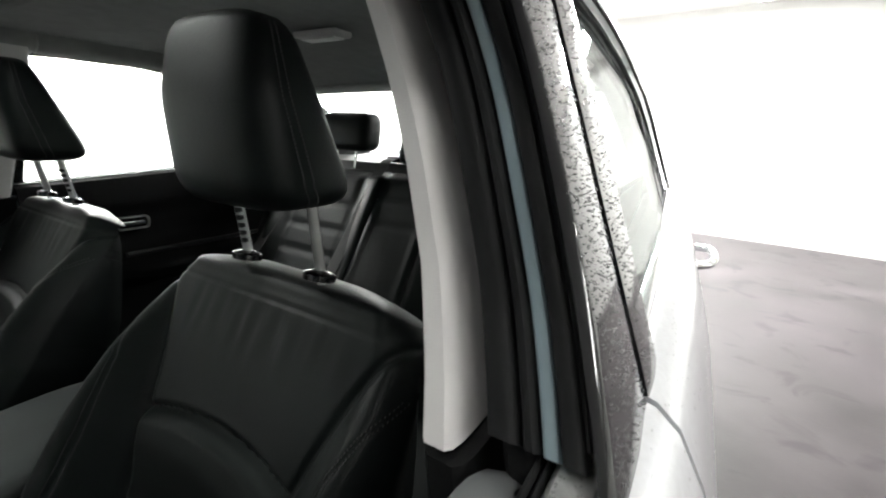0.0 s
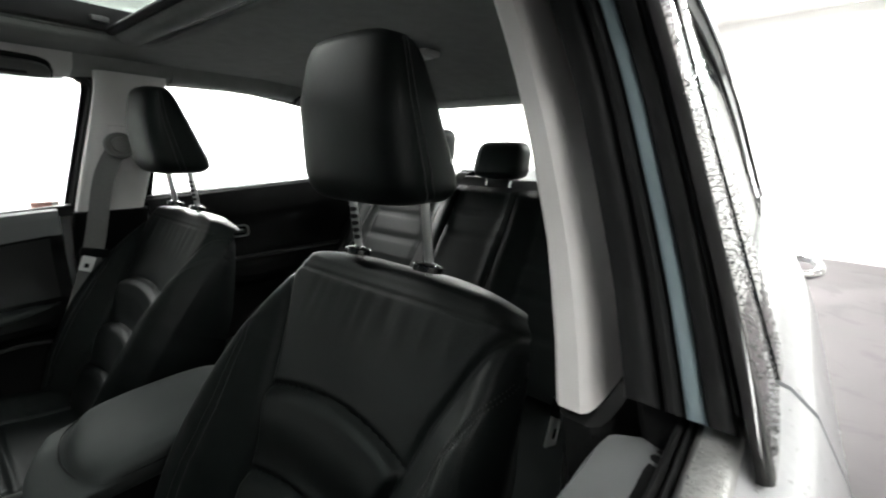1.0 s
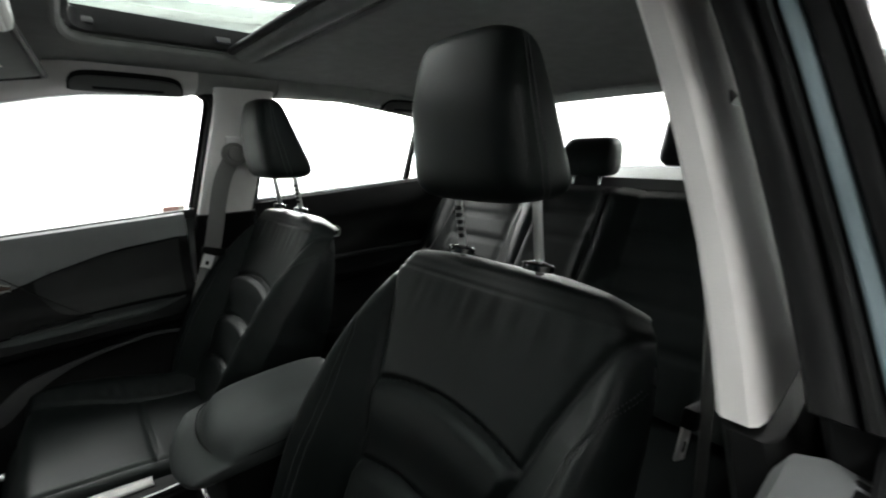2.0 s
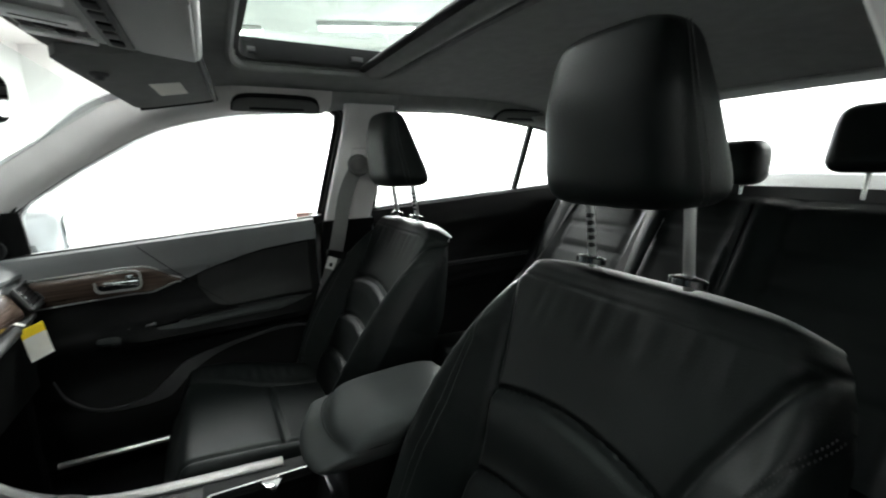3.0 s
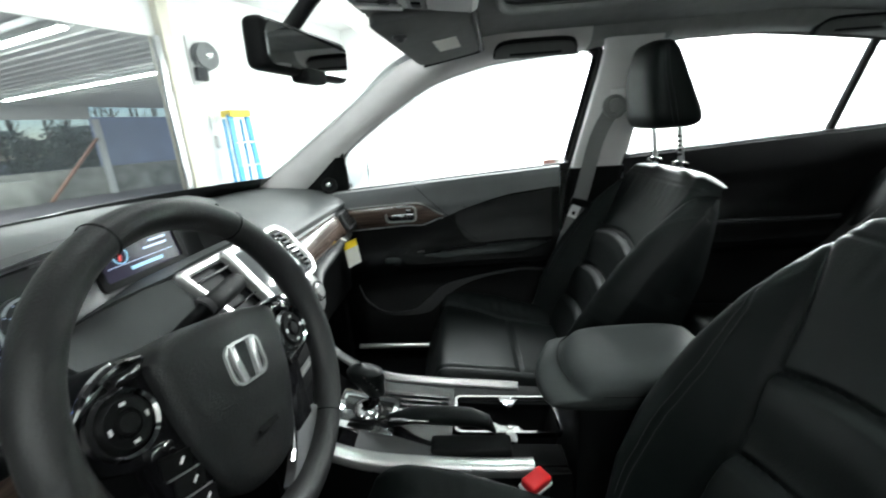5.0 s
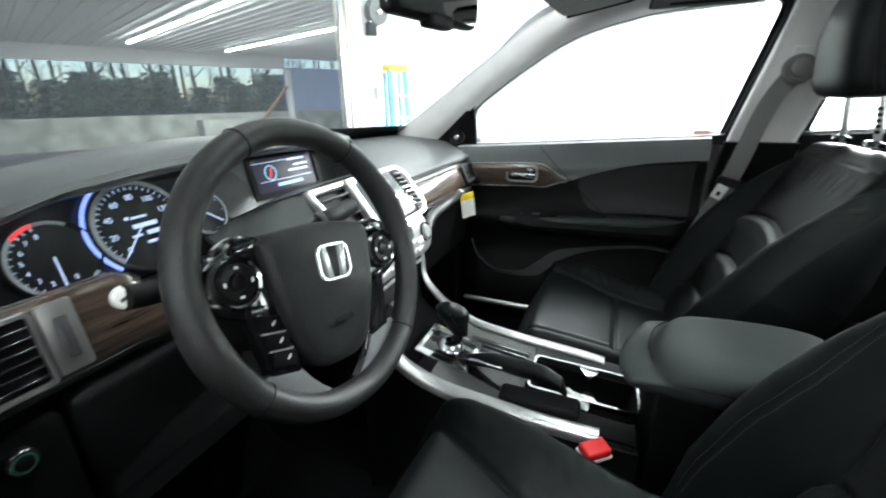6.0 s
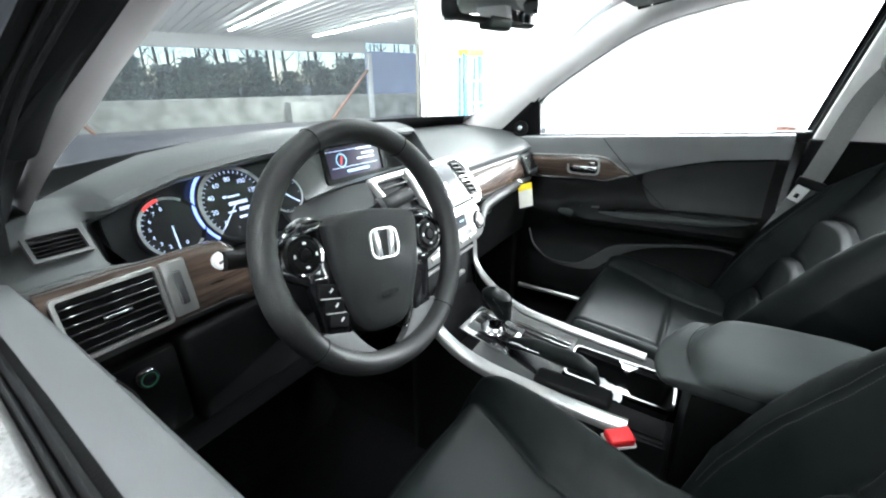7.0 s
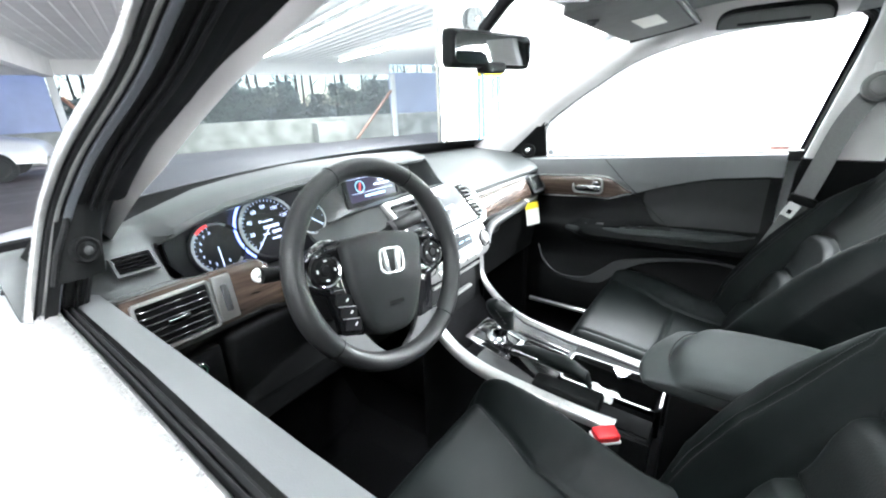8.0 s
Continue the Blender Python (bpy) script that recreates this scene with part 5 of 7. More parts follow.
def dash_band(x0, x1, i0, i1, out, material, name, label="", n=40, t0=0.0, t1=1.0):
    rows = []
    for k in range(n + 1):
        x = lerp(x0, x1, k / n)
        pr = dash_profile(x)
        a, b = Vector((x, *pr[i0])), Vector((x, *pr[i1]))
        d = (b - a)
        nr = Vector((0, d.z, -d.y)).normalized()
        if nr.y > 0:
            nr = -nr
        rows.append([a.lerp(b, lerp(t0, t1, q)) + nr * (out * (1 - (2 * q - 1) ** 6) + 0.001) for q in (0, 0.08, 0.25, 0.5, 0.75, 0.92, 1)])
    return wpart(name, thick(rows, (0, 0.004, 0)), material, dash, label)


dash_band(-0.690, -0.450, 12, 13, 0.006, WOOD, "wood_trim", "dark walnut dash trim", t0=-0.05, t1=1.12)
dash_band(0.195, 0.572, 12, 13, 0.008, WOOD, "wood_trim", "polished walnut dash trim", t0=-0.12, t1=1.05)
for x0, x1 in ((-0.690, -0.475), (0.195, 0.572)):
    for i, dz in ((12, 0.004), (13, -0.006)):
        wpart("trim_edge", tube([Vector((x, dash_profile(x)[i][0] - 0.005, dash_profile(x)[i][1] + dz)) for x in np.linspace(x0, x1, 30)], 0.0008, 6), DARKTRIM, dash)


def stand(x, y, z, lean, yaw=0.0):
    """A frame in which local x runs right, y up the face and z towards the cabin."""
    return pose(x, y, z, 0, 0, yaw) @ pose(0, 0, 0, 90 - lean, 0, 0)


def vent(name, m, w, h, n, parent, frame_mat, label, knob=True, vertical=False, bars=0):
    f = wpart(name, frame_plate(rrect(w, h, min(w, h) * 0.07), rrect(w - 0.008, h - 0.008, min(w, h) * 0.05), m, 0.007), frame_mat, parent, label)
    sub("vent_well", plate(rrect(w - 0.007, h - 0.007, min(w, h) * 0.05), m @ pose(0, 0, -0.004), 0.005), RUBBER, f)
    for k in range(n):
        q = (k + 0.5) / n - 0.5
        if vertical:
            sub("slat", rbox((-0.002, -h / 2 + 0.008, 0.001), (0.002, h / 2 - 0.008, 0.007), 0.0012, 1, m @ pose(q * (w - 0.014), 0, 0)), PLASTIC, f)
        else:
            sub("slat", rbox((-w / 2 + 0.005, -0.0011, 0.001), (w / 2 - 0.005, 0.0011, 0.0065), 0.0008, 1, m @ pose(0, q * (h - 0.014), 0, 14)), GLOSS, f)
    if knob:
        sub("vent_knob", rbox((-0.015, -0.0022, 0.005), (0.015, 0.0022, 0.010), 0.0015, 2, m), CHROME, f, "silver vent tab")
    return f


vent("air_vent", stand(-0.632, 0.930, 0.912, 9), 0.104, 0.074, 6, dash, SILVER, "wide side air vent with silver frame")
wl_ = wpart("vent_wheel_plate", rbox((-0.015, -0.036, 0), (0.015, 0.036, 0.009), 0.004, 2, stand(-0.563, 0.931, 0.914, 9)), SILVER, dash, "silver vent wheel surround")
sub("vent_wheel", rbox((-0.005, -0.022, 0.006), (0.005, 0.022, 0.013), 0.003, 2, stand(-0.563, 0.931, 0.914, 9)), DARKTRIM, wl_)
vent("demister_vent", stand(-0.642, 1.004, 0.981, 44), 0.056, 0.036, 4, dash, DARKTRIM, "small demister vent", knob=False)
vent("air_vent", stand(0.636, 0.925, 0.882, 26, 4), 0.112, 0.062, 5, dash, DARKTRIM, "passenger side air vent", knob=False)

# instrument faces
DIAL = glow("dial face", (0.004, 0.004, 0.006), 0.02)
BLUEGLOW = glow("blue dial ring", (0.22, 0.30, 0.9), 0.9)
WHITEGLOW = glow("white dial marks", (0.60, 0.68, 1.0), 0.45)
REDGLOW = glow("red dial marks", (0.8, 0.06, 0.06), 0.4)
SCREEN = glow("screen glass", (0.034, 0.030, 0.050), 0.35)
SCREEN.node_tree.nodes["Principled BSDF"].inputs["Specular IOR Level"].default_value = 0.15
SCREEN.node_tree.nodes["Principled BSDF"].inputs["Roughness"].default_value = 0.12
CYAN = glow("pale blue screen bars", (0.3, 0.55, 0.8), 0.5)


def txt(body, size, m, material, parent, name="dial_number"):
    cu = bpy.data.curves.new("lettering", "FONT")
    cu.body, cu.size, cu.align_x, cu.align_y, cu.extrude = body, size, "CENTER", "CENTER", 0.0002
    t = bpy.data.objects.new("lettering", cu)
    scene.collection.objects.link(t)
    dg = bpy.context.evaluated_depsgraph_get()
    me = bpy.data.meshes.new_from_object(t.evaluated_get(dg))
    bpy.data.objects.remove(t)
    bpy.data.curves.remove(cu)
    bm = bmesh.new()
    bm.from_mesh(me)
    bpy.data.meshes.remove(me)
    bm.transform(m)
    ob = sub(name, bm, material, parent, smooth=False)
    return ob


rows = []
for k in range(31):
    x = lerp(-0.578, -0.240, k / 30)
    rows.append([Vector((x, y - 0.002, z)) for y, z in dash_profile(x)[6:11]])
wpart("cluster_shroud", thick(rows, (0, 0.0015, 0)), PLASTIC, dash, "black shroud round the instruments", sharp=32)
CM = stand(-0.385, 1.064, 0.962, 20)
wpart("cluster_panel", plate(rrect(0.40, 0.125, 0.05, 6, 0.01, -0.005), CM @ pose(0, 0, -0.012), 0.004), DIAL, dash, "black instrument panel")


def dial(cx, cy, r, a0, a1, ticks, numbers, needle, ring_mat, parent_label, red=None, ring_span=None):
    m = CM @ pose(cx, cy, 0)
    face = wpart("dial", lathe([(0, 0), (r * 0.92, 0), (r, 0.004), (r * 1.04, 0.004), (r * 1.06, -0.004)], m, 40), DIAL, dash, parent_label)
    ring = []
    for k in range(41):
        a = radians(lerp(*(ring_span or (a0, a1)), k / 40))
        ring.append(a)
    rows = [[Vector((q * math.cos(a), q * math.sin(a), 0.0048)) for q in (r * 0.89, r * 0.985)] for a in ring]
    bm = thick(rows, (0, 0, -0.0006))
    bm.transform(m)
    sub("dial_ring", bm, ring_mat, face)
    if red:
        rows = [[Vector((q * math.cos(a), q * math.sin(a), 0.0054)) for q in (r * 0.88, r * 0.985)] for a in [radians(lerp(red[0], red[1], k / 8)) for k in range(9)]]
        bm = thick(rows, (0, 0, -0.0004))
        bm.transform(m)
        sub("red_zone", bm, REDGLOW, face)
    bms = []
    for k in range(ticks + 1):
        a = lerp(a0, a1, k / ticks)
        bms.append(rbox((r * 0.80, -0.0004, 0.0006), (r * 0.87, 0.0004, 0.0014), 0, 1, m @ pose(0, 0, 0, 0, 0, a)))
    sub("tick_marks", join(*bms), WHITEGLOW, face)
    for k, s in enumerate(numbers):
        a = radians(lerp(a0, a1, k / (len(numbers) - 1)))
        txt(s, r * 0.17, m @ pose(r * 0.64 * math.cos(a), r * 0.64 * math.sin(a), 0.0008), WHITEGLOW, face)
    sub("needle", rbox((-r * 0.05, -0.0009, 0.002), (r * 0.82, 0.0009, 0.0035), 0.0004, 1, m @ pose(0, 0, 0, 0, 0, needle)), WHITEGLOW, face, "white needle")
    return face


WHITERING = mat("dial ring grey", (0.45, 0.46, 0.5), 0.35, 0.6)
dial(-0.110, -0.012, 0.047, -66, -260, 16, ["0", "1", "2", "3", "4", "5", "6", "7", "8"], -93, WHITERING, "black rev counter with white numbers", ring_span=(-40, -305), red=(-228, -262))
sp = dial(0.0, 0.0, 0.064, -135, -405, 32, ["0", "20", "40", "60", "80", "100", "120", "140", "160"], -135, WHITERING, "black speedometer with white numbers and a blue ring")
rows = [[Vector((q * math.cos(a), q * math.sin(a), 0.0035)) for q in (0.068, 0.0725)] for a in [radians(125 + 100 * k / 20) for k in range(21)]]
bm = thick(rows, (0, 0, -0.002))
bm.transform(CM)
sub("blue_arc", bm, BLUEGLOW, sp, "glowing blue arc")
for k, (x, y, w, h) in enumerate(((0.0, 0.012, 0.022, 0.003), (0.004, 0.0, 0.034, 0.006), (0.012, -0.012, 0.02, 0.006), (-0.012, -0.013, 0.014, 0.003), (0.01, -0.025, 0.026, 0.004), (-0.016, 0.013, 0.006, 0.004))):
    sub("trip_readout", rbox((x - w / 2, y - h / 2, 0.0012), (x + w / 2, y + h / 2, 0.0018), 0, 1, CM), WHITEGLOW, sp)
dial(0.100, -0.008, 0.036, 140, -140, 8, ["F", "", "E"], -40, WHITERING, "black fuel and temperature gauge")

# information display under the hood
DM = stand(-0.065, 1.088, 0.985, 14, -3)
ds = wpart("info_display", frame_plate(rrect(0.19, 0.088, 0.008), rrect(0.165, 0.066, 0.004), DM, 0.006), PLASTIC, dash, "information display with compass dial")
sub("screen", plate(rrect(0.168, 0.068, 0.003), DM @ pose(0, 0, -0.001), 0.003), SCREEN, ds, "dim blue lit screen")
bm = frame_plate(rrect(0.030, 0.030, 0.015, 6), rrect(0.026, 0.026, 0.013, 6), DM @ pose(-0.040, 0.004, 0.0022), 0.0008)
sub("compass_ring", bm, CYAN, ds)
sub("compass_needle", rbox((-0.002, -0.010, 0), (0.002, 0.010, 0.001), 0, 1, DM @ pose(-0.040, 0.004, 0.0022, 0, 0, -20)), REDGLOW, ds)
for x, y, w, h, mt in ((0.035, 0.024, 0.05, 0.004, WHITEGLOW), (0.045, 0.012, 0.04, 0.004, WHITEGLOW), (0.035, 0.002, 0.055, 0.004, WHITEGLOW), (0.0, -0.012, 0.14, 0.001, WHITEGLOW), (0.005, -0.022, 0.07, 0.006, CYAN), (-0.03, 0.025, 0.10, 0.001, WHITEGLOW)):
    sub("screen_text_bar", rbox((x - w / 2, y - h / 2, 0.0022), (x + w / 2, y + h / 2, 0.003), 0, 1, DM), mt, ds)

# centre stack: one silver bezel round the left vent, the touch screen and the slanted right vent
SM = stand(-0.008, 0.906, 0.922, 37)
st_ = thing("centre_stack", (0.0, 0.90, 0.75), "silver centre stack with touch screen, air vents and climate controls", "centre stack")
wpart("stack_body", rbox((-0.168, -0.060, -0.10), (0.168, 0.060, -0.006), 0.012, 3, SM), PAD, st_, "charcoal stack housing")
OUT = [(-0.176, 0.068), (0.150, 0.068), (0.1755, 0.040), (0.1755, -0.044), (0.150, -0.068), (-0.090, -0.068), (-0.138, -0.058), (-0.158, -0.024)]


def softened(poly, r, n=4):
    """A polygon with its corners cut to short arcs."""
    out = []
    k = len(poly)
    for i in range(k):
        p, a, b = Vector(poly[i]), Vector(poly[i - 1]), Vector(poly[(i + 1) % k])
        ra = min(r, (a - p).length * 0.45)
        rb = min(r, (b - p).length * 0.45)
        u, v = p + (a - p).normalized() * ra, p + (b - p).normalized() * rb
        for j in range(n + 1):
            t = j / n
            q = u * (1 - t) ** 2 + p * 2 * t * (1 - t) + v * t * t
            out.append((q.x, q.y))
    return out


def ring_plate(outer, w, m, h, z0=0.0):
    """A bevelled ring inside an outline, w wide."""
    cx, cy = sum(p[0] for p in outer) / len(outer), sum(p[1] for p in outer) / len(outer)
    hx, hy = max(abs(p[0] - cx) for p in outer), max(abs(p[1] - cy) for p in outer)
    ins = lambda d: [(cx + (x - cx) * (1 - d / hx), cy + (y - cy) * (1 - d / hy)) for x, y in outer]
    rows = [[Vector((x, y, z)) for x, y in ins(d)] for d, z in ((0, z0), (0, z0 + h * 0.6), (w * 0.22, z0 + h), (w * 0.75, z0 + h), (w, z0 + h * 0.5), (w, z0))]
    bm = sheet(rows, closed_u=True, closed_v=True)
    bm.transform(m)
    return bm


flank = [[(-0.300, 1.055, 0.925), (-0.255, 1.040, 0.935), (-0.215, 1.005, 0.955), (-0.181, 0.950, 0.970)],
         [(-0.300, 1.005, 0.893), (-0.255, 0.985, 0.897), (-0.215, 0.955, 0.915), (-0.183, 0.925, 0.935)],
         [(-0.300, 0.965, 0.878), (-0.255, 0.950, 0.876), (-0.215, 0.925, 0.880), (-0.181, 0.893, 0.897)],
         [(-0.300, 0.945, 0.860), (-0.255, 0.935, 0.856), (-0.215, 0.908, 0.852), (-0.170, 0.872, 0.858)]]
cols = [spline([r[k] for r in flank], 14) for k in range(4)]
wpart("stack_flank", thick([spline([c[i] for c in cols], 14) for i in range(14)], (0, 0.010, -0.004)), PAD, st_, "charcoal pad sweeping from the instruments to the stack")
brow = [[(x, 1.072, 0.944), (x, 1.02, 0.962), (x, 0.962, 0.976)] for x in (-0.181, -0.10, 0.0, 0.08)]
brow[0] = [(-0.255, 1.045, 0.937), (-0.218, 1.005, 0.957), (-0.181, 0.956, 0.974)]
wpart("stack_brow", thick([spline(r, 10) for r in brow], (0, 0.004, -0.008)), PAD, st_, "charcoal pad between display and bezel")
wpart("bezel", ring_plate(softened(OUT, 0.010), 0.016, SM, 0.012, -0.006), SILVER, st_, "silver painted bezel")
wpart("bezel_floor", plate([(x * 0.97, y * 0.96) for x, y in softened(OUT, 0.010)], SM @ pose(0, 0, -0.009), 0.004), RUBBER, st_, "black backing of the bezel")
wpart("bezel_divider", rbox((-0.070, -0.064, -0.006), (-0.050, 0.064, 0.014), 0.005, 3, SM), SILVER, st_, "raised silver bar between vent and screen")
sc = wpart("touch_screen", plate(softened([(-0.046, 0.054), (0.106, 0.054), (0.122, -0.052), (-0.046, -0.052)], 0.006), SM @ pose(0, 0, -0.004), 0.008, 0.001), SCREENG, st_, "glossy touch screen mirroring the bright garage")
sub("screen_text_bar", rbox((-0.024, -0.004, 0.0042), (0.024, 0.004, 0.0048), 0, 1, SM @ pose(0.03, 0.004, 0)), CYAN, sc)
wpart("screen_shelf", rbox((-0.046, -0.004, 0.0), (0.10, 0.004, 0.007), 0.002, 2, SM @ pose(0, 0.060, 0)), SILVER, st_)
# left vent: wide slats with a tab
lv = wpart("air_vent", ring_plate(softened([(-0.160, 0.054), (-0.071, 0.054), (-0.071, -0.052), (-0.126, -0.046), (-0.144, -0.020)], 0.006), 0.004, SM, 0.006, -0.004), GLOSS, st_, "centre air vent beside the screen")
for k in range(5):
    sub("slat", rbox((-0.155 + 0.0066 * k, -0.0016, -0.002), (-0.072, 0.0016, 0.008), 0.001, 1, SM @ pose(0, 0.040 - 0.0205 * k, 0, 16)), GLOSS if k % 2 else DARKTRIM, lv)
sub("vent_knob", rbox((-0.016, -0.0045, 0.004), (0.016, 0.0045, 0.013), 0.002, 2, SM @ pose(-0.112, 0.0, 0)), GLOSS, lv)
# right vent: a slanted column of short bars
rv_ = wpart("air_vent", ring_plate(softened([(0.114, 0.056), (0.146, 0.056), (0.164, -0.046), (0.130, -0.054)], 0.008), 0.004, SM, 0.006, -0.004), GLOSS, st_, "slanted centre air vent beside the screen")
for k in range(8):
    f = (k + 0.6) / 8.2
    sub("slat", rbox((-0.0155, -0.0024, -0.002), (0.0155, 0.0024, 0.006), 0.001, 1, SM @ pose(lerp(0.130, 0.146, f), lerp(0.052, -0.048, f), 0, 10, 0, -6)), SILVER if k in (3, 4) else DARKTRIM, rv_)
# climate controls below
KM = stand(0.0, 0.866, 0.822, 16)
KO = softened([(-0.140, 0.041), (0.140, 0.041), (0.153, 0.020), (0.157, -0.012), (0.146, -0.036), (0.120, -0.045), (-0.120, -0.045), (-0.146, -0.036), (-0.157, -0.012), (-0.153, 0.020)], 0.012)
wpart("climate_panel", plate(KO, KM @ pose(0, 0, -0.045), 0.050, 0.006), SILVER, st_, "silver climate control panel")
for sx in (-1, 1):
    kb = wpart("climate_knob", lathe([(0, 0.010), (0.015, 0.010), (0.017, 0.008), (0.019, 0.0), (0.021, -0.002)], KM @ pose(sx * 0.128, 0.0, 0.003), 28), SILVER, st_, "silver rotary knob")
    sub("knob_ring", lathe([(0.0212, -0.001), (0.0222, 0.0035), (0.0236, -0.001)], KM @ pose(sx * 0.128, 0.0, 0.006), 28), RUBBER, kb)
cd = wpart("climate_display", plate(rrect(0.135, 0.030, 0.004), KM @ pose(0.0, 0.018, 0.004), 0.003), SCREENG, st_, "pale climate display")
for k in range(4):
    sub("display_mark", rbox((-0.010, -0.0016, 0.003), (0.010, 0.0016, 0.0034), 0, 1, KM @ pose(-0.048 + 0.032 * k, 0.018, 0.004)), CYAN, cd)
for k in range(8):
    b = wpart("climate_button", rbox((-0.0115, -0.0075, 0.003), (0.0115, 0.0075, 0.009), 0.002, 2, KM @ pose(-0.091 + 0.026 * k, -0.010, 0)), TRIM if k % 3 else SILVER, st_)
    sub("button_mark", rbox((-0.004, -0.001, 0.0088), (0.004, 0.001, 0.0093), 0, 1, KM @ pose(-0.091 + 0.026 * k, -0.010, 0)), RUBBER, b)
for k in range(5):
    wpart("climate_button", rbox((-0.018, -0.006, 0.003), (0.018, 0.006, 0.008), 0.002, 2, KM @ pose(-0.084 + 0.042 * k, -0.030, 0)), SILVER, st_)
wpart("screen_ledge", rbox((-0.045, -0.006, 0.0), (0.045, 0.006, 0.014), 0.003, 2, SM @ pose(0.045, -0.072, -0.004)), SILVER, st_, "silver finger ledge under the screen")
wpart("stack_base", rbox((-0.128, -0.10, -0.06), (0.128, 0.055, 0.0), 0.01, 2, stand(0.0, 0.880, 0.725, 8)), PLASTIC, st_, "black lower stack")
wpart("silver_line", rbox((-0.108, -0.0035, 0), (0.112, 0.0035, 0.008), 0.002, 2, stand(0.0, 0.872, 0.756, 8)), SILVER, st_)
wpart("silver_line", rbox((-0.055, -0.0045, 0), (0.055, 0.0045, 0.012), 0.003, 2, stand(0.0, 0.868, 0.708, 8)), SILVER, st_, "silver lip of the storage bin")
# padded lower edge of the dash that runs into the stack
lip_ = spline([(0.64, 0.925, 0.830), (0.50, 0.918, 0.826), (0.36, 0.912, 0.824), (0.26, 0.903, 0.822), (0.20, 0.888, 0.812), (0.165, 0.872, 0.790)], 40)
wpart("dash_lip", tube(lip_, lambda t: 0.0105 + 0.004 * math.sin(math.pi * t), 12, up=(0, 0, 1)), SOFT, dash, "charcoal padded lower edge of the dash")

# glove box seam, knee panel details, push button
wpart("glovebox_lid", rbox((0.20, 0.942, 0.63), (0.66, 0.962, 0.825), 0.012, 3), PLASTIC, dash, "black glove box lid")
gl_ = wpart("glovebox_latch", frame_plate(rrect(0.105, 0.034, 0.014), rrect(0.092, 0.023, 0.010), stand(0.315, 0.9415, 0.785, 0), 0.005), DARKTRIM, dash, "recessed glove box latch")
sub("latch_lever", rbox((-0.040, -0.007, 0.001), (0.040, 0.009, 0.005), 0.002, 2, stand(0.315, 0.9415, 0.785, 0)), RUBBER, gl_)
wpart("knee_panel", rbox((-0.578, 0.925, 0.70), (-0.22, 0.96, 0.848), 0.014, 3), PLASTIC, dash, "black knee panel")
wpart("switch_blank", rbox((-0.715, 0.927, 0.72), (-0.584, 0.95, 0.843), 0.008, 2), PLASTIC, dash)
eb = wpart("eco_button", lathe([(0, 0.006), (0.011, 0.006), (0.014, 0.003), (0.015, -0.004)], stand(-0.625, 0.924, 0.818, 4), 24), GLOSS, dash, "round button with a green ring")
sub("green_ring", frame_plate(rrect(0.019, 0.019, 0.0095, 6), rrect(0.016, 0.016, 0.008, 6), stand(-0.625, 0.924, 0.818, 4) @ pose(0, 0, 0.005), 0.0015), glow("green ring", (0.03, 0.12, 0.07), 0.03), eb)

for sg in (1, -1):
    wpart("kick_panel", rbox((sg * 0.715 - 0.025, 0.99, 0.28), (sg * 0.715 + 0.025, 1.46, 0.90), 0.008), CARPET, dash, "black carpeted kick panel")

# ---- steering wheel ----
WEBG = mat("satin grey wheel trim", (0.075, 0.075, 0.077), 0.42, var=0.08, scale=20, bump=0.15, bscale=600)
HUB = mat("charcoal airbag cover", (0.014, 0.0148, 0.0152), 0.5, var=0.1, scale=9, bump=0.3, bscale=520, voronoi=True, spec=0.32)
RM = stand(-0.3793, 0.7599, 0.9428, 18.7, -5.8) @ pose(0, 0, 0, 0, 0, -9)
WM = RM @ pose(0, -0.010, -0.010)
sw_ = thing("steering_wheel", (-0.385, 0.78, 0.93), "black leather three-spoke steering wheel with silver spokes", "steering wheel")
RR = 0.1587
rows = []
for k in range(96):
    a = 2 * math.pi * k / 96
    fat = 0.0155 + 0.002 * math.exp(-((math.degrees(a) % 180 - 25) / 16) ** 2)
    rows.append([Vector(((RR + fat * math.cos(b)) * math.cos(a), (RR + fat * math.cos(b)) * math.sin(a), fat * 1.15 * math.sin(b))) for b in [2 * math.pi * j / 16 for j in range(16)]])
bm = sheet(rows, closed_u=True, closed_v=True)
bm.transform(RM)
rim = wpart("rim", bm, RIM, sw_, "black leather rim")
for a0 in (62, 118, 225, 315):
    a = radians(a0)
    sub("rim_seam", lathe([(0.0160, -0.001), (0.0170, 0.0), (0.0160, 0.001)], RM @ pose(0, 0, 0, 0, 0, a0) @ pose(RR, 0, 0, 90, 0, 0) @ Matrix.Diagonal((1, 1.12, 1, 1)), 20), PLASTIC, rim)


def hub_outline(s=1.0):
    pts = [(-0.081, 0.046), (-0.06, 0.057), (0.0, 0.062), (0.06, 0.057), (0.081, 0.046), (0.076, 0.0), (0.067, -0.042), (0.053, -0.080), (0.032, -0.102), (0.0, -0.107), (-0.032, -0.102), (-0.053, -0.080), (-0.067, -0.042), (-0.076, 0.0)]
    p = spline([(x * s, y * s, 0) for x, y in pts + pts[:1]], 57)[:-1]
    return p


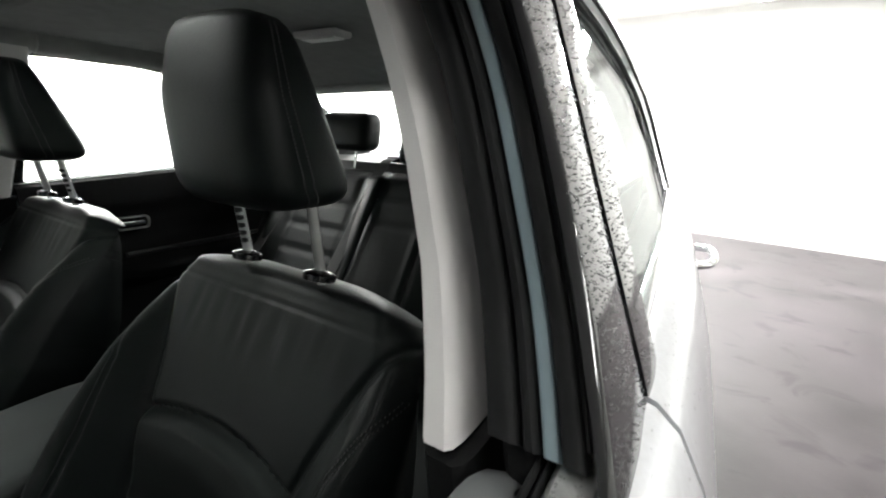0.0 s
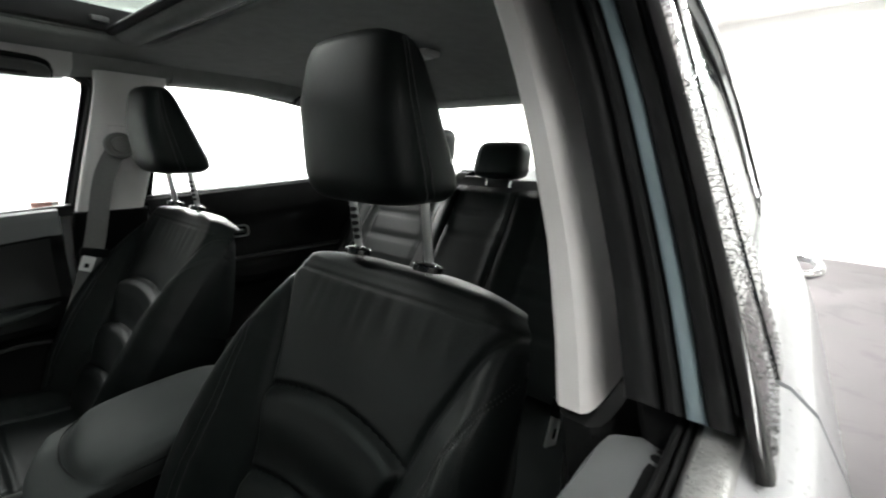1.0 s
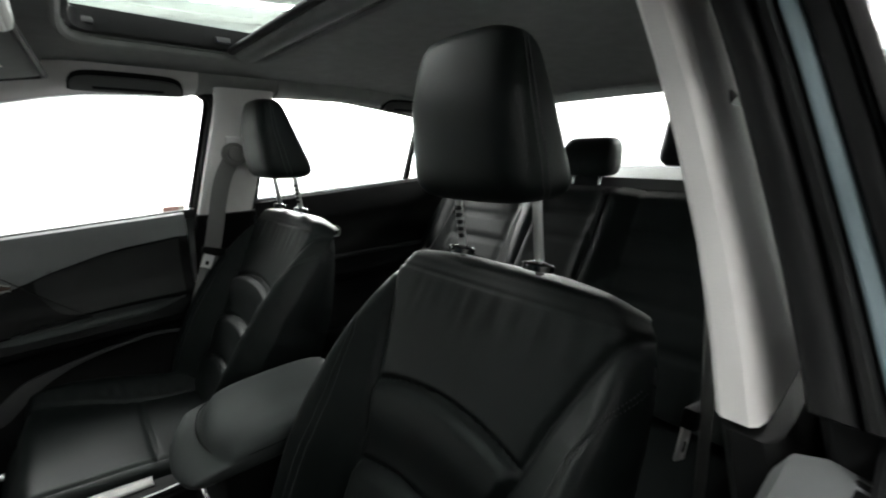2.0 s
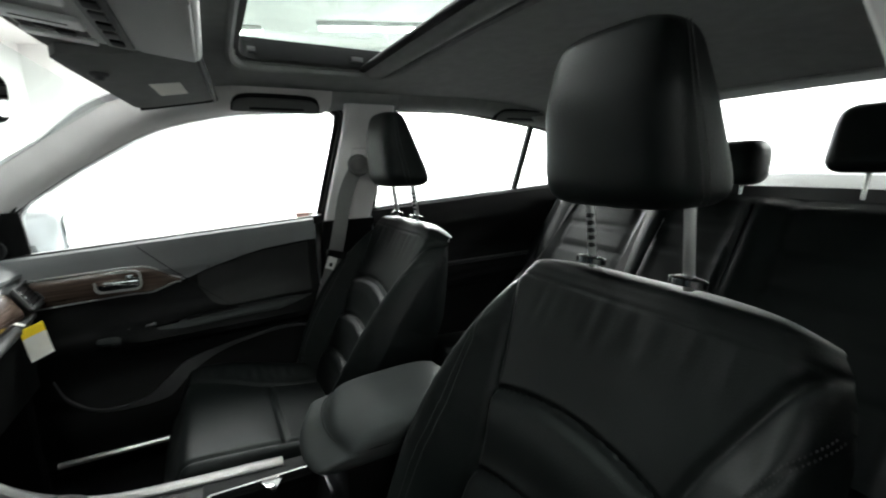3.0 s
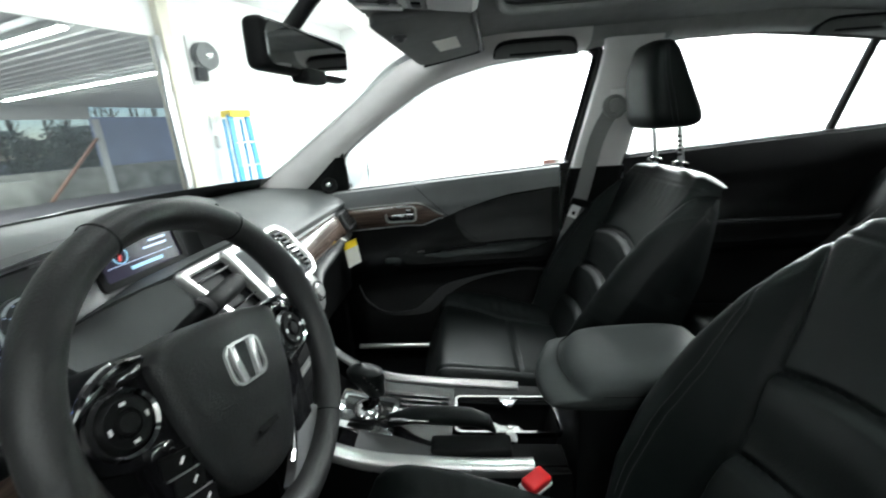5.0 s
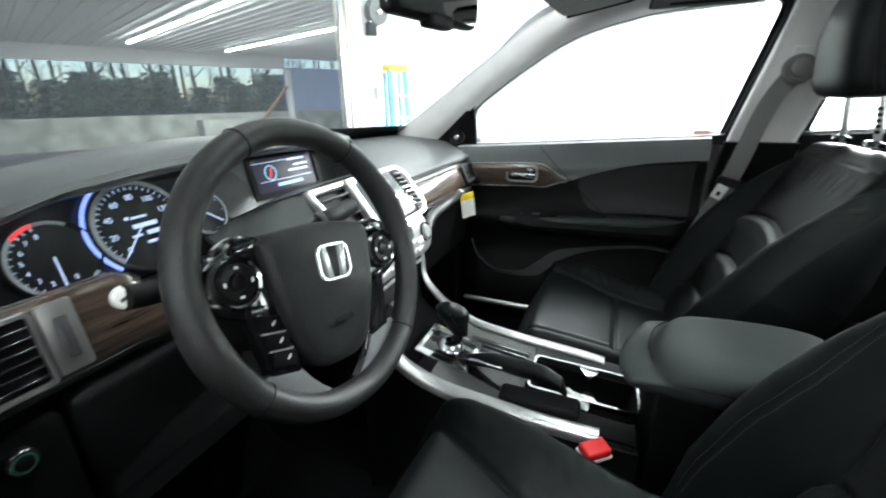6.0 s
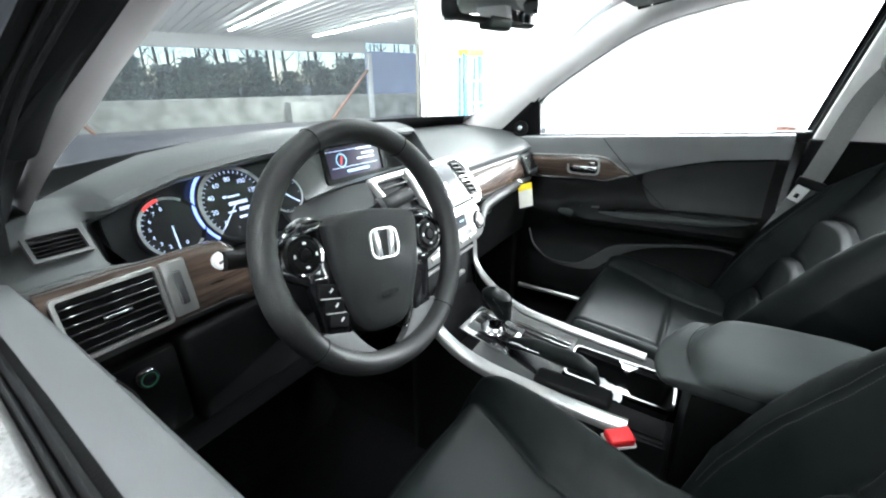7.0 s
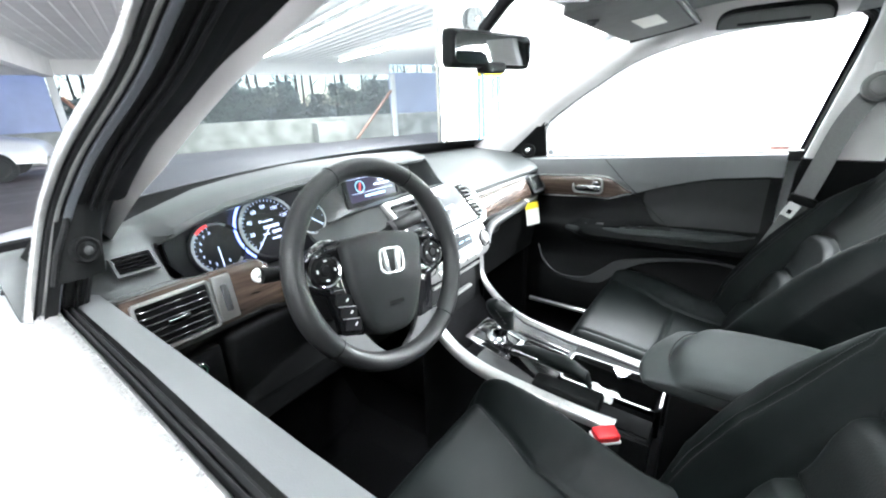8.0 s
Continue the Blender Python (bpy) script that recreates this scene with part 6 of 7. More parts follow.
rows = []
for s, z in ((1.0, -0.03), (1.0, 0.004), (0.985, 0.012), (0.95, 0.018), (0.85, 0.0225), (0.72, 0.0245), (0.6, 0.026), (0.3, 0.0275), (0.02, 0.028)):
    rows.append([Vector((p.x, p.y, z - 0.005 * smooth(-p.y, 0.02, 0.07) * smooth(z, 0.0, 0.02))) for p in hub_outline(s)])
bm = sheet(rows, closed_v=True, caps=True)
bm.transform(WM)
hub = wpart("airbag_cover", bm, HUB, sw_, "charcoal airbag cover")
EM = WM @ pose(0, 0.012, 0.0285)
sub("emblem", frame_plate(rrect(0.049, 0.042, 0.012, 4), rrect(0.0435, 0.0365, 0.010, 4), EM, 0.003), POST, hub, "plain chrome emblem")
for sx in (-1, 1):
    sub("emblem_bar", plate([(sx * 0.0185, 0.0185), (sx * 0.0105, 0.0185), (sx * 0.0065, -0.0185), (sx * 0.0135, -0.0185)], EM @ pose(0, 0, -0.001), 0.0052, 0.0008), POST, hub)
sub("airbag_mark", rbox((-0.014, -0.003, 0), (0.014, 0.003, 0.0006), 0, 1, WM @ pose(0.0, -0.055, 0.0262)), PLASTIC, hub)
for sx in (-1, 1):
    arm = [(sx * x, y) for x, y in ((0.066, 0.052), (0.095, 0.054), (0.122, 0.040), (RR - 0.014, 0.030), (RR - 0.012, -0.006), (0.128, -0.016), (0.106, -0.026), (0.099, -0.060), (0.094, -0.092), (0.058, -0.098), (0.056, -0.060), (0.060, 0.0))]
    sp_ = wpart("spoke", plate(arm, WM @ pose(0, 0, -0.008), 0.014, 0.003), GLOSS, sw_, "gloss black spoke")
    pm = WM @ pose(sx * 0.109, 0.013, 0.006)
    sub("control_ring", lathe([(0.0215, 0.0), (0.0262, 0.0), (0.0268, 0.004), (0.0245, 0.008), (0.0218, 0.006)], pm, 36), CHROME, sp_, "chrome ring round the controls")
    sub("control_pad", lathe([(0, 0.005), (0.0095, 0.005), (0.0105, 0.0075), (0.018, 0.0078), (0.0215, 0.004), (0.0215, 0)], pm, 36), PLASTIC, sp_, "black control pad")
    sub("control_button", lathe([(0, 0.0095), (0.0075, 0.009), (0.009, 0.006)], pm, 20), PLASTIC, sp_)
    for k in range(4):
        sub("control_mark", rbox((-0.0022, -0.0012, 0.0078), (0.0022, 0.0012, 0.0084), 0, 1, pm @ pose(0, 0, 0, 0, 0, 90 * k) @ pose(0.0145, 0, 0, 0, 0, 90)), WHITEP, sp_)
    sub("control_button", rbox((-0.012, -0.005, 0), (0.012, 0.005, 0.006), 0.002, 2, pm @ pose(-sx * 0.014, 0.032, 0, 0, 0, -sx * 8)), GLOSS, sp_)
    sub("control_button", rbox((-0.010, -0.005, 0), (0.010, 0.005, 0.006), 0.002, 2, pm @ pose(-sx * 0.016, -0.032, 0, 0, 0, sx * 8)), GLOSS, sp_)
    bm = tube(spline([(sx * 0.078, 0.0535, 0.008), (sx * 0.103, 0.054, 0.008), (sx * 0.124, 0.044, 0.007), (sx * 0.136, 0.030, 0.005)], 14), lambda t: 0.0014 + 0.0032 * math.sin(math.pi * t), 8)
    bm.transform(WM)
    sub("chrome_strip", bm, CHROME, sp_)
    if sx > 0:
        bm = tube(spline([(0.060, -0.030, 0.008), (0.058, -0.065, 0.008), (0.046, -0.100, 0.006), (0.036, -0.116, 0.004)], 14), lambda t: 0.0016 + 0.0022 * t, 8)
        bm.transform(WM)
        sub("chrome_strip", bm, CHROME, sp_)
    # satin web that runs into the rim
    web = [(sx * x, y) for x, y in ((0.056, -0.094), (0.096, -0.086), (0.122, -0.088), (0.118, -0.104), (0.095, -0.126), (0.060, -0.142), (0.022, -0.146), (0.020, -0.134), (0.034, -0.122), (0.046, -0.108))]
    wpart("lower_spoke", plate(web, WM @ pose(0, 0, -0.006), 0.013, 0.004), WEBG, sw_, "satin grey lower spoke")
for k in range(3):
    pb = wpart("phone_button", rbox((-0.0140, -0.0086, 0), (0.0140, 0.0086, 0.0035), 0.0015, 2, WM @ pose(-0.084 + 0.0045 * k, -0.036 - 0.0195 * k, 0.005, 0, 0, -12)), PLASTIC, sw_, "black phone control button")
    sub("phone_mark", rbox((-0.003, -0.0012, 0.003), (0.003, 0.0012, 0.0040), 0, 1, WM @ pose(-0.080 + 0.0045 * k, -0.036 - 0.0195 * k, 0.005, 0, 0, 40)), WHITEP, pb)
    if k < 2:
        sub("separator", rbox((-0.0140, -0.0006, 0.001), (0.0140, 0.0006, 0.0042), 0, 1, WM @ pose(-0.0818 + 0.0045 * k, -0.0458 - 0.0195 * k, 0.005, 0, 0, -8)), SILVER, pb)
wpart("column_shroud", rbox((-0.062, -0.075, -0.20), (0.062, 0.055, -0.045), 0.025, 3, WM), PLASTIC, sw_, "black column shroud")
bm = tube([WM @ Vector(p) for p in ((-0.05, 0.01, -0.07), (-0.11, 0.02, -0.065), (-0.176, 0.022, -0.055))], lambda t: 0.009 + 0.003 * t, 14)
wpart("indicator_stalk", bm, PLASTIC, sw_, "black indicator stalk with white end")
e = WM @ Vector((-0.176, 0.022, -0.055))
se = wpart("stalk_end", lathe([(0, 0.002), (0.0075, 0.0016), (0.0100, -0.001), (0.0108, -0.010)], Matrix.Translation(e) @ look((0, 0, 0), (0.35, 0.9, -0.2)), 24), WHITEP, sw_, "white stalk cap")
sub("stalk_symbol", rbox((-0.0042, -0.0016, 0.0018), (0.0042, 0.0016, 0.0026), 0.0004, 1, Matrix.Translation(e) @ look((0, 0, 0), (0.35, 0.9, -0.2)) @ pose(0, 0, 0, 0, 0, 25)), DARKTRIM, se)
ws = wpart("wiper_stalk", tube(spline([(-0.300, 0.915, 0.895), (-0.255, 0.892, 0.927), (-0.225, 0.878, 0.941), (-0.175, 0.879, 0.945), (-0.138, 0.883, 0.946)], 20), lambda t: 0.010 + 0.005 * smooth(t, 0.4, 0.55), 14), PLASTIC, sw_, "black wiper stalk")
sub("stalk_collar", tube([(-0.229, 0.8795, 0.943), (-0.222, 0.877, 0.946)], 0.0150, 16), WEBG, ws, "grey collar of the wiper stalk")

# ---- centre console ----
cs = thing("centre_console", (0, 0.5, 0.27), "black centre console with satin silver rails and gear lever", "centre console")
CL = [(0.13, 0.86, 0.700), (0.13, 0.80, 0.640), (0.128, 0.72, 0.604), (0.126, 0.60, 0.588), (0.124, 0.50, 0.580), (0.119, 0.425, 0.575)]
for sg in (1, -1):
    c = spline([(sg * x, y, z) for x, y, z in [(0.137, 0.874, 0.766)] + CL], 46)
    rows = []
    for p in c:
        rows.append([p + Vector((sg * dx * (0.6 if sg > 0 else 1.0), 0, dz)) for dx, dz in ((-0.014, -0.006), (-0.013, 0.002), (-0.006, 0.007), (0.004, 0.006), (0.012, 0.0), (0.0155, -0.006), (0.0165, -0.014))])
    wpart("side_rail", thick(rows, (-sg * 0.003, 0, -0.004)), SILVER, cs, "satin silver console rail")
    rows = []
    for p in c:
        rows.append([p + Vector((sg * 0.0145, 0, -0.013)), Vector((p.x + sg * 0.022, p.y, 0.45)), Vector((p.x + sg * 0.025, p.y, 0.28))])
    rows.append([Vector((sg * x, 0.36, z)) for x, z in ((0.128, 0.560), (0.138, 0.45), (0.14, 0.28))])
    wpart("side_panel", thick(rows, (-sg * 0.01, 0, 0)), PLASTIC, cs, "black console side")
rows = [[Vector((x, p.y, p.z - 0.006)) for x in (-0.118, -0.06, 0, 0.06, 0.118)] for p in spline(CL, 30)]


def top_z(y):
    return interp(y, [0.36, 0.48, 0.60, 0.72, 0.80], [0.566, 0.571, 0.582, 0.598, 0.634])


for x0, x1, y0, y1 in ((-0.116, 0.116, 0.571, 0.775), (-0.116, -0.064, 0.365, 0.571), (0.054, 0.116, 0.365, 0.571)):
    wpart("top_plate", thick([[Vector((lerp(x0, x1, q), y, top_z(y))) for q in (0, 0.5, 1)] for y in np.linspace(y1, y0, 9)], (0, 0, -0.012)), GLOSS if y1 > 0.6 else PLASTIC, cs, "black console plate")
for sg in (1, -1):
    wpart("console_filler", rbox((sg * 0.096 - 0.030, 0.362, 0.30), (sg * 0.096 + 0.030, 0.44, 0.564), 0.004, 1), PLASTIC, cs, "black rear console side")
wpart("grained_panel", thick([[Vector((lerp(-0.114, lerp(-0.088, -0.062, smooth(y, 0.58, 0.72)), q), y, top_z(y) + 0.003 + 0.002 * math.sin(math.pi * q))) for q in (0, 0.25, 0.5, 0.75, 1)] for y in np.linspace(0.745, 0.56, 12)], (0, 0, -0.006)), DARKTRIM, cs, "dark grey grained panel")
wpart("chrome_line", tube([(0.012, 0.712, top_z(0.712) + 0.004), (0.002, 0.645, top_z(0.645) + 0.004), (-0.012, 0.575, top_z(0.58) + 0.004)], 0.0032, 8), CHROME, cs, "chrome line along the gear gate")
for k in range(3):
    x = 0.032 + 0.017 * k
    wpart("cover_rib", rbox((x - 0.005, 0.585, 0.0), (x + 0.005, 0.725, 0.005), 0.002, 2, pose(0, 0, top_z(0.655) - 0.076, 6.5, 0, 0)), GLOSS, cs)
wpart("storage_recess", thick([[p - Vector((0, -0.02, 0.03)) for p in r] for r in rows[:10]], (0, 0, -0.02)), CARPET, cs, "black storage recess")
# gear gate and lever
GZ = 0.600
gate = wpart("gear_gate", rbox((-0.058, -0.062, 0), (0.058, 0.062, 0.010), 0.004, 2, pose(-0.014, 0.744, GZ + 0.006, 14)), CHROME, cs, "chrome gear gate surround")
sub("gate_plate", rbox((-0.040, -0.050, 0.008), (0.036, 0.050, 0.012), 0.002, 2, pose(-0.014, 0.744, GZ + 0.006, 14)), GLOSS, gate)
sub("gate_slot", rbox((-0.008, -0.045, 0.011), (0.008, 0.045, 0.0135), 0.001, 1, pose(-0.016, 0.744, GZ + 0.006, 14)), RUBBER, gate)
lev = spline([(-0.012, 0.738, GZ + 0.010), (0.000, 0.726, GZ + 0.045), (-0.008, 0.734, GZ + 0.085)], 10)
gl = wpart("gear_lever", tube(lev, lambda t: 0.012 - 0.002 * t, 14), GLOSS, cs, "gloss black gear lever neck")
rows = []
for k in range(20):
    t = k / 19
    a = interp(t, [0, 0.15, 0.4, 0.6, 0.8, 0.92, 1], [0.014, 0.017, 0.0205, 0.0255, 0.0255, 0.018, 0.002])
    b = interp(t, [0, 0.15, 0.4, 0.6, 0.8, 0.92, 1], [0.016, 0.021, 0.028, 0.0355, 0.0355, 0.025, 0.003])
    c = Vector((-0.013 + 0.014 * (1 - t) ** 1.4, 0.744 - 0.021 * (1 - t) ** 1.4, GZ + 0.042 + 0.078 * t))
    rows.append([c + Vector((a * math.cos(q), b * math.sin(q) - 0.004 * t, 0.004 * math.sin(q) * t)) for q in [2 * math.pi * j / 24 for j in range(24)]])
sub("gear_knob", sheet(rows, closed_v=True, caps=True), LEATHER, gl, "black leather gear knob")
for k in range(5):
    sub("knob_stud", rbox((-0.0035, -0.0022, -0.0016), (0.0035, 0.0022, 0.0016), 0.0012, 2, pose(-0.034 + 0.0012 * k, 0.735 - 0.0052 * k, GZ + 0.104 - 0.0075 * k, 40, 0, 30)), CHROME, gl, "chrome stud on the knob's seam")
wpart("gate_collar", lathe([(0.030, 0.0), (0.030, 0.006), (0.024, 0.013), (0.014, 0.016)], pose(-0.015, 0.742, GZ + 0.014, 14), 28), CHROME, cs, "chrome collar round the lever")
# handbrake
rows = []
for k in range(20):
    t = k / 19
    y, z = lerp(0.705, 0.487, t), interp(t, [0, 0.3, 0.8, 0.95, 1.0], [0.600, 0.622, 0.632, 0.622, 0.605])
    a, b = interp(t, [0, 0.1, 0.7, 0.95, 1.0], [0.012, 0.016, 0.019, 0.016, 0.006]), interp(t, [0, 0.1, 0.7, 0.95, 1.0], [0.008, 0.013, 0.018, 0.014, 0.005])
    rows.append([Vector((lerp(-0.028, -0.072, t) + a * math.cos(q), y, z + b * math.sin(q))) for q in [2 * math.pi * j / 16 for j in range(16)]])
hb = wpart("handbrake", sheet(rows, closed_v=True, caps=True), LEATHER, cs, "black leather handbrake lever")
sub("brake_strip", rbox((-0.004, -0.055, 0), (0.004, 0.055, 0.005), 0.002, 1, pose(-0.052, 0.665, 0.617, -5, 0, -10)), CHROME, hb, "chrome strip")
wpart("brake_boot", rbox((-0.024, -0.075, 0), (0.024, 0.075, 0.022), 0.010, 3, pose(-0.084, 0.535, 0.572)), PLASTIC, cs, "soft black brake boot")
# cup holders
cm = pose(0.008, 0.462, 0.573, 3, 0, 1)
ch = wpart("cup_holder", frame_plate(rrect(0.116, 0.210, 0.014), rrect(0.106, 0.200, 0.011), cm, 0.011), CHROME, cs, "chrome edged twin cup holder")
ring = rrect(0.110, 0.202, 0.012)
sub("cup_well", sheet([[cm @ Vector((x * (1 - 0.12 * k), y * (1 - 0.12 * k), 0.004 - 0.075 * k)) for x, y in ring] for k in (0, 0.5, 1)] + [[cm @ Vector((0.01 * x, 0.01 * y, -0.072)) for x, y in ring]], closed_v=True), RUBBER, ch, "deep black cup well")
for sx in (-1, 1):
    sub("cup_tab", plate([(sx * 0.054, 0.022), (sx * 0.022, 0.004), (sx * 0.022, -0.004), (sx * 0.054, -0.022)], cm @ pose(0, -0.01, 0.002), 0.006, 0.001), CHROME, ch, "chrome divider tab")
PP = pose(-0.036, 0.476, 0.572, 0, 0, 68)
rows = []
for i in range(13):
    u = -1 + i / 6
    r = []
    for j in range(11):
        v = -1 + j / 5
        edge = max(abs(u), abs(v))
        h = 0.013 * (1 - edge ** 3) + 0.006 * noise.noise((u * 2.3, v * 2.7, 4.1)) + 0.004 * noise.noise((u * 6, v * 5, 1.3))
        r.append(PP @ Vector((0.034 * u * (1 + 0.12 * noise.noise((v * 2, 0.4, 2.0))), 0.015 * v * (1 + 0.25 * noise.noise((u * 2, 1.4, 5.0))), h)))
    rows.append(r)
wpart("crumpled_paper", thick(rows, (0, 0, -0.0012)), WHITEP, cs, "crumpled white paper in the cup holder", sharp=25)
# armrest box: a lid with a set-back front lip over a nose that bulges forward
ARM = [(0.06, 0.662), (0.06, 0.733), (0.20, 0.732), (0.28, 0.729), (0.325, 0.724), (0.345, 0.716), (0.353, 0.707), (0.357, 0.701), (0.366, 0.698), (0.384, 0.695), (0.400, 0.690), (0.407, 0.682), (0.405, 0.674), (0.395, 0.667), (0.36, 0.663), (0.24, 0.661)]
rows = []
for k in range(25):
    q = -1 + 2 * k / 24
    inset = 0.024 * (1 - math.sqrt(max(0.0, 1 - max(0.0, (abs(q) - 0.62) / 0.38) ** 2)))
    front = 0.048 * max(0.0, (q + 0.35) / 1.35) ** 2 + 0.022 * max(0.0, (-q - 0.35) / 0.65) ** 2
    r = []
    for y, z in ARM:
        dz = z - 0.697
        bulge = 0.007 * (1 - q * q) if z > 0.71 else 0.0
        r.append(Vector((q * 0.114, y - front * smooth(y, 0.15, 0.36), 0.697 + dz * (1 - inset / 0.045) + bulge)))
    rows.append(r)
lid = wpart("armrest_lid", sheet(rows, closed_v=True, caps=True), ARMREST, cs, "padded black armrest lid with a stepped front", sharp=60)
m = lid.modifiers.new("soft", "SUBSURF")
m.levels = m.render_levels = 2
wpart("lid_seam", tube(spline([(-0.1135, 0.07, 0.703), (-0.1135, 0.20, 0.702), (-0.1130, 0.29, 0.702), (-0.106, 0.328, 0.703), (-0.08, 0.347, 0.7035), (-0.03, 0.358, 0.704), (0.02, 0.356, 0.704), (0.07, 0.342, 0.704), (0.105, 0.315, 0.703)], 50), 0.0012, 6), PLASTIC, cs)
wpart("armrest_box", rbox((-0.098, 0.06, 0.30), (0.098, 0.345, 0.668), 0.015, 2), PLASTIC, cs, "black console box")
bk = thing("seat_belt_buckle", (-0.15, 0.42, 0.50), "red release button seat belt buckle beside the console", "seat belt buckle")
BK = pose(-0.171, 0.431, 0.578, 8, 0, -50)
wpart("buckle_body", rbox((-0.025, -0.014, -0.10), (0.025, 0.014, 0.002), 0.004, 2, BK), PLASTIC, bk)
wpart("buckle_frame", rbox((-0.0255, -0.0165, 0.0), (0.0255, 0.0165, 0.008), 0.004, 2, BK), TRIM, bk, "pale plastic buckle frame")
wpart("release_button", rbox((-0.0225, -0.0145, 0.004), (0.0225, 0.0145, 0.021), 0.005, 3, BK), RED, bk, "red release button")


# ---- roof fittings and belts ----
rv = thing("rear_view_mirror", (0, 0.80, 1.28), "black rear view mirror on a stalk at the windscreen", "mirror")
MM = look((0.0, 0.782, 1.283), (-0.2, -0.2, 1.25)) @ pose(0, 0, 0, 0, 180, 0)
bm = rbox((-0.126, -0.035, -0.010), (0.126, 0.035, 0.026), 0.016, 4, MM)
wpart("mirror_housing", bm, PLASTIC, rv, "black plastic housing")
wpart("mirror_glass", plate(rrect(0.236, 0.054, 0.014), MM @ pose(0, 0, 0.0245), 0.003), MIRROR, rv, "silvered mirror glass")
wpart("mirror_pod", rbox((-0.035, -0.045, 0.0), (0.035, -0.02, 0.03), 0.010, 3, MM), PLASTIC, rv)
wpart("mirror_arm", tube([(0.0, 0.80, 1.295), (0.015, 0.797, 1.325), (0.040, 0.765, 1.372), (0.055, 0.745, 1.396)], 0.013, 12), PLASTIC, rv)
wpart("mirror_mount", rbox((-0.03, -0.05, -0.012), (0.03, 0.05, 0.012), 0.01, 2, pose(0.060, 0.720, 1.402, -6)), PLASTIC, rv)

oc = thing("overhead_console", (0, 0.6, 1.40), "grey overhead console with map lamps and switches", "overhead console")
OM = pose(0.0, 0.60, 1.390, 180 + 7, 0, 0)
wpart("console_body", rbox((-0.168, -0.125, -0.02), (0.168, 0.120, 0.014), 0.014, 3, OM), HOLDER, oc, "grey moulded housing")
for sx in (-1, 1):
    ml = wpart("map_lamp", rbox((-0.024, -0.046, 0.012), (0.024, 0.046, 0.021), 0.009, 3, OM @ pose(sx * 0.052, -0.068, 0)), LENS, oc, "white map lamp lens")
    sub("lamp_slot", rbox((-0.002, -0.030, 0.0206), (0.002, 0.030, 0.0216), 0, 1, OM @ pose(sx * 0.052, -0.068, 0)), PLASTIC, ml)
    rc = wpart("lamp_recess", rbox((-0.024, -0.040, 0.013), (0.024, 0.040, 0.0165), 0.003, 1, OM @ pose(sx * 0.102, -0.066, 0)), RUBBER, oc, "dark recess with sliding switches")
    for k in range(2):
        sub("lamp_switch", rbox((-0.006, -0.011, 0.016), (0.006, 0.011, 0.021), 0.002, 2, OM @ pose(sx * (0.094 + 0.018 * k), -0.072 + 0.02 * k, 0)), DARKTRIM, rc)
    ml = wpart("map_lamp", rbox((-0.014, -0.044, 0.012), (0.014, 0.044, 0.020), 0.007, 3, OM @ pose(sx * 0.146, -0.066, 0)), LENS, oc, "white edge lamp lens")
wpart("switch_bank", rbox((-0.150, -0.018, 0.012), (0.150, 0.018, 0.018), 0.005, 2, OM @ pose(0.0, 0.008, 0)), HEADLINER, oc, "pale grey switch bank")
for k in range(6):
    wpart("roof_switch", rbox((-0.014, -0.009, 0.016), (0.014, 0.009, 0.022), 0.003, 2, OM @ pose(-0.110 + 0.044 * k, 0.008, 0)), PLASTIC if k % 2 else DARKTRIM, oc)
wpart("glasses_holder", rbox((-0.145, -0.040, 0.010), (0.145, 0.040, 0.019), 0.012, 3, OM @ pose(0.0, 0.072, 0)), HOLDER, oc, "pale grey sunglasses holder door")


def visor(sg):
    """A folded visor board: inner end high beside the console, outer front corner low at the windscreen."""
    d = thing("sun_visor", (sg * 0.40, 0.58, 1.36), "folded grey fabric sun visor with a warning label", "sun visor", "sun visors")
    ir, fi, orr, of = Vector((0.205, 0.490, 1.386)), Vector((0.212, 0.708, 1.362)), Vector((0.560, 0.458, 1.352)), Vector((0.560, 0.628, 1.322))

    def at(u, v, up=0.0):
        p = ir.lerp(orr, u).lerp(fi.lerp(of, u), v)
        return Vector((sg * p.x, p.y, p.z + up))

    rows = []
    n = 25
    for i in range(n):
        u = i / (n - 1)
        e = 0.07 * max(0.0, (abs(2 * u - 1) - 0.9) / 0.1) ** 2
        rows.append([at(u, lerp(e, 1 - e, v), 0.004 * (2 * v - 1) ** 6 + 0.003 * (2 * u - 1) ** 10) for v in [k / 14 for k in range(15)]])
    wpart("visor_board", thick(rows, (0, 0, 0.016)), VISOR, d, "grey fabric visor board")
    # black tubes drawn in for the shadow gap along the board's edges
    wpart("visor_shadow", tube([at(u, 0.0, 0.006) for u in np.linspace(0.02, 0.98, 30)], 0.0075, 8), RUBBER, d, "dark strip for the shadow along the board")
    wpart("visor_shadow", tube([at(0.985, v, 0.006) for v in np.linspace(0.03, 0.97, 20)], 0.0075, 8), RUBBER, d)
    rows = [[at(u, v, -0.0022) for v in np.linspace(0.26, 0.55, 6)] for u in np.linspace(0.45, 0.69, 6)]
    wpart("warning_label", thick(rows, (0, 0, 0.0012)), PAPER, d, "pale yellow warning label")
    c = at(0.20, 0.80, -0.004)
    wpart("visor_clip", lathe([(0, 0.014), (0.007, 0.013), (0.010, 0.008), (0.015, 0.006), (0.016, 0.0)], Matrix.Translation(c) @ pose(0, 0, 0, 180, 0, 0), 18), DARKTRIM, d, "round visor clip")


for sg in (1, -1):
    visor(sg)


HANDLE = mat("grey handle plastic", (0.105, 0.107, 0.105), 0.6, var=0.08, scale=12, bump=0.25, bscale=650)


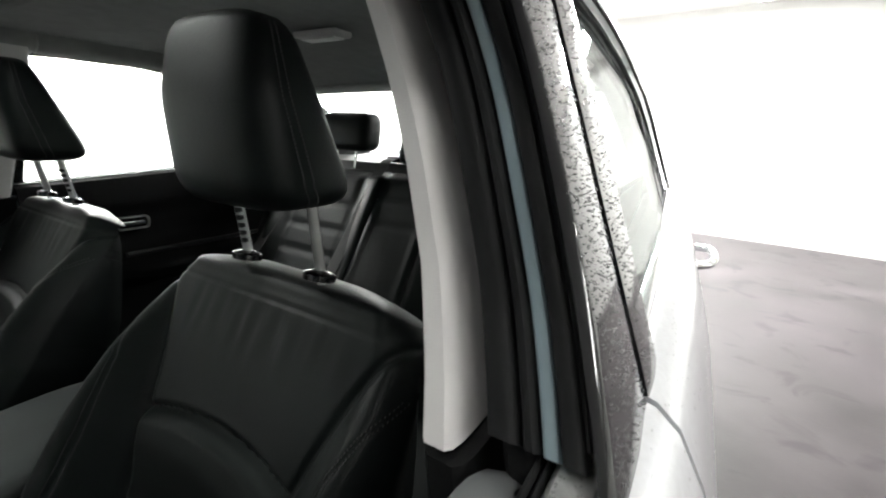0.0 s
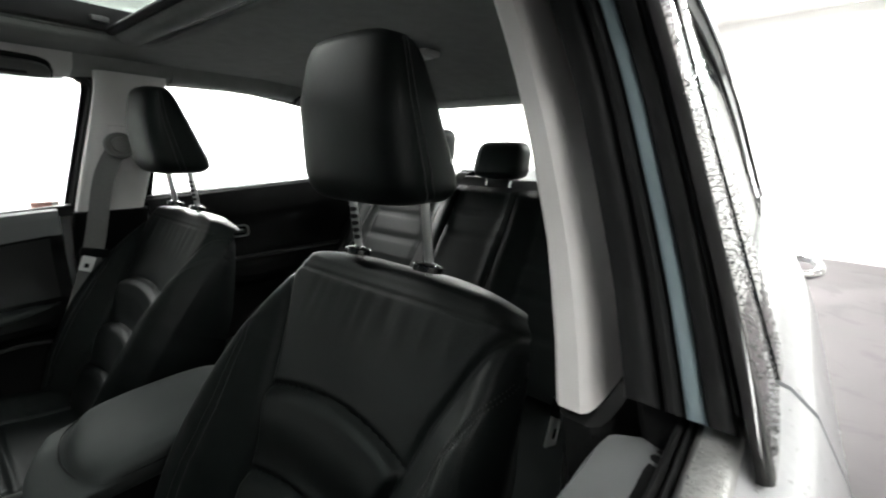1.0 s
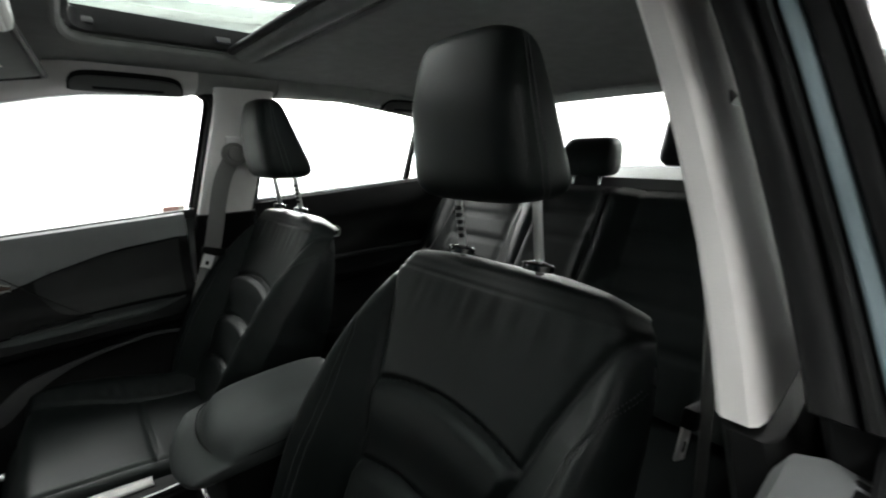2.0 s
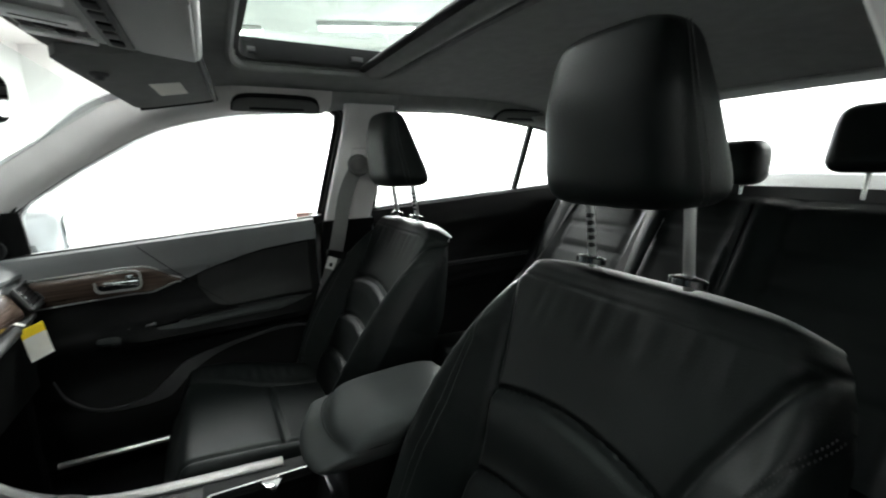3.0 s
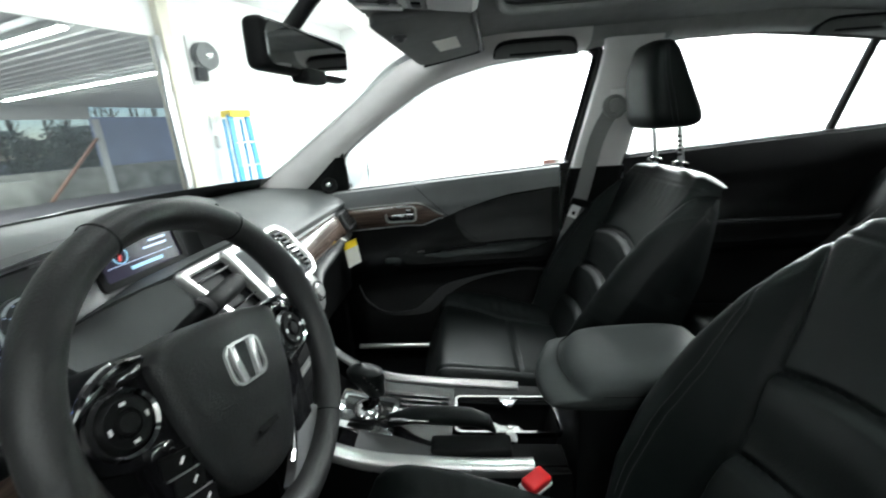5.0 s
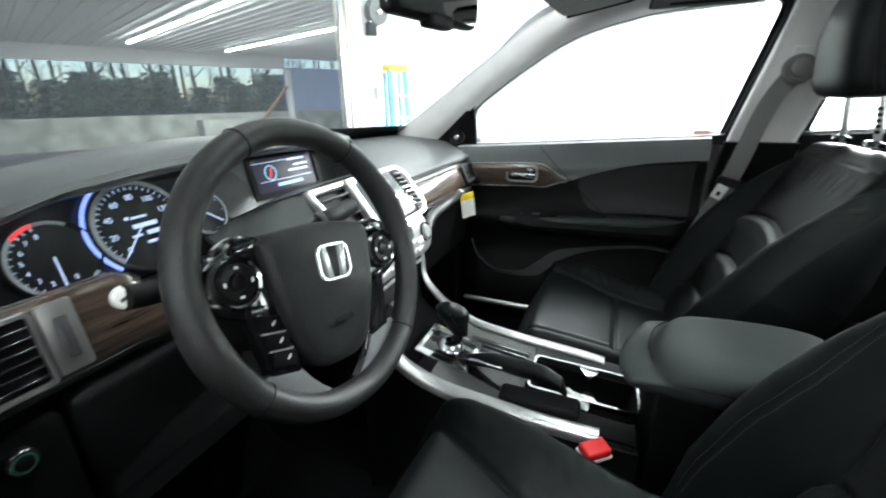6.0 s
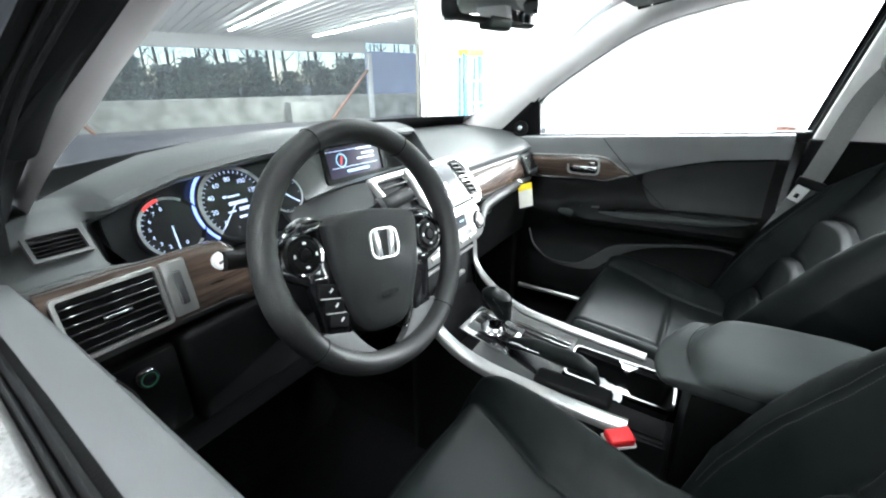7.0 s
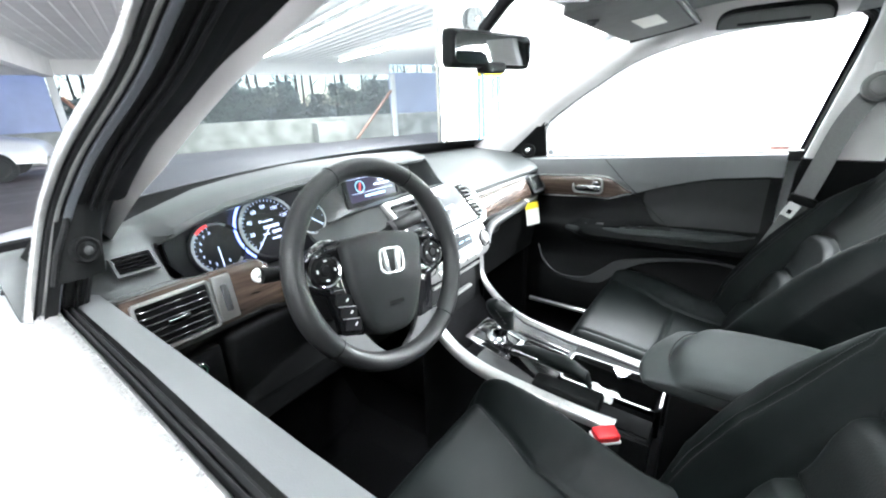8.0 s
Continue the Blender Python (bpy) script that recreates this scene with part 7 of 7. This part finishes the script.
def grab_handle(sg, y):
    """A handle folded flat into its arched recess."""
    g = thing("grab_handle", (sg * 0.61, y, 1.37), "dark grey roof grab handle folded into its recess", "grab handle", "grab handles")
    m = Matrix.Translation((sg * 0.617, y, 1.368)) @ pose(0, 0, 0, 0, -sg * 46, 0) @ Matrix(((0, 0, -sg, 0), (1, 0, 0, 0), (0, 1, 0, 0), (0, 0, 0, 1)))
    arch = spline([(-0.122, -0.026, 0), (-0.121, 0.0, 0), (-0.105, 0.020, 0), (-0.06, 0.027, 0), (0.06, 0.027, 0), (0.105, 0.020, 0), (0.121, 0.0, 0), (0.122, -0.026, 0)], 33)
    base = [(p.x, p.y) for p in arch]
    wpart("handle_base", plate(base, m, 0.014, 0.004), RUBBER, g, "black recess edge")
    wpart("grip", plate([(x * 0.955, y_ * 0.86 - 0.001) for x, y_ in base], m @ pose(0, 0, 0.004), 0.017, 0.006), HANDLE, g, "dark grey grip")
    wpart("finger_slot", rbox((-0.075, -0.014, 0.015), (0.075, -0.004, 0.0218), 0.003, 2, m), RUBBER, g)


for y in (0.30, -0.60):
    grab_handle(1, y)
grab_handle(-1, -0.60)
hk = thing("roof_lamp", (0, -0.42, 1.43), "slim rear roof lamp with a bright edge", "lamp")
wpart("lamp_base", rbox((-0.07, -0.03, -0.010), (0.07, 0.03, 0.006), 0.008, 2, pose(-0.02, -0.42, 1.428)), TRIM, hk)
wpart("lamp_lens", rbox((-0.055, -0.018, -0.014), (0.055, 0.018, -0.006), 0.004, 2, pose(-0.02, -0.42, 1.428)), WHITEP, hk)


def ribbon(pts, w, across, th=0.0014):
    a = Vector(across).normalized()
    rows = [[p - a * w / 2, p - a * w / 4, p, p + a * w / 4, p + a * w / 2] for p in spline(pts, 24)]
    return thick(rows, (th, 0, 0))


for sg in (1, -1):
    b = thing("seat_belt", (sg * 0.68, 0.05, 0.3), "grey front seat belt hanging along the central pillar", "seat belt", "front seat belts")
    wpart("webbing", ribbon([(sg * 0.628, -0.035, 1.20), (sg * 0.650, -0.030, 1.0), (sg * 0.664, -0.02, 0.80), (sg * 0.674, 0.02, 0.50)] if sg < 0 else [(sg * 0.612, 0.071, 1.18), (sg * 0.636, 0.108, 1.09), (sg * 0.655, 0.150, 0.90), (sg * 0.670, 0.215, 0.70), (sg * 0.678, 0.30, 0.47)], 0.047, (0, 0.93, 0.28)), WEB, b, "grey webbing")
    GM = pose(*((0.606, 0.066, 1.185) if sg > 0 else (-0.624, -0.035, 1.205)), 0, -sg * 80, 0)
    wpart("belt_anchor", lathe([(0, 0.012), (0.014, 0.012), (0.020, 0.010), (0.022, 0.005), (0.028, 0.006), (0.034, 0.002), (0.036, -0.008), (0.030, -0.016), (0, -0.016)], GM, 32), LIP, b, "round grey upper belt guide")
    wpart("cover_plate", rbox((-0.006, -0.026, -0.07), (0.006, 0.026, 0.06), 0.005, 2, pose(*((0.632, 0.060, 1.18) if sg > 0 else (-0.634, -0.035, 1.20)), 0, -sg * 19, 0)), TRIM, b)
    tg = wpart("tongue_cap", rbox((-0.008, -0.032, -0.012), (0.008, 0.032, 0.012), 0.005, 2, pose(sg * 0.650, 0.150 if sg > 0 else -0.025, 0.892, 16)), PLASTIC, b, "grey tongue grip")
    tp = wpart("tongue", rbox((-0.002, -0.015, -0.042), (0.002, 0.015, 0.0), 0.001, 1, pose(sg * 0.644, 0.162 if sg > 0 else -0.015, 0.884, 24)), WHITEP, b, "white-labelled tongue")
    sub("tongue_slot", rbox((-0.0026, -0.005, -0.032), (0.0026, 0.005, -0.020), 0, 1, pose(sg * 0.644, 0.162 if sg > 0 else -0.015, 0.884, 24)), RUBBER, tp)
for x in (-0.52, 0.52, 0.16):
    b = thing("rear_seat_belt", (x, -0.9, 0.55), "grey rear seat belt over the bench back", "seat belt", "rear seat belts")
    wpart("webbing", thick([[p - Vector((0.023, 0, 0)), p, p + Vector((0.023, 0, 0))] for p in spline([(x, -0.97, 1.115), (x, -0.90, 1.108), (x * 1.02, -0.835, 1.05), (x * 1.1, -0.70, 0.85), (x * 1.2, -0.50, 0.58)], 24)], (0, 0.0015, 0.001)), REARWEB, b)
    wpart("belt_guide", rbox((-0.035, -0.02, 0), (0.035, 0.02, 0.022), 0.008, 2, pose(x, -0.955, 1.10)), PLASTIC, b)
tgm = thing("paper_tag", (0.53, 0.885, 0.79), "yellow and white paper tag hanging from the dash", "tag")
PM = pose(0.538, 0.893, 0.788, 90, 10, -38) @ pose(0, 0, 0, 0, 0, 18) @ Matrix.Diagonal((1.35, 1.15, 1.15, 1))
wpart("tag_card", rbox((-0.019, -0.034, 0), (0.019, 0.018, 0.0012), 0, 1, PM), PAPER, tgm, "white lower part")
wpart("tag_head", rbox((-0.019, 0.0182, 0), (0.019, 0.038, 0.0012), 0, 1, PM), YELLOW, tgm, "yellow upper part")
wpart("tag_loop", ribbon([(0.528, 0.905, 0.835), (0.520, 0.925, 0.850), (0.510, 0.938, 0.862)], 0.008, (1, 0, 0.3)), PAPER, tgm)


# ---- around the car ----
def stepladder():
    d = thing("stepladder", (0, 0, 0), "blue fibreglass stepladder with a yellow cap against the wall", "ladder")
    z1, u0, u1 = 1.50, 3.06, 3.36
    for u, ut in ((u0 - 0.01, u0 + 0.02), (u1 + 0.01, u1 - 0.02)):
        part("side_rail", rbox((-0.035, -0.02, 0), (0.035, 0.02, z1), 0.006, 2, Matrix.Translation((u, 4.84, 0)) @ pose(0, 0, 0, -3, math.degrees(math.atan2(ut - u, z1)), 0)), BLUE, d, "blue side rail")
    for k in range(4):
        z = 0.28 + 0.29 * k
        part("tread", rbox((u0 + 0.0, -0.045, -0.012), (u1, 0.045, 0.012), 0.004, 1, pose(0, 4.85 + z * 0.05, z)), STEEL, d, "grey metal tread")
    part("cap", rbox((u0 - 0.01, 4.86, z1 - 0.03), (u1 + 0.01, 5.05, z1 + 0.05), 0.012, 2), YELLOW, d, "yellow plastic cap")
    for u in (u0 + 0.02, u1 - 0.02):
        part("back_leg", rbox((u - 0.015, 5.02, 0), (u + 0.015, 5.05, z1 - 0.05), 0.004), BLUE, d)
    d.matrix_world = G


stepladder()
dr_ = thing("overhead_door", (0, 0, 0), "raised white sectional garage door in the doorway head", "garage door")
for k in range(1):
    part("door_section", rbox((-5.35, FRONT + 0.06, HEAD), (JU - 0.004, FRONT + 0.11, HEAD + 0.546), 0.01), WALLW, dr_, "white panelled door section")
for u in (-4.2, -2.5, -0.8, 0.9):
    part("section_rib", rbox((u - 0.03, FRONT + 0.02, HEAD + 0.02), (u + 0.03, FRONT + 0.058, HEAD + 0.53), 0.004), WHITEP, dr_)
part("door_track", rbox((JU - 0.09, FRONT - 0.03, 0.0), (JU - 0.02, FRONT + 0.02, HEAD), 0.006), STEEL, dr_, "galvanised vertical track")
dr_.matrix_world = G
op = thing("door_winch", (0, 0, 0), "dark round door winch with a hanging chain on the wall", "winch")
part("back_plate", rbox((JU + 0.28, FRONT - 0.03, 1.86), (JU + 0.62, FRONT - 0.002, 2.42), 0.01, 2), TRIM, op, "grey mounting plate")
part("reel", lathe([(0, 0.0), (0.15, 0.0), (0.165, 0.012), (0.165, 0.03), (0.09, 0.04), (0.09, 0.08), (0.155, 0.09), (0.155, 0.11), (0.05, 0.12), (0, 0.12)], pose(JU + 0.46, FRONT - 0.03, 2.19, 90, 0, 0), 32), DARKTRIM, op, "dark grey reel")
part("hub_cap", lathe([(0, 0.03), (0.03, 0.028), (0.045, 0.0)], pose(JU + 0.46, FRONT - 0.15, 2.19, 90, 0, 0), 20), STEEL, op)
part("gear_case", rbox((JU + 0.30, FRONT - 0.12, 1.90), (JU + 0.44, FRONT - 0.03, 2.06), 0.02, 2), PLASTIC, op)
for k in (0.33, 0.40):
    part("chain", tube([(JU + k, FRONT - 0.10, 2.12), (JU + k, FRONT - 0.10, 1.0 + k)], 0.008, 6), STEEL, op, "hanging steel chain")
op.matrix_world = G
sb = thing("switch_box", (0, 0, 0), "small grey switch box on the white wall", "switch box")
part("box", rbox((JU + 0.42, FRONT - 0.05, 1.10), (JU + 0.52, FRONT - 0.002, 1.26), 0.01), TRIM, sb)
sb.matrix_world = G


def canopy_post(u, v, brace_u, name="canopy_post"):
    d = thing(name, (0, 0, 0), "white timber canopy post with a rusty orange brace", "post", "canopy posts")
    gz = ground_z(v)
    part("post", rbox((u - 0.09, v - 0.09, gz), (u + 0.09, v + 0.09, 2.28), 0.01), WALLW, d)
    a, b = Vector((u + (0.15 if brace_u > u else -0.15), v - 0.12, 1.62)), Vector((brace_u, v - 0.25, gz))
    part("brace", tube([a, b], 0.06, 4), ORANGE, d, "rusty orange diagonal brace")
    d.matrix_world = G


canopy_post(8.35, 17.95, 6.3)
canopy_post(-3.2, 17.75, -1.6)
gbox("planter_box", (4.6, 17.5, ground_z(17.8)), (6.0, 18.2, 0.42), CONCRETE, "low concrete block beside the wall", "concrete block", 0.03, kind="")
SCREENB = mat("blue-grey shade cloth", (0.46, 0.51, 0.70), 0.9, var=0.12, scale=1.2, bump=0.4, bscale=80)
for u0, u1 in ((8.7, 15.0), (-16.0, -3.5)):
    rows = [[Vector((u, 19.0 + 0.03 * math.sin(u * 3), z)) for u in np.linspace(u0, u1, 40)] for z in (0.3, 1.0, 1.8, 2.42)]
    ob = part("shade_screen", thick(rows, (0, 0.01, 0)), SCREENB)
    ob.matrix_world = G
    tagged(ob, "blue-grey shade cloth hung under the canopy edge", "screen", "", "")


def tree(u, v, h, bare, seed):
    rnd = random.Random(seed)
    d = thing("tree", (0, 0, 0), "slender bare tree behind the low wall" if bare else "dark evergreen bush behind the low wall", "tree", "bare trees" if bare else "evergreens")
    gz = -0.4
    lean = rnd.uniform(-0.25, 0.25)
    pts = spline([(u, v, gz), (u + lean * 0.4, v, gz + h * 0.4), (u + lean, v + 0.1, gz + h)], 9)
    bms = [tube(pts, lambda t: 0.10 * (1 - 0.8 * t) * (h / 5), 7)]
    for k in range(7 if bare else 4):
        i = rnd.randint(2, 7)
        a = rnd.uniform(0, 6.28)
        ln = rnd.uniform(0.5, 1.4)
        q = pts[i]
        bms.append(tube([q, q + Vector((math.cos(a) * ln * 0.5, math.sin(a) * ln * 0.5, ln * 0.5)), q + Vector((math.cos(a) * ln * 0.7, math.sin(a) * ln * 0.7, ln * 1.2))], lambda t: 0.03 * (1 - 0.8 * t), 5))
    part("trunk", join(*bms), BARK, d, "thin grey-brown trunk")
    n = 220 if bare else 1500
    vv, ff = [], []
    for k in range(n):
        if bare:
            c = pts[rnd.randint(4, 8)] + Vector((rnd.gauss(0, 0.5), rnd.gauss(0, 0.5), rnd.gauss(0, 0.5)))
            s = rnd.uniform(0.03, 0.07)
        else:
            t = rnd.random() ** 0.8
            a = rnd.uniform(0, 6.28)
            rr = h * 0.42 * (1 - 0.55 * t ** 2) * math.sqrt(rnd.random()) * (1 + 0.30 * math.sin(3 * a + seed))
            c = Vector((u + math.cos(a) * rr, v + math.sin(a) * rr, gz + 0.1 + h * t))
            s = rnd.uniform(0.06, 0.14)
        ax = Vector((rnd.gauss(0, 1), rnd.gauss(0, 1), rnd.gauss(0, 1))).normalized()
        bx = ax.orthogonal().normalized()
        i = len(vv)
        vv += [c - ax * s, c + bx * s * 0.4, c + ax * s, c - bx * s * 0.4]
        ff.append((i, i + 1, i + 2, i + 3))
    me = bpy.data.meshes.new("crown")
    me.from_pydata(vv, [], ff)
    me.materials.append(LEAF)
    ob = new("crown", me)
    ob.parent = d
    ob["kind"] = "stuff"
    d.matrix_world = G


rt = random.Random(5)
for k in range(34):
    tree(-9 + 0.75 * k + rt.uniform(-0.3, 0.3), 20.6 + rt.uniform(-0.5, 1.8), rt.uniform(1.9, 2.7), False, k)
for k in range(44):
    tree(-9 + 0.6 * k + rt.uniform(-0.3, 0.3), 24 + rt.uniform(-1.5, 3), rt.uniform(4.5, 7), True, 100 + k)


def sedan(u, v, yaw, paint, label):
    d = thing("parked_car", (0, 0, 0), label, "car", "parked cars")
    top = [(-2.2, 0.75), (-2.0, 0.98), (-1.3, 1.02), (-0.7, 1.38), (0.1, 1.45), (0.7, 1.36), (1.3, 1.0), (2.1, 0.82), (2.3, 0.55)]
    p = spline([(x, z, 0) for x, z in top], 40)
    rows = []
    for q in [-1 + k / 8 for k in range(17)]:
        w = 0.9 * math.sin(q * math.pi / 2)
        rows.append([Vector((a.x * (1 - 0.03 * q * q), w * (1.0 if a.y < 1.05 else 1 - 0.45 * (a.y - 1.05)), max(0.3, 0.3 + (a.y - 0.3) * (1 - abs(q) ** 5 * 0.85)))) for a in p])
    part("body", sheet(rows), paint, d, "bodywork")
    for sy in (1, -1):
        win = [(-1.05, 1.02), (-0.62, 1.32), (0.1, 1.38), (0.62, 1.30), (1.05, 1.02)]
        bm = bmesh.new()
        bm.faces.new([bm.verts.new((x, sy * 0.865 * (1 - 0.25 * max(0, z - 1.0)), z)) for x, z in win])
        g = bmesh.ops.extrude_face_region(bm, geom=bm.faces[:])
        bmesh.ops.translate(bm, verts=[e for e in g["geom"] if isinstance(e, bmesh.types.BMVert)], vec=(0, sy * 0.03, 0))
        part("side_windows", bm, GLOSS, d, "dark side glass")
        for x in (-1.35, 1.4):
            w = part("wheel", lathe([(0, 0), (0.2, 0.0), (0.22, 0.02), (0.32, 0.0), (0.33, 0.05), (0.33, 0.2), (0, 0.2)], pose(x, sy * 0.92, 0.33, sy * 90, 0, 0), 24), TYRE, d)
        part("tail_lamp", rbox((-2.22, sy * 0.78 - 0.14, 0.78), (-2.06, sy * 0.78 + 0.14, 0.93), 0.03, 2), RED, d, "red tail lamp")
    d.matrix_world = G @ pose(u, v, ground_z(v), 0, 0, yaw)


sedan(-5.4, 14.0, 2, PAINT, "silver sedan parked under the canopy")
# lamps added at guessed, unseen places in the garage to brighten walls and seats
for u, v, watts in ((-4.4, -1.0, 55), (-1.9, -0.35, 15), (-3.8, -5.6, 130), (0.1, -0.45, 32), (1.95, 1.15, 105), (1.2, -5.0, 260), (4.9, -3.4, 760), (4.9, -0.2, 950), (5.1, 2.9, 45)):
    fluorescent(u, v - 1.2, v + 1.2, WALLH, watts)


# ---- rain on the car's side ----
WATER = mat("rain water", (0.75, 0.75, 0.76), 0.04, var=0.02, trans=0.85, ior=1.33)


def raindrops(name, spots, label):
    """spots: places with their outward normals and radii."""
    vv, ff = [], []
    for p, nrm, r in spots:
        a = nrm.orthogonal().normalized()
        b = nrm.cross(a)
        i = len(vv)
        for rr, h in ((1.0, 0.0), (0.72, 0.42)):
            vv += [p + (a * math.cos(q) + b * math.sin(q)) * (r * rr) + nrm * (r * h) for q in [math.pi * k / 3 for k in range(6)]]
        vv.append(p + nrm * (r * 0.62))
        for k in range(6):
            k2 = (k + 1) % 6
            ff += [(i + k, i + k2, i + 6 + k2, i + 6 + k), (i + 6 + k, i + 6 + k2, i + 12)]
    me = bpy.data.meshes.new(name)
    me.from_pydata(vv, [], ff)
    me.polygons.foreach_set("use_smooth", [True] * len(me.polygons))
    me.materials.append(WATER)
    return tagged(new(name, me), label, "raindrops", "", "stuff")


rd = random.Random(11)
spots = []
for k in range(1800):
    z = rd.uniform(1.01, 1.36)
    q = rd.uniform(0.03, 0.97)
    y = lerp(yB(z, -1) + 0.004, 0.018 - 0.10 * (z - 1.0), q)
    spots.append((Vector((-(gx(z, 0.1, -1) + 0.0002 + cover_out(q)), y, z)), Vector((-1, 0, -0.34)).normalized(), rd.choice((0.0005, 0.0007, 0.0010, 0.0014))))
for k in range(1000):
    z = rd.uniform(1.02, 1.35)
    q = rd.uniform(0.03, 0.97)
    y = lerp(0.011, -0.055, q) - 0.10 * (z - 1.0)
    spots.append((Vector((-(gx(z, 0.0, -1) + 0.0242 + 0.0012 * math.sin(math.pi * q)), y, z)), Vector((-1, 0, -0.34)).normalized(), rd.choice((0.0005, 0.0007, 0.0010, 0.0014))))
raindrops("raindrops", spots, "clear raindrops on the black pillar covers")
spots = []
for k in range(2400):
    y = rd.uniform(-0.95, 0.98)
    x = rd.uniform(0.779, 0.797)
    spots.append((Vector((-(x + bow(y)), y, 0.998 + belt(y) + 0.0075)), Vector((-0.2, 0, 1)).normalized(), rd.choice((0.0007, 0.0010, 0.0014))))
raindrops("raindrops", spots, "clear raindrops beading on the bright belt strips")
c_ = curve2(FW, 50)
n_ = normals(c_)
spots = []
for k in range(1300):
    i, f = rd.randint(0, 48), rd.random()
    u = rd.uniform(0.001, 0.015)
    y, z = (lerp(c_[i][a] + n_[i][a] * u, c_[i + 1][a] + n_[i + 1][a] * u, f) for a in (0, 1))
    spots.append((Vector((-(gx(z, y, -1) + 0.0268), y, z)), Vector((-1, 0, -0.34)).normalized(), rd.choice((0.0007, 0.0010, 0.0014))))
raindrops("raindrops", spots, "clear raindrops on the silver window frame")
spots = []
for k in range(900):
    y = rd.uniform(-0.9, 0.9)
    i = rd.randint(1, 5)
    t = rd.random()
    (x0, z0), (x1, z1) = SIDE[i], SIDE[i + 1]
    f0, f1 = smooth(z0, 0.5, 1.0), smooth(z1, 0.5, 1.0)
    a = Vector((-(x0 + taper(y) + bow(y) * smooth(z0, 0.6, 1.0)), y, z0 + belt(y) * f0))
    b = Vector((-(x1 + taper(y) + bow(y) * smooth(z1, 0.6, 1.0)), y, z1 + belt(y) * f1))
    d = (b - a).normalized()
    nrm = Vector((-abs(d.z), 0, abs(d.x)))
    spots.append((a.lerp(b, t) + nrm * 0.0002, nrm, rd.choice((0.0006, 0.0009, 0.0013))))
raindrops("raindrops", spots, "clear raindrops on the silver doors")
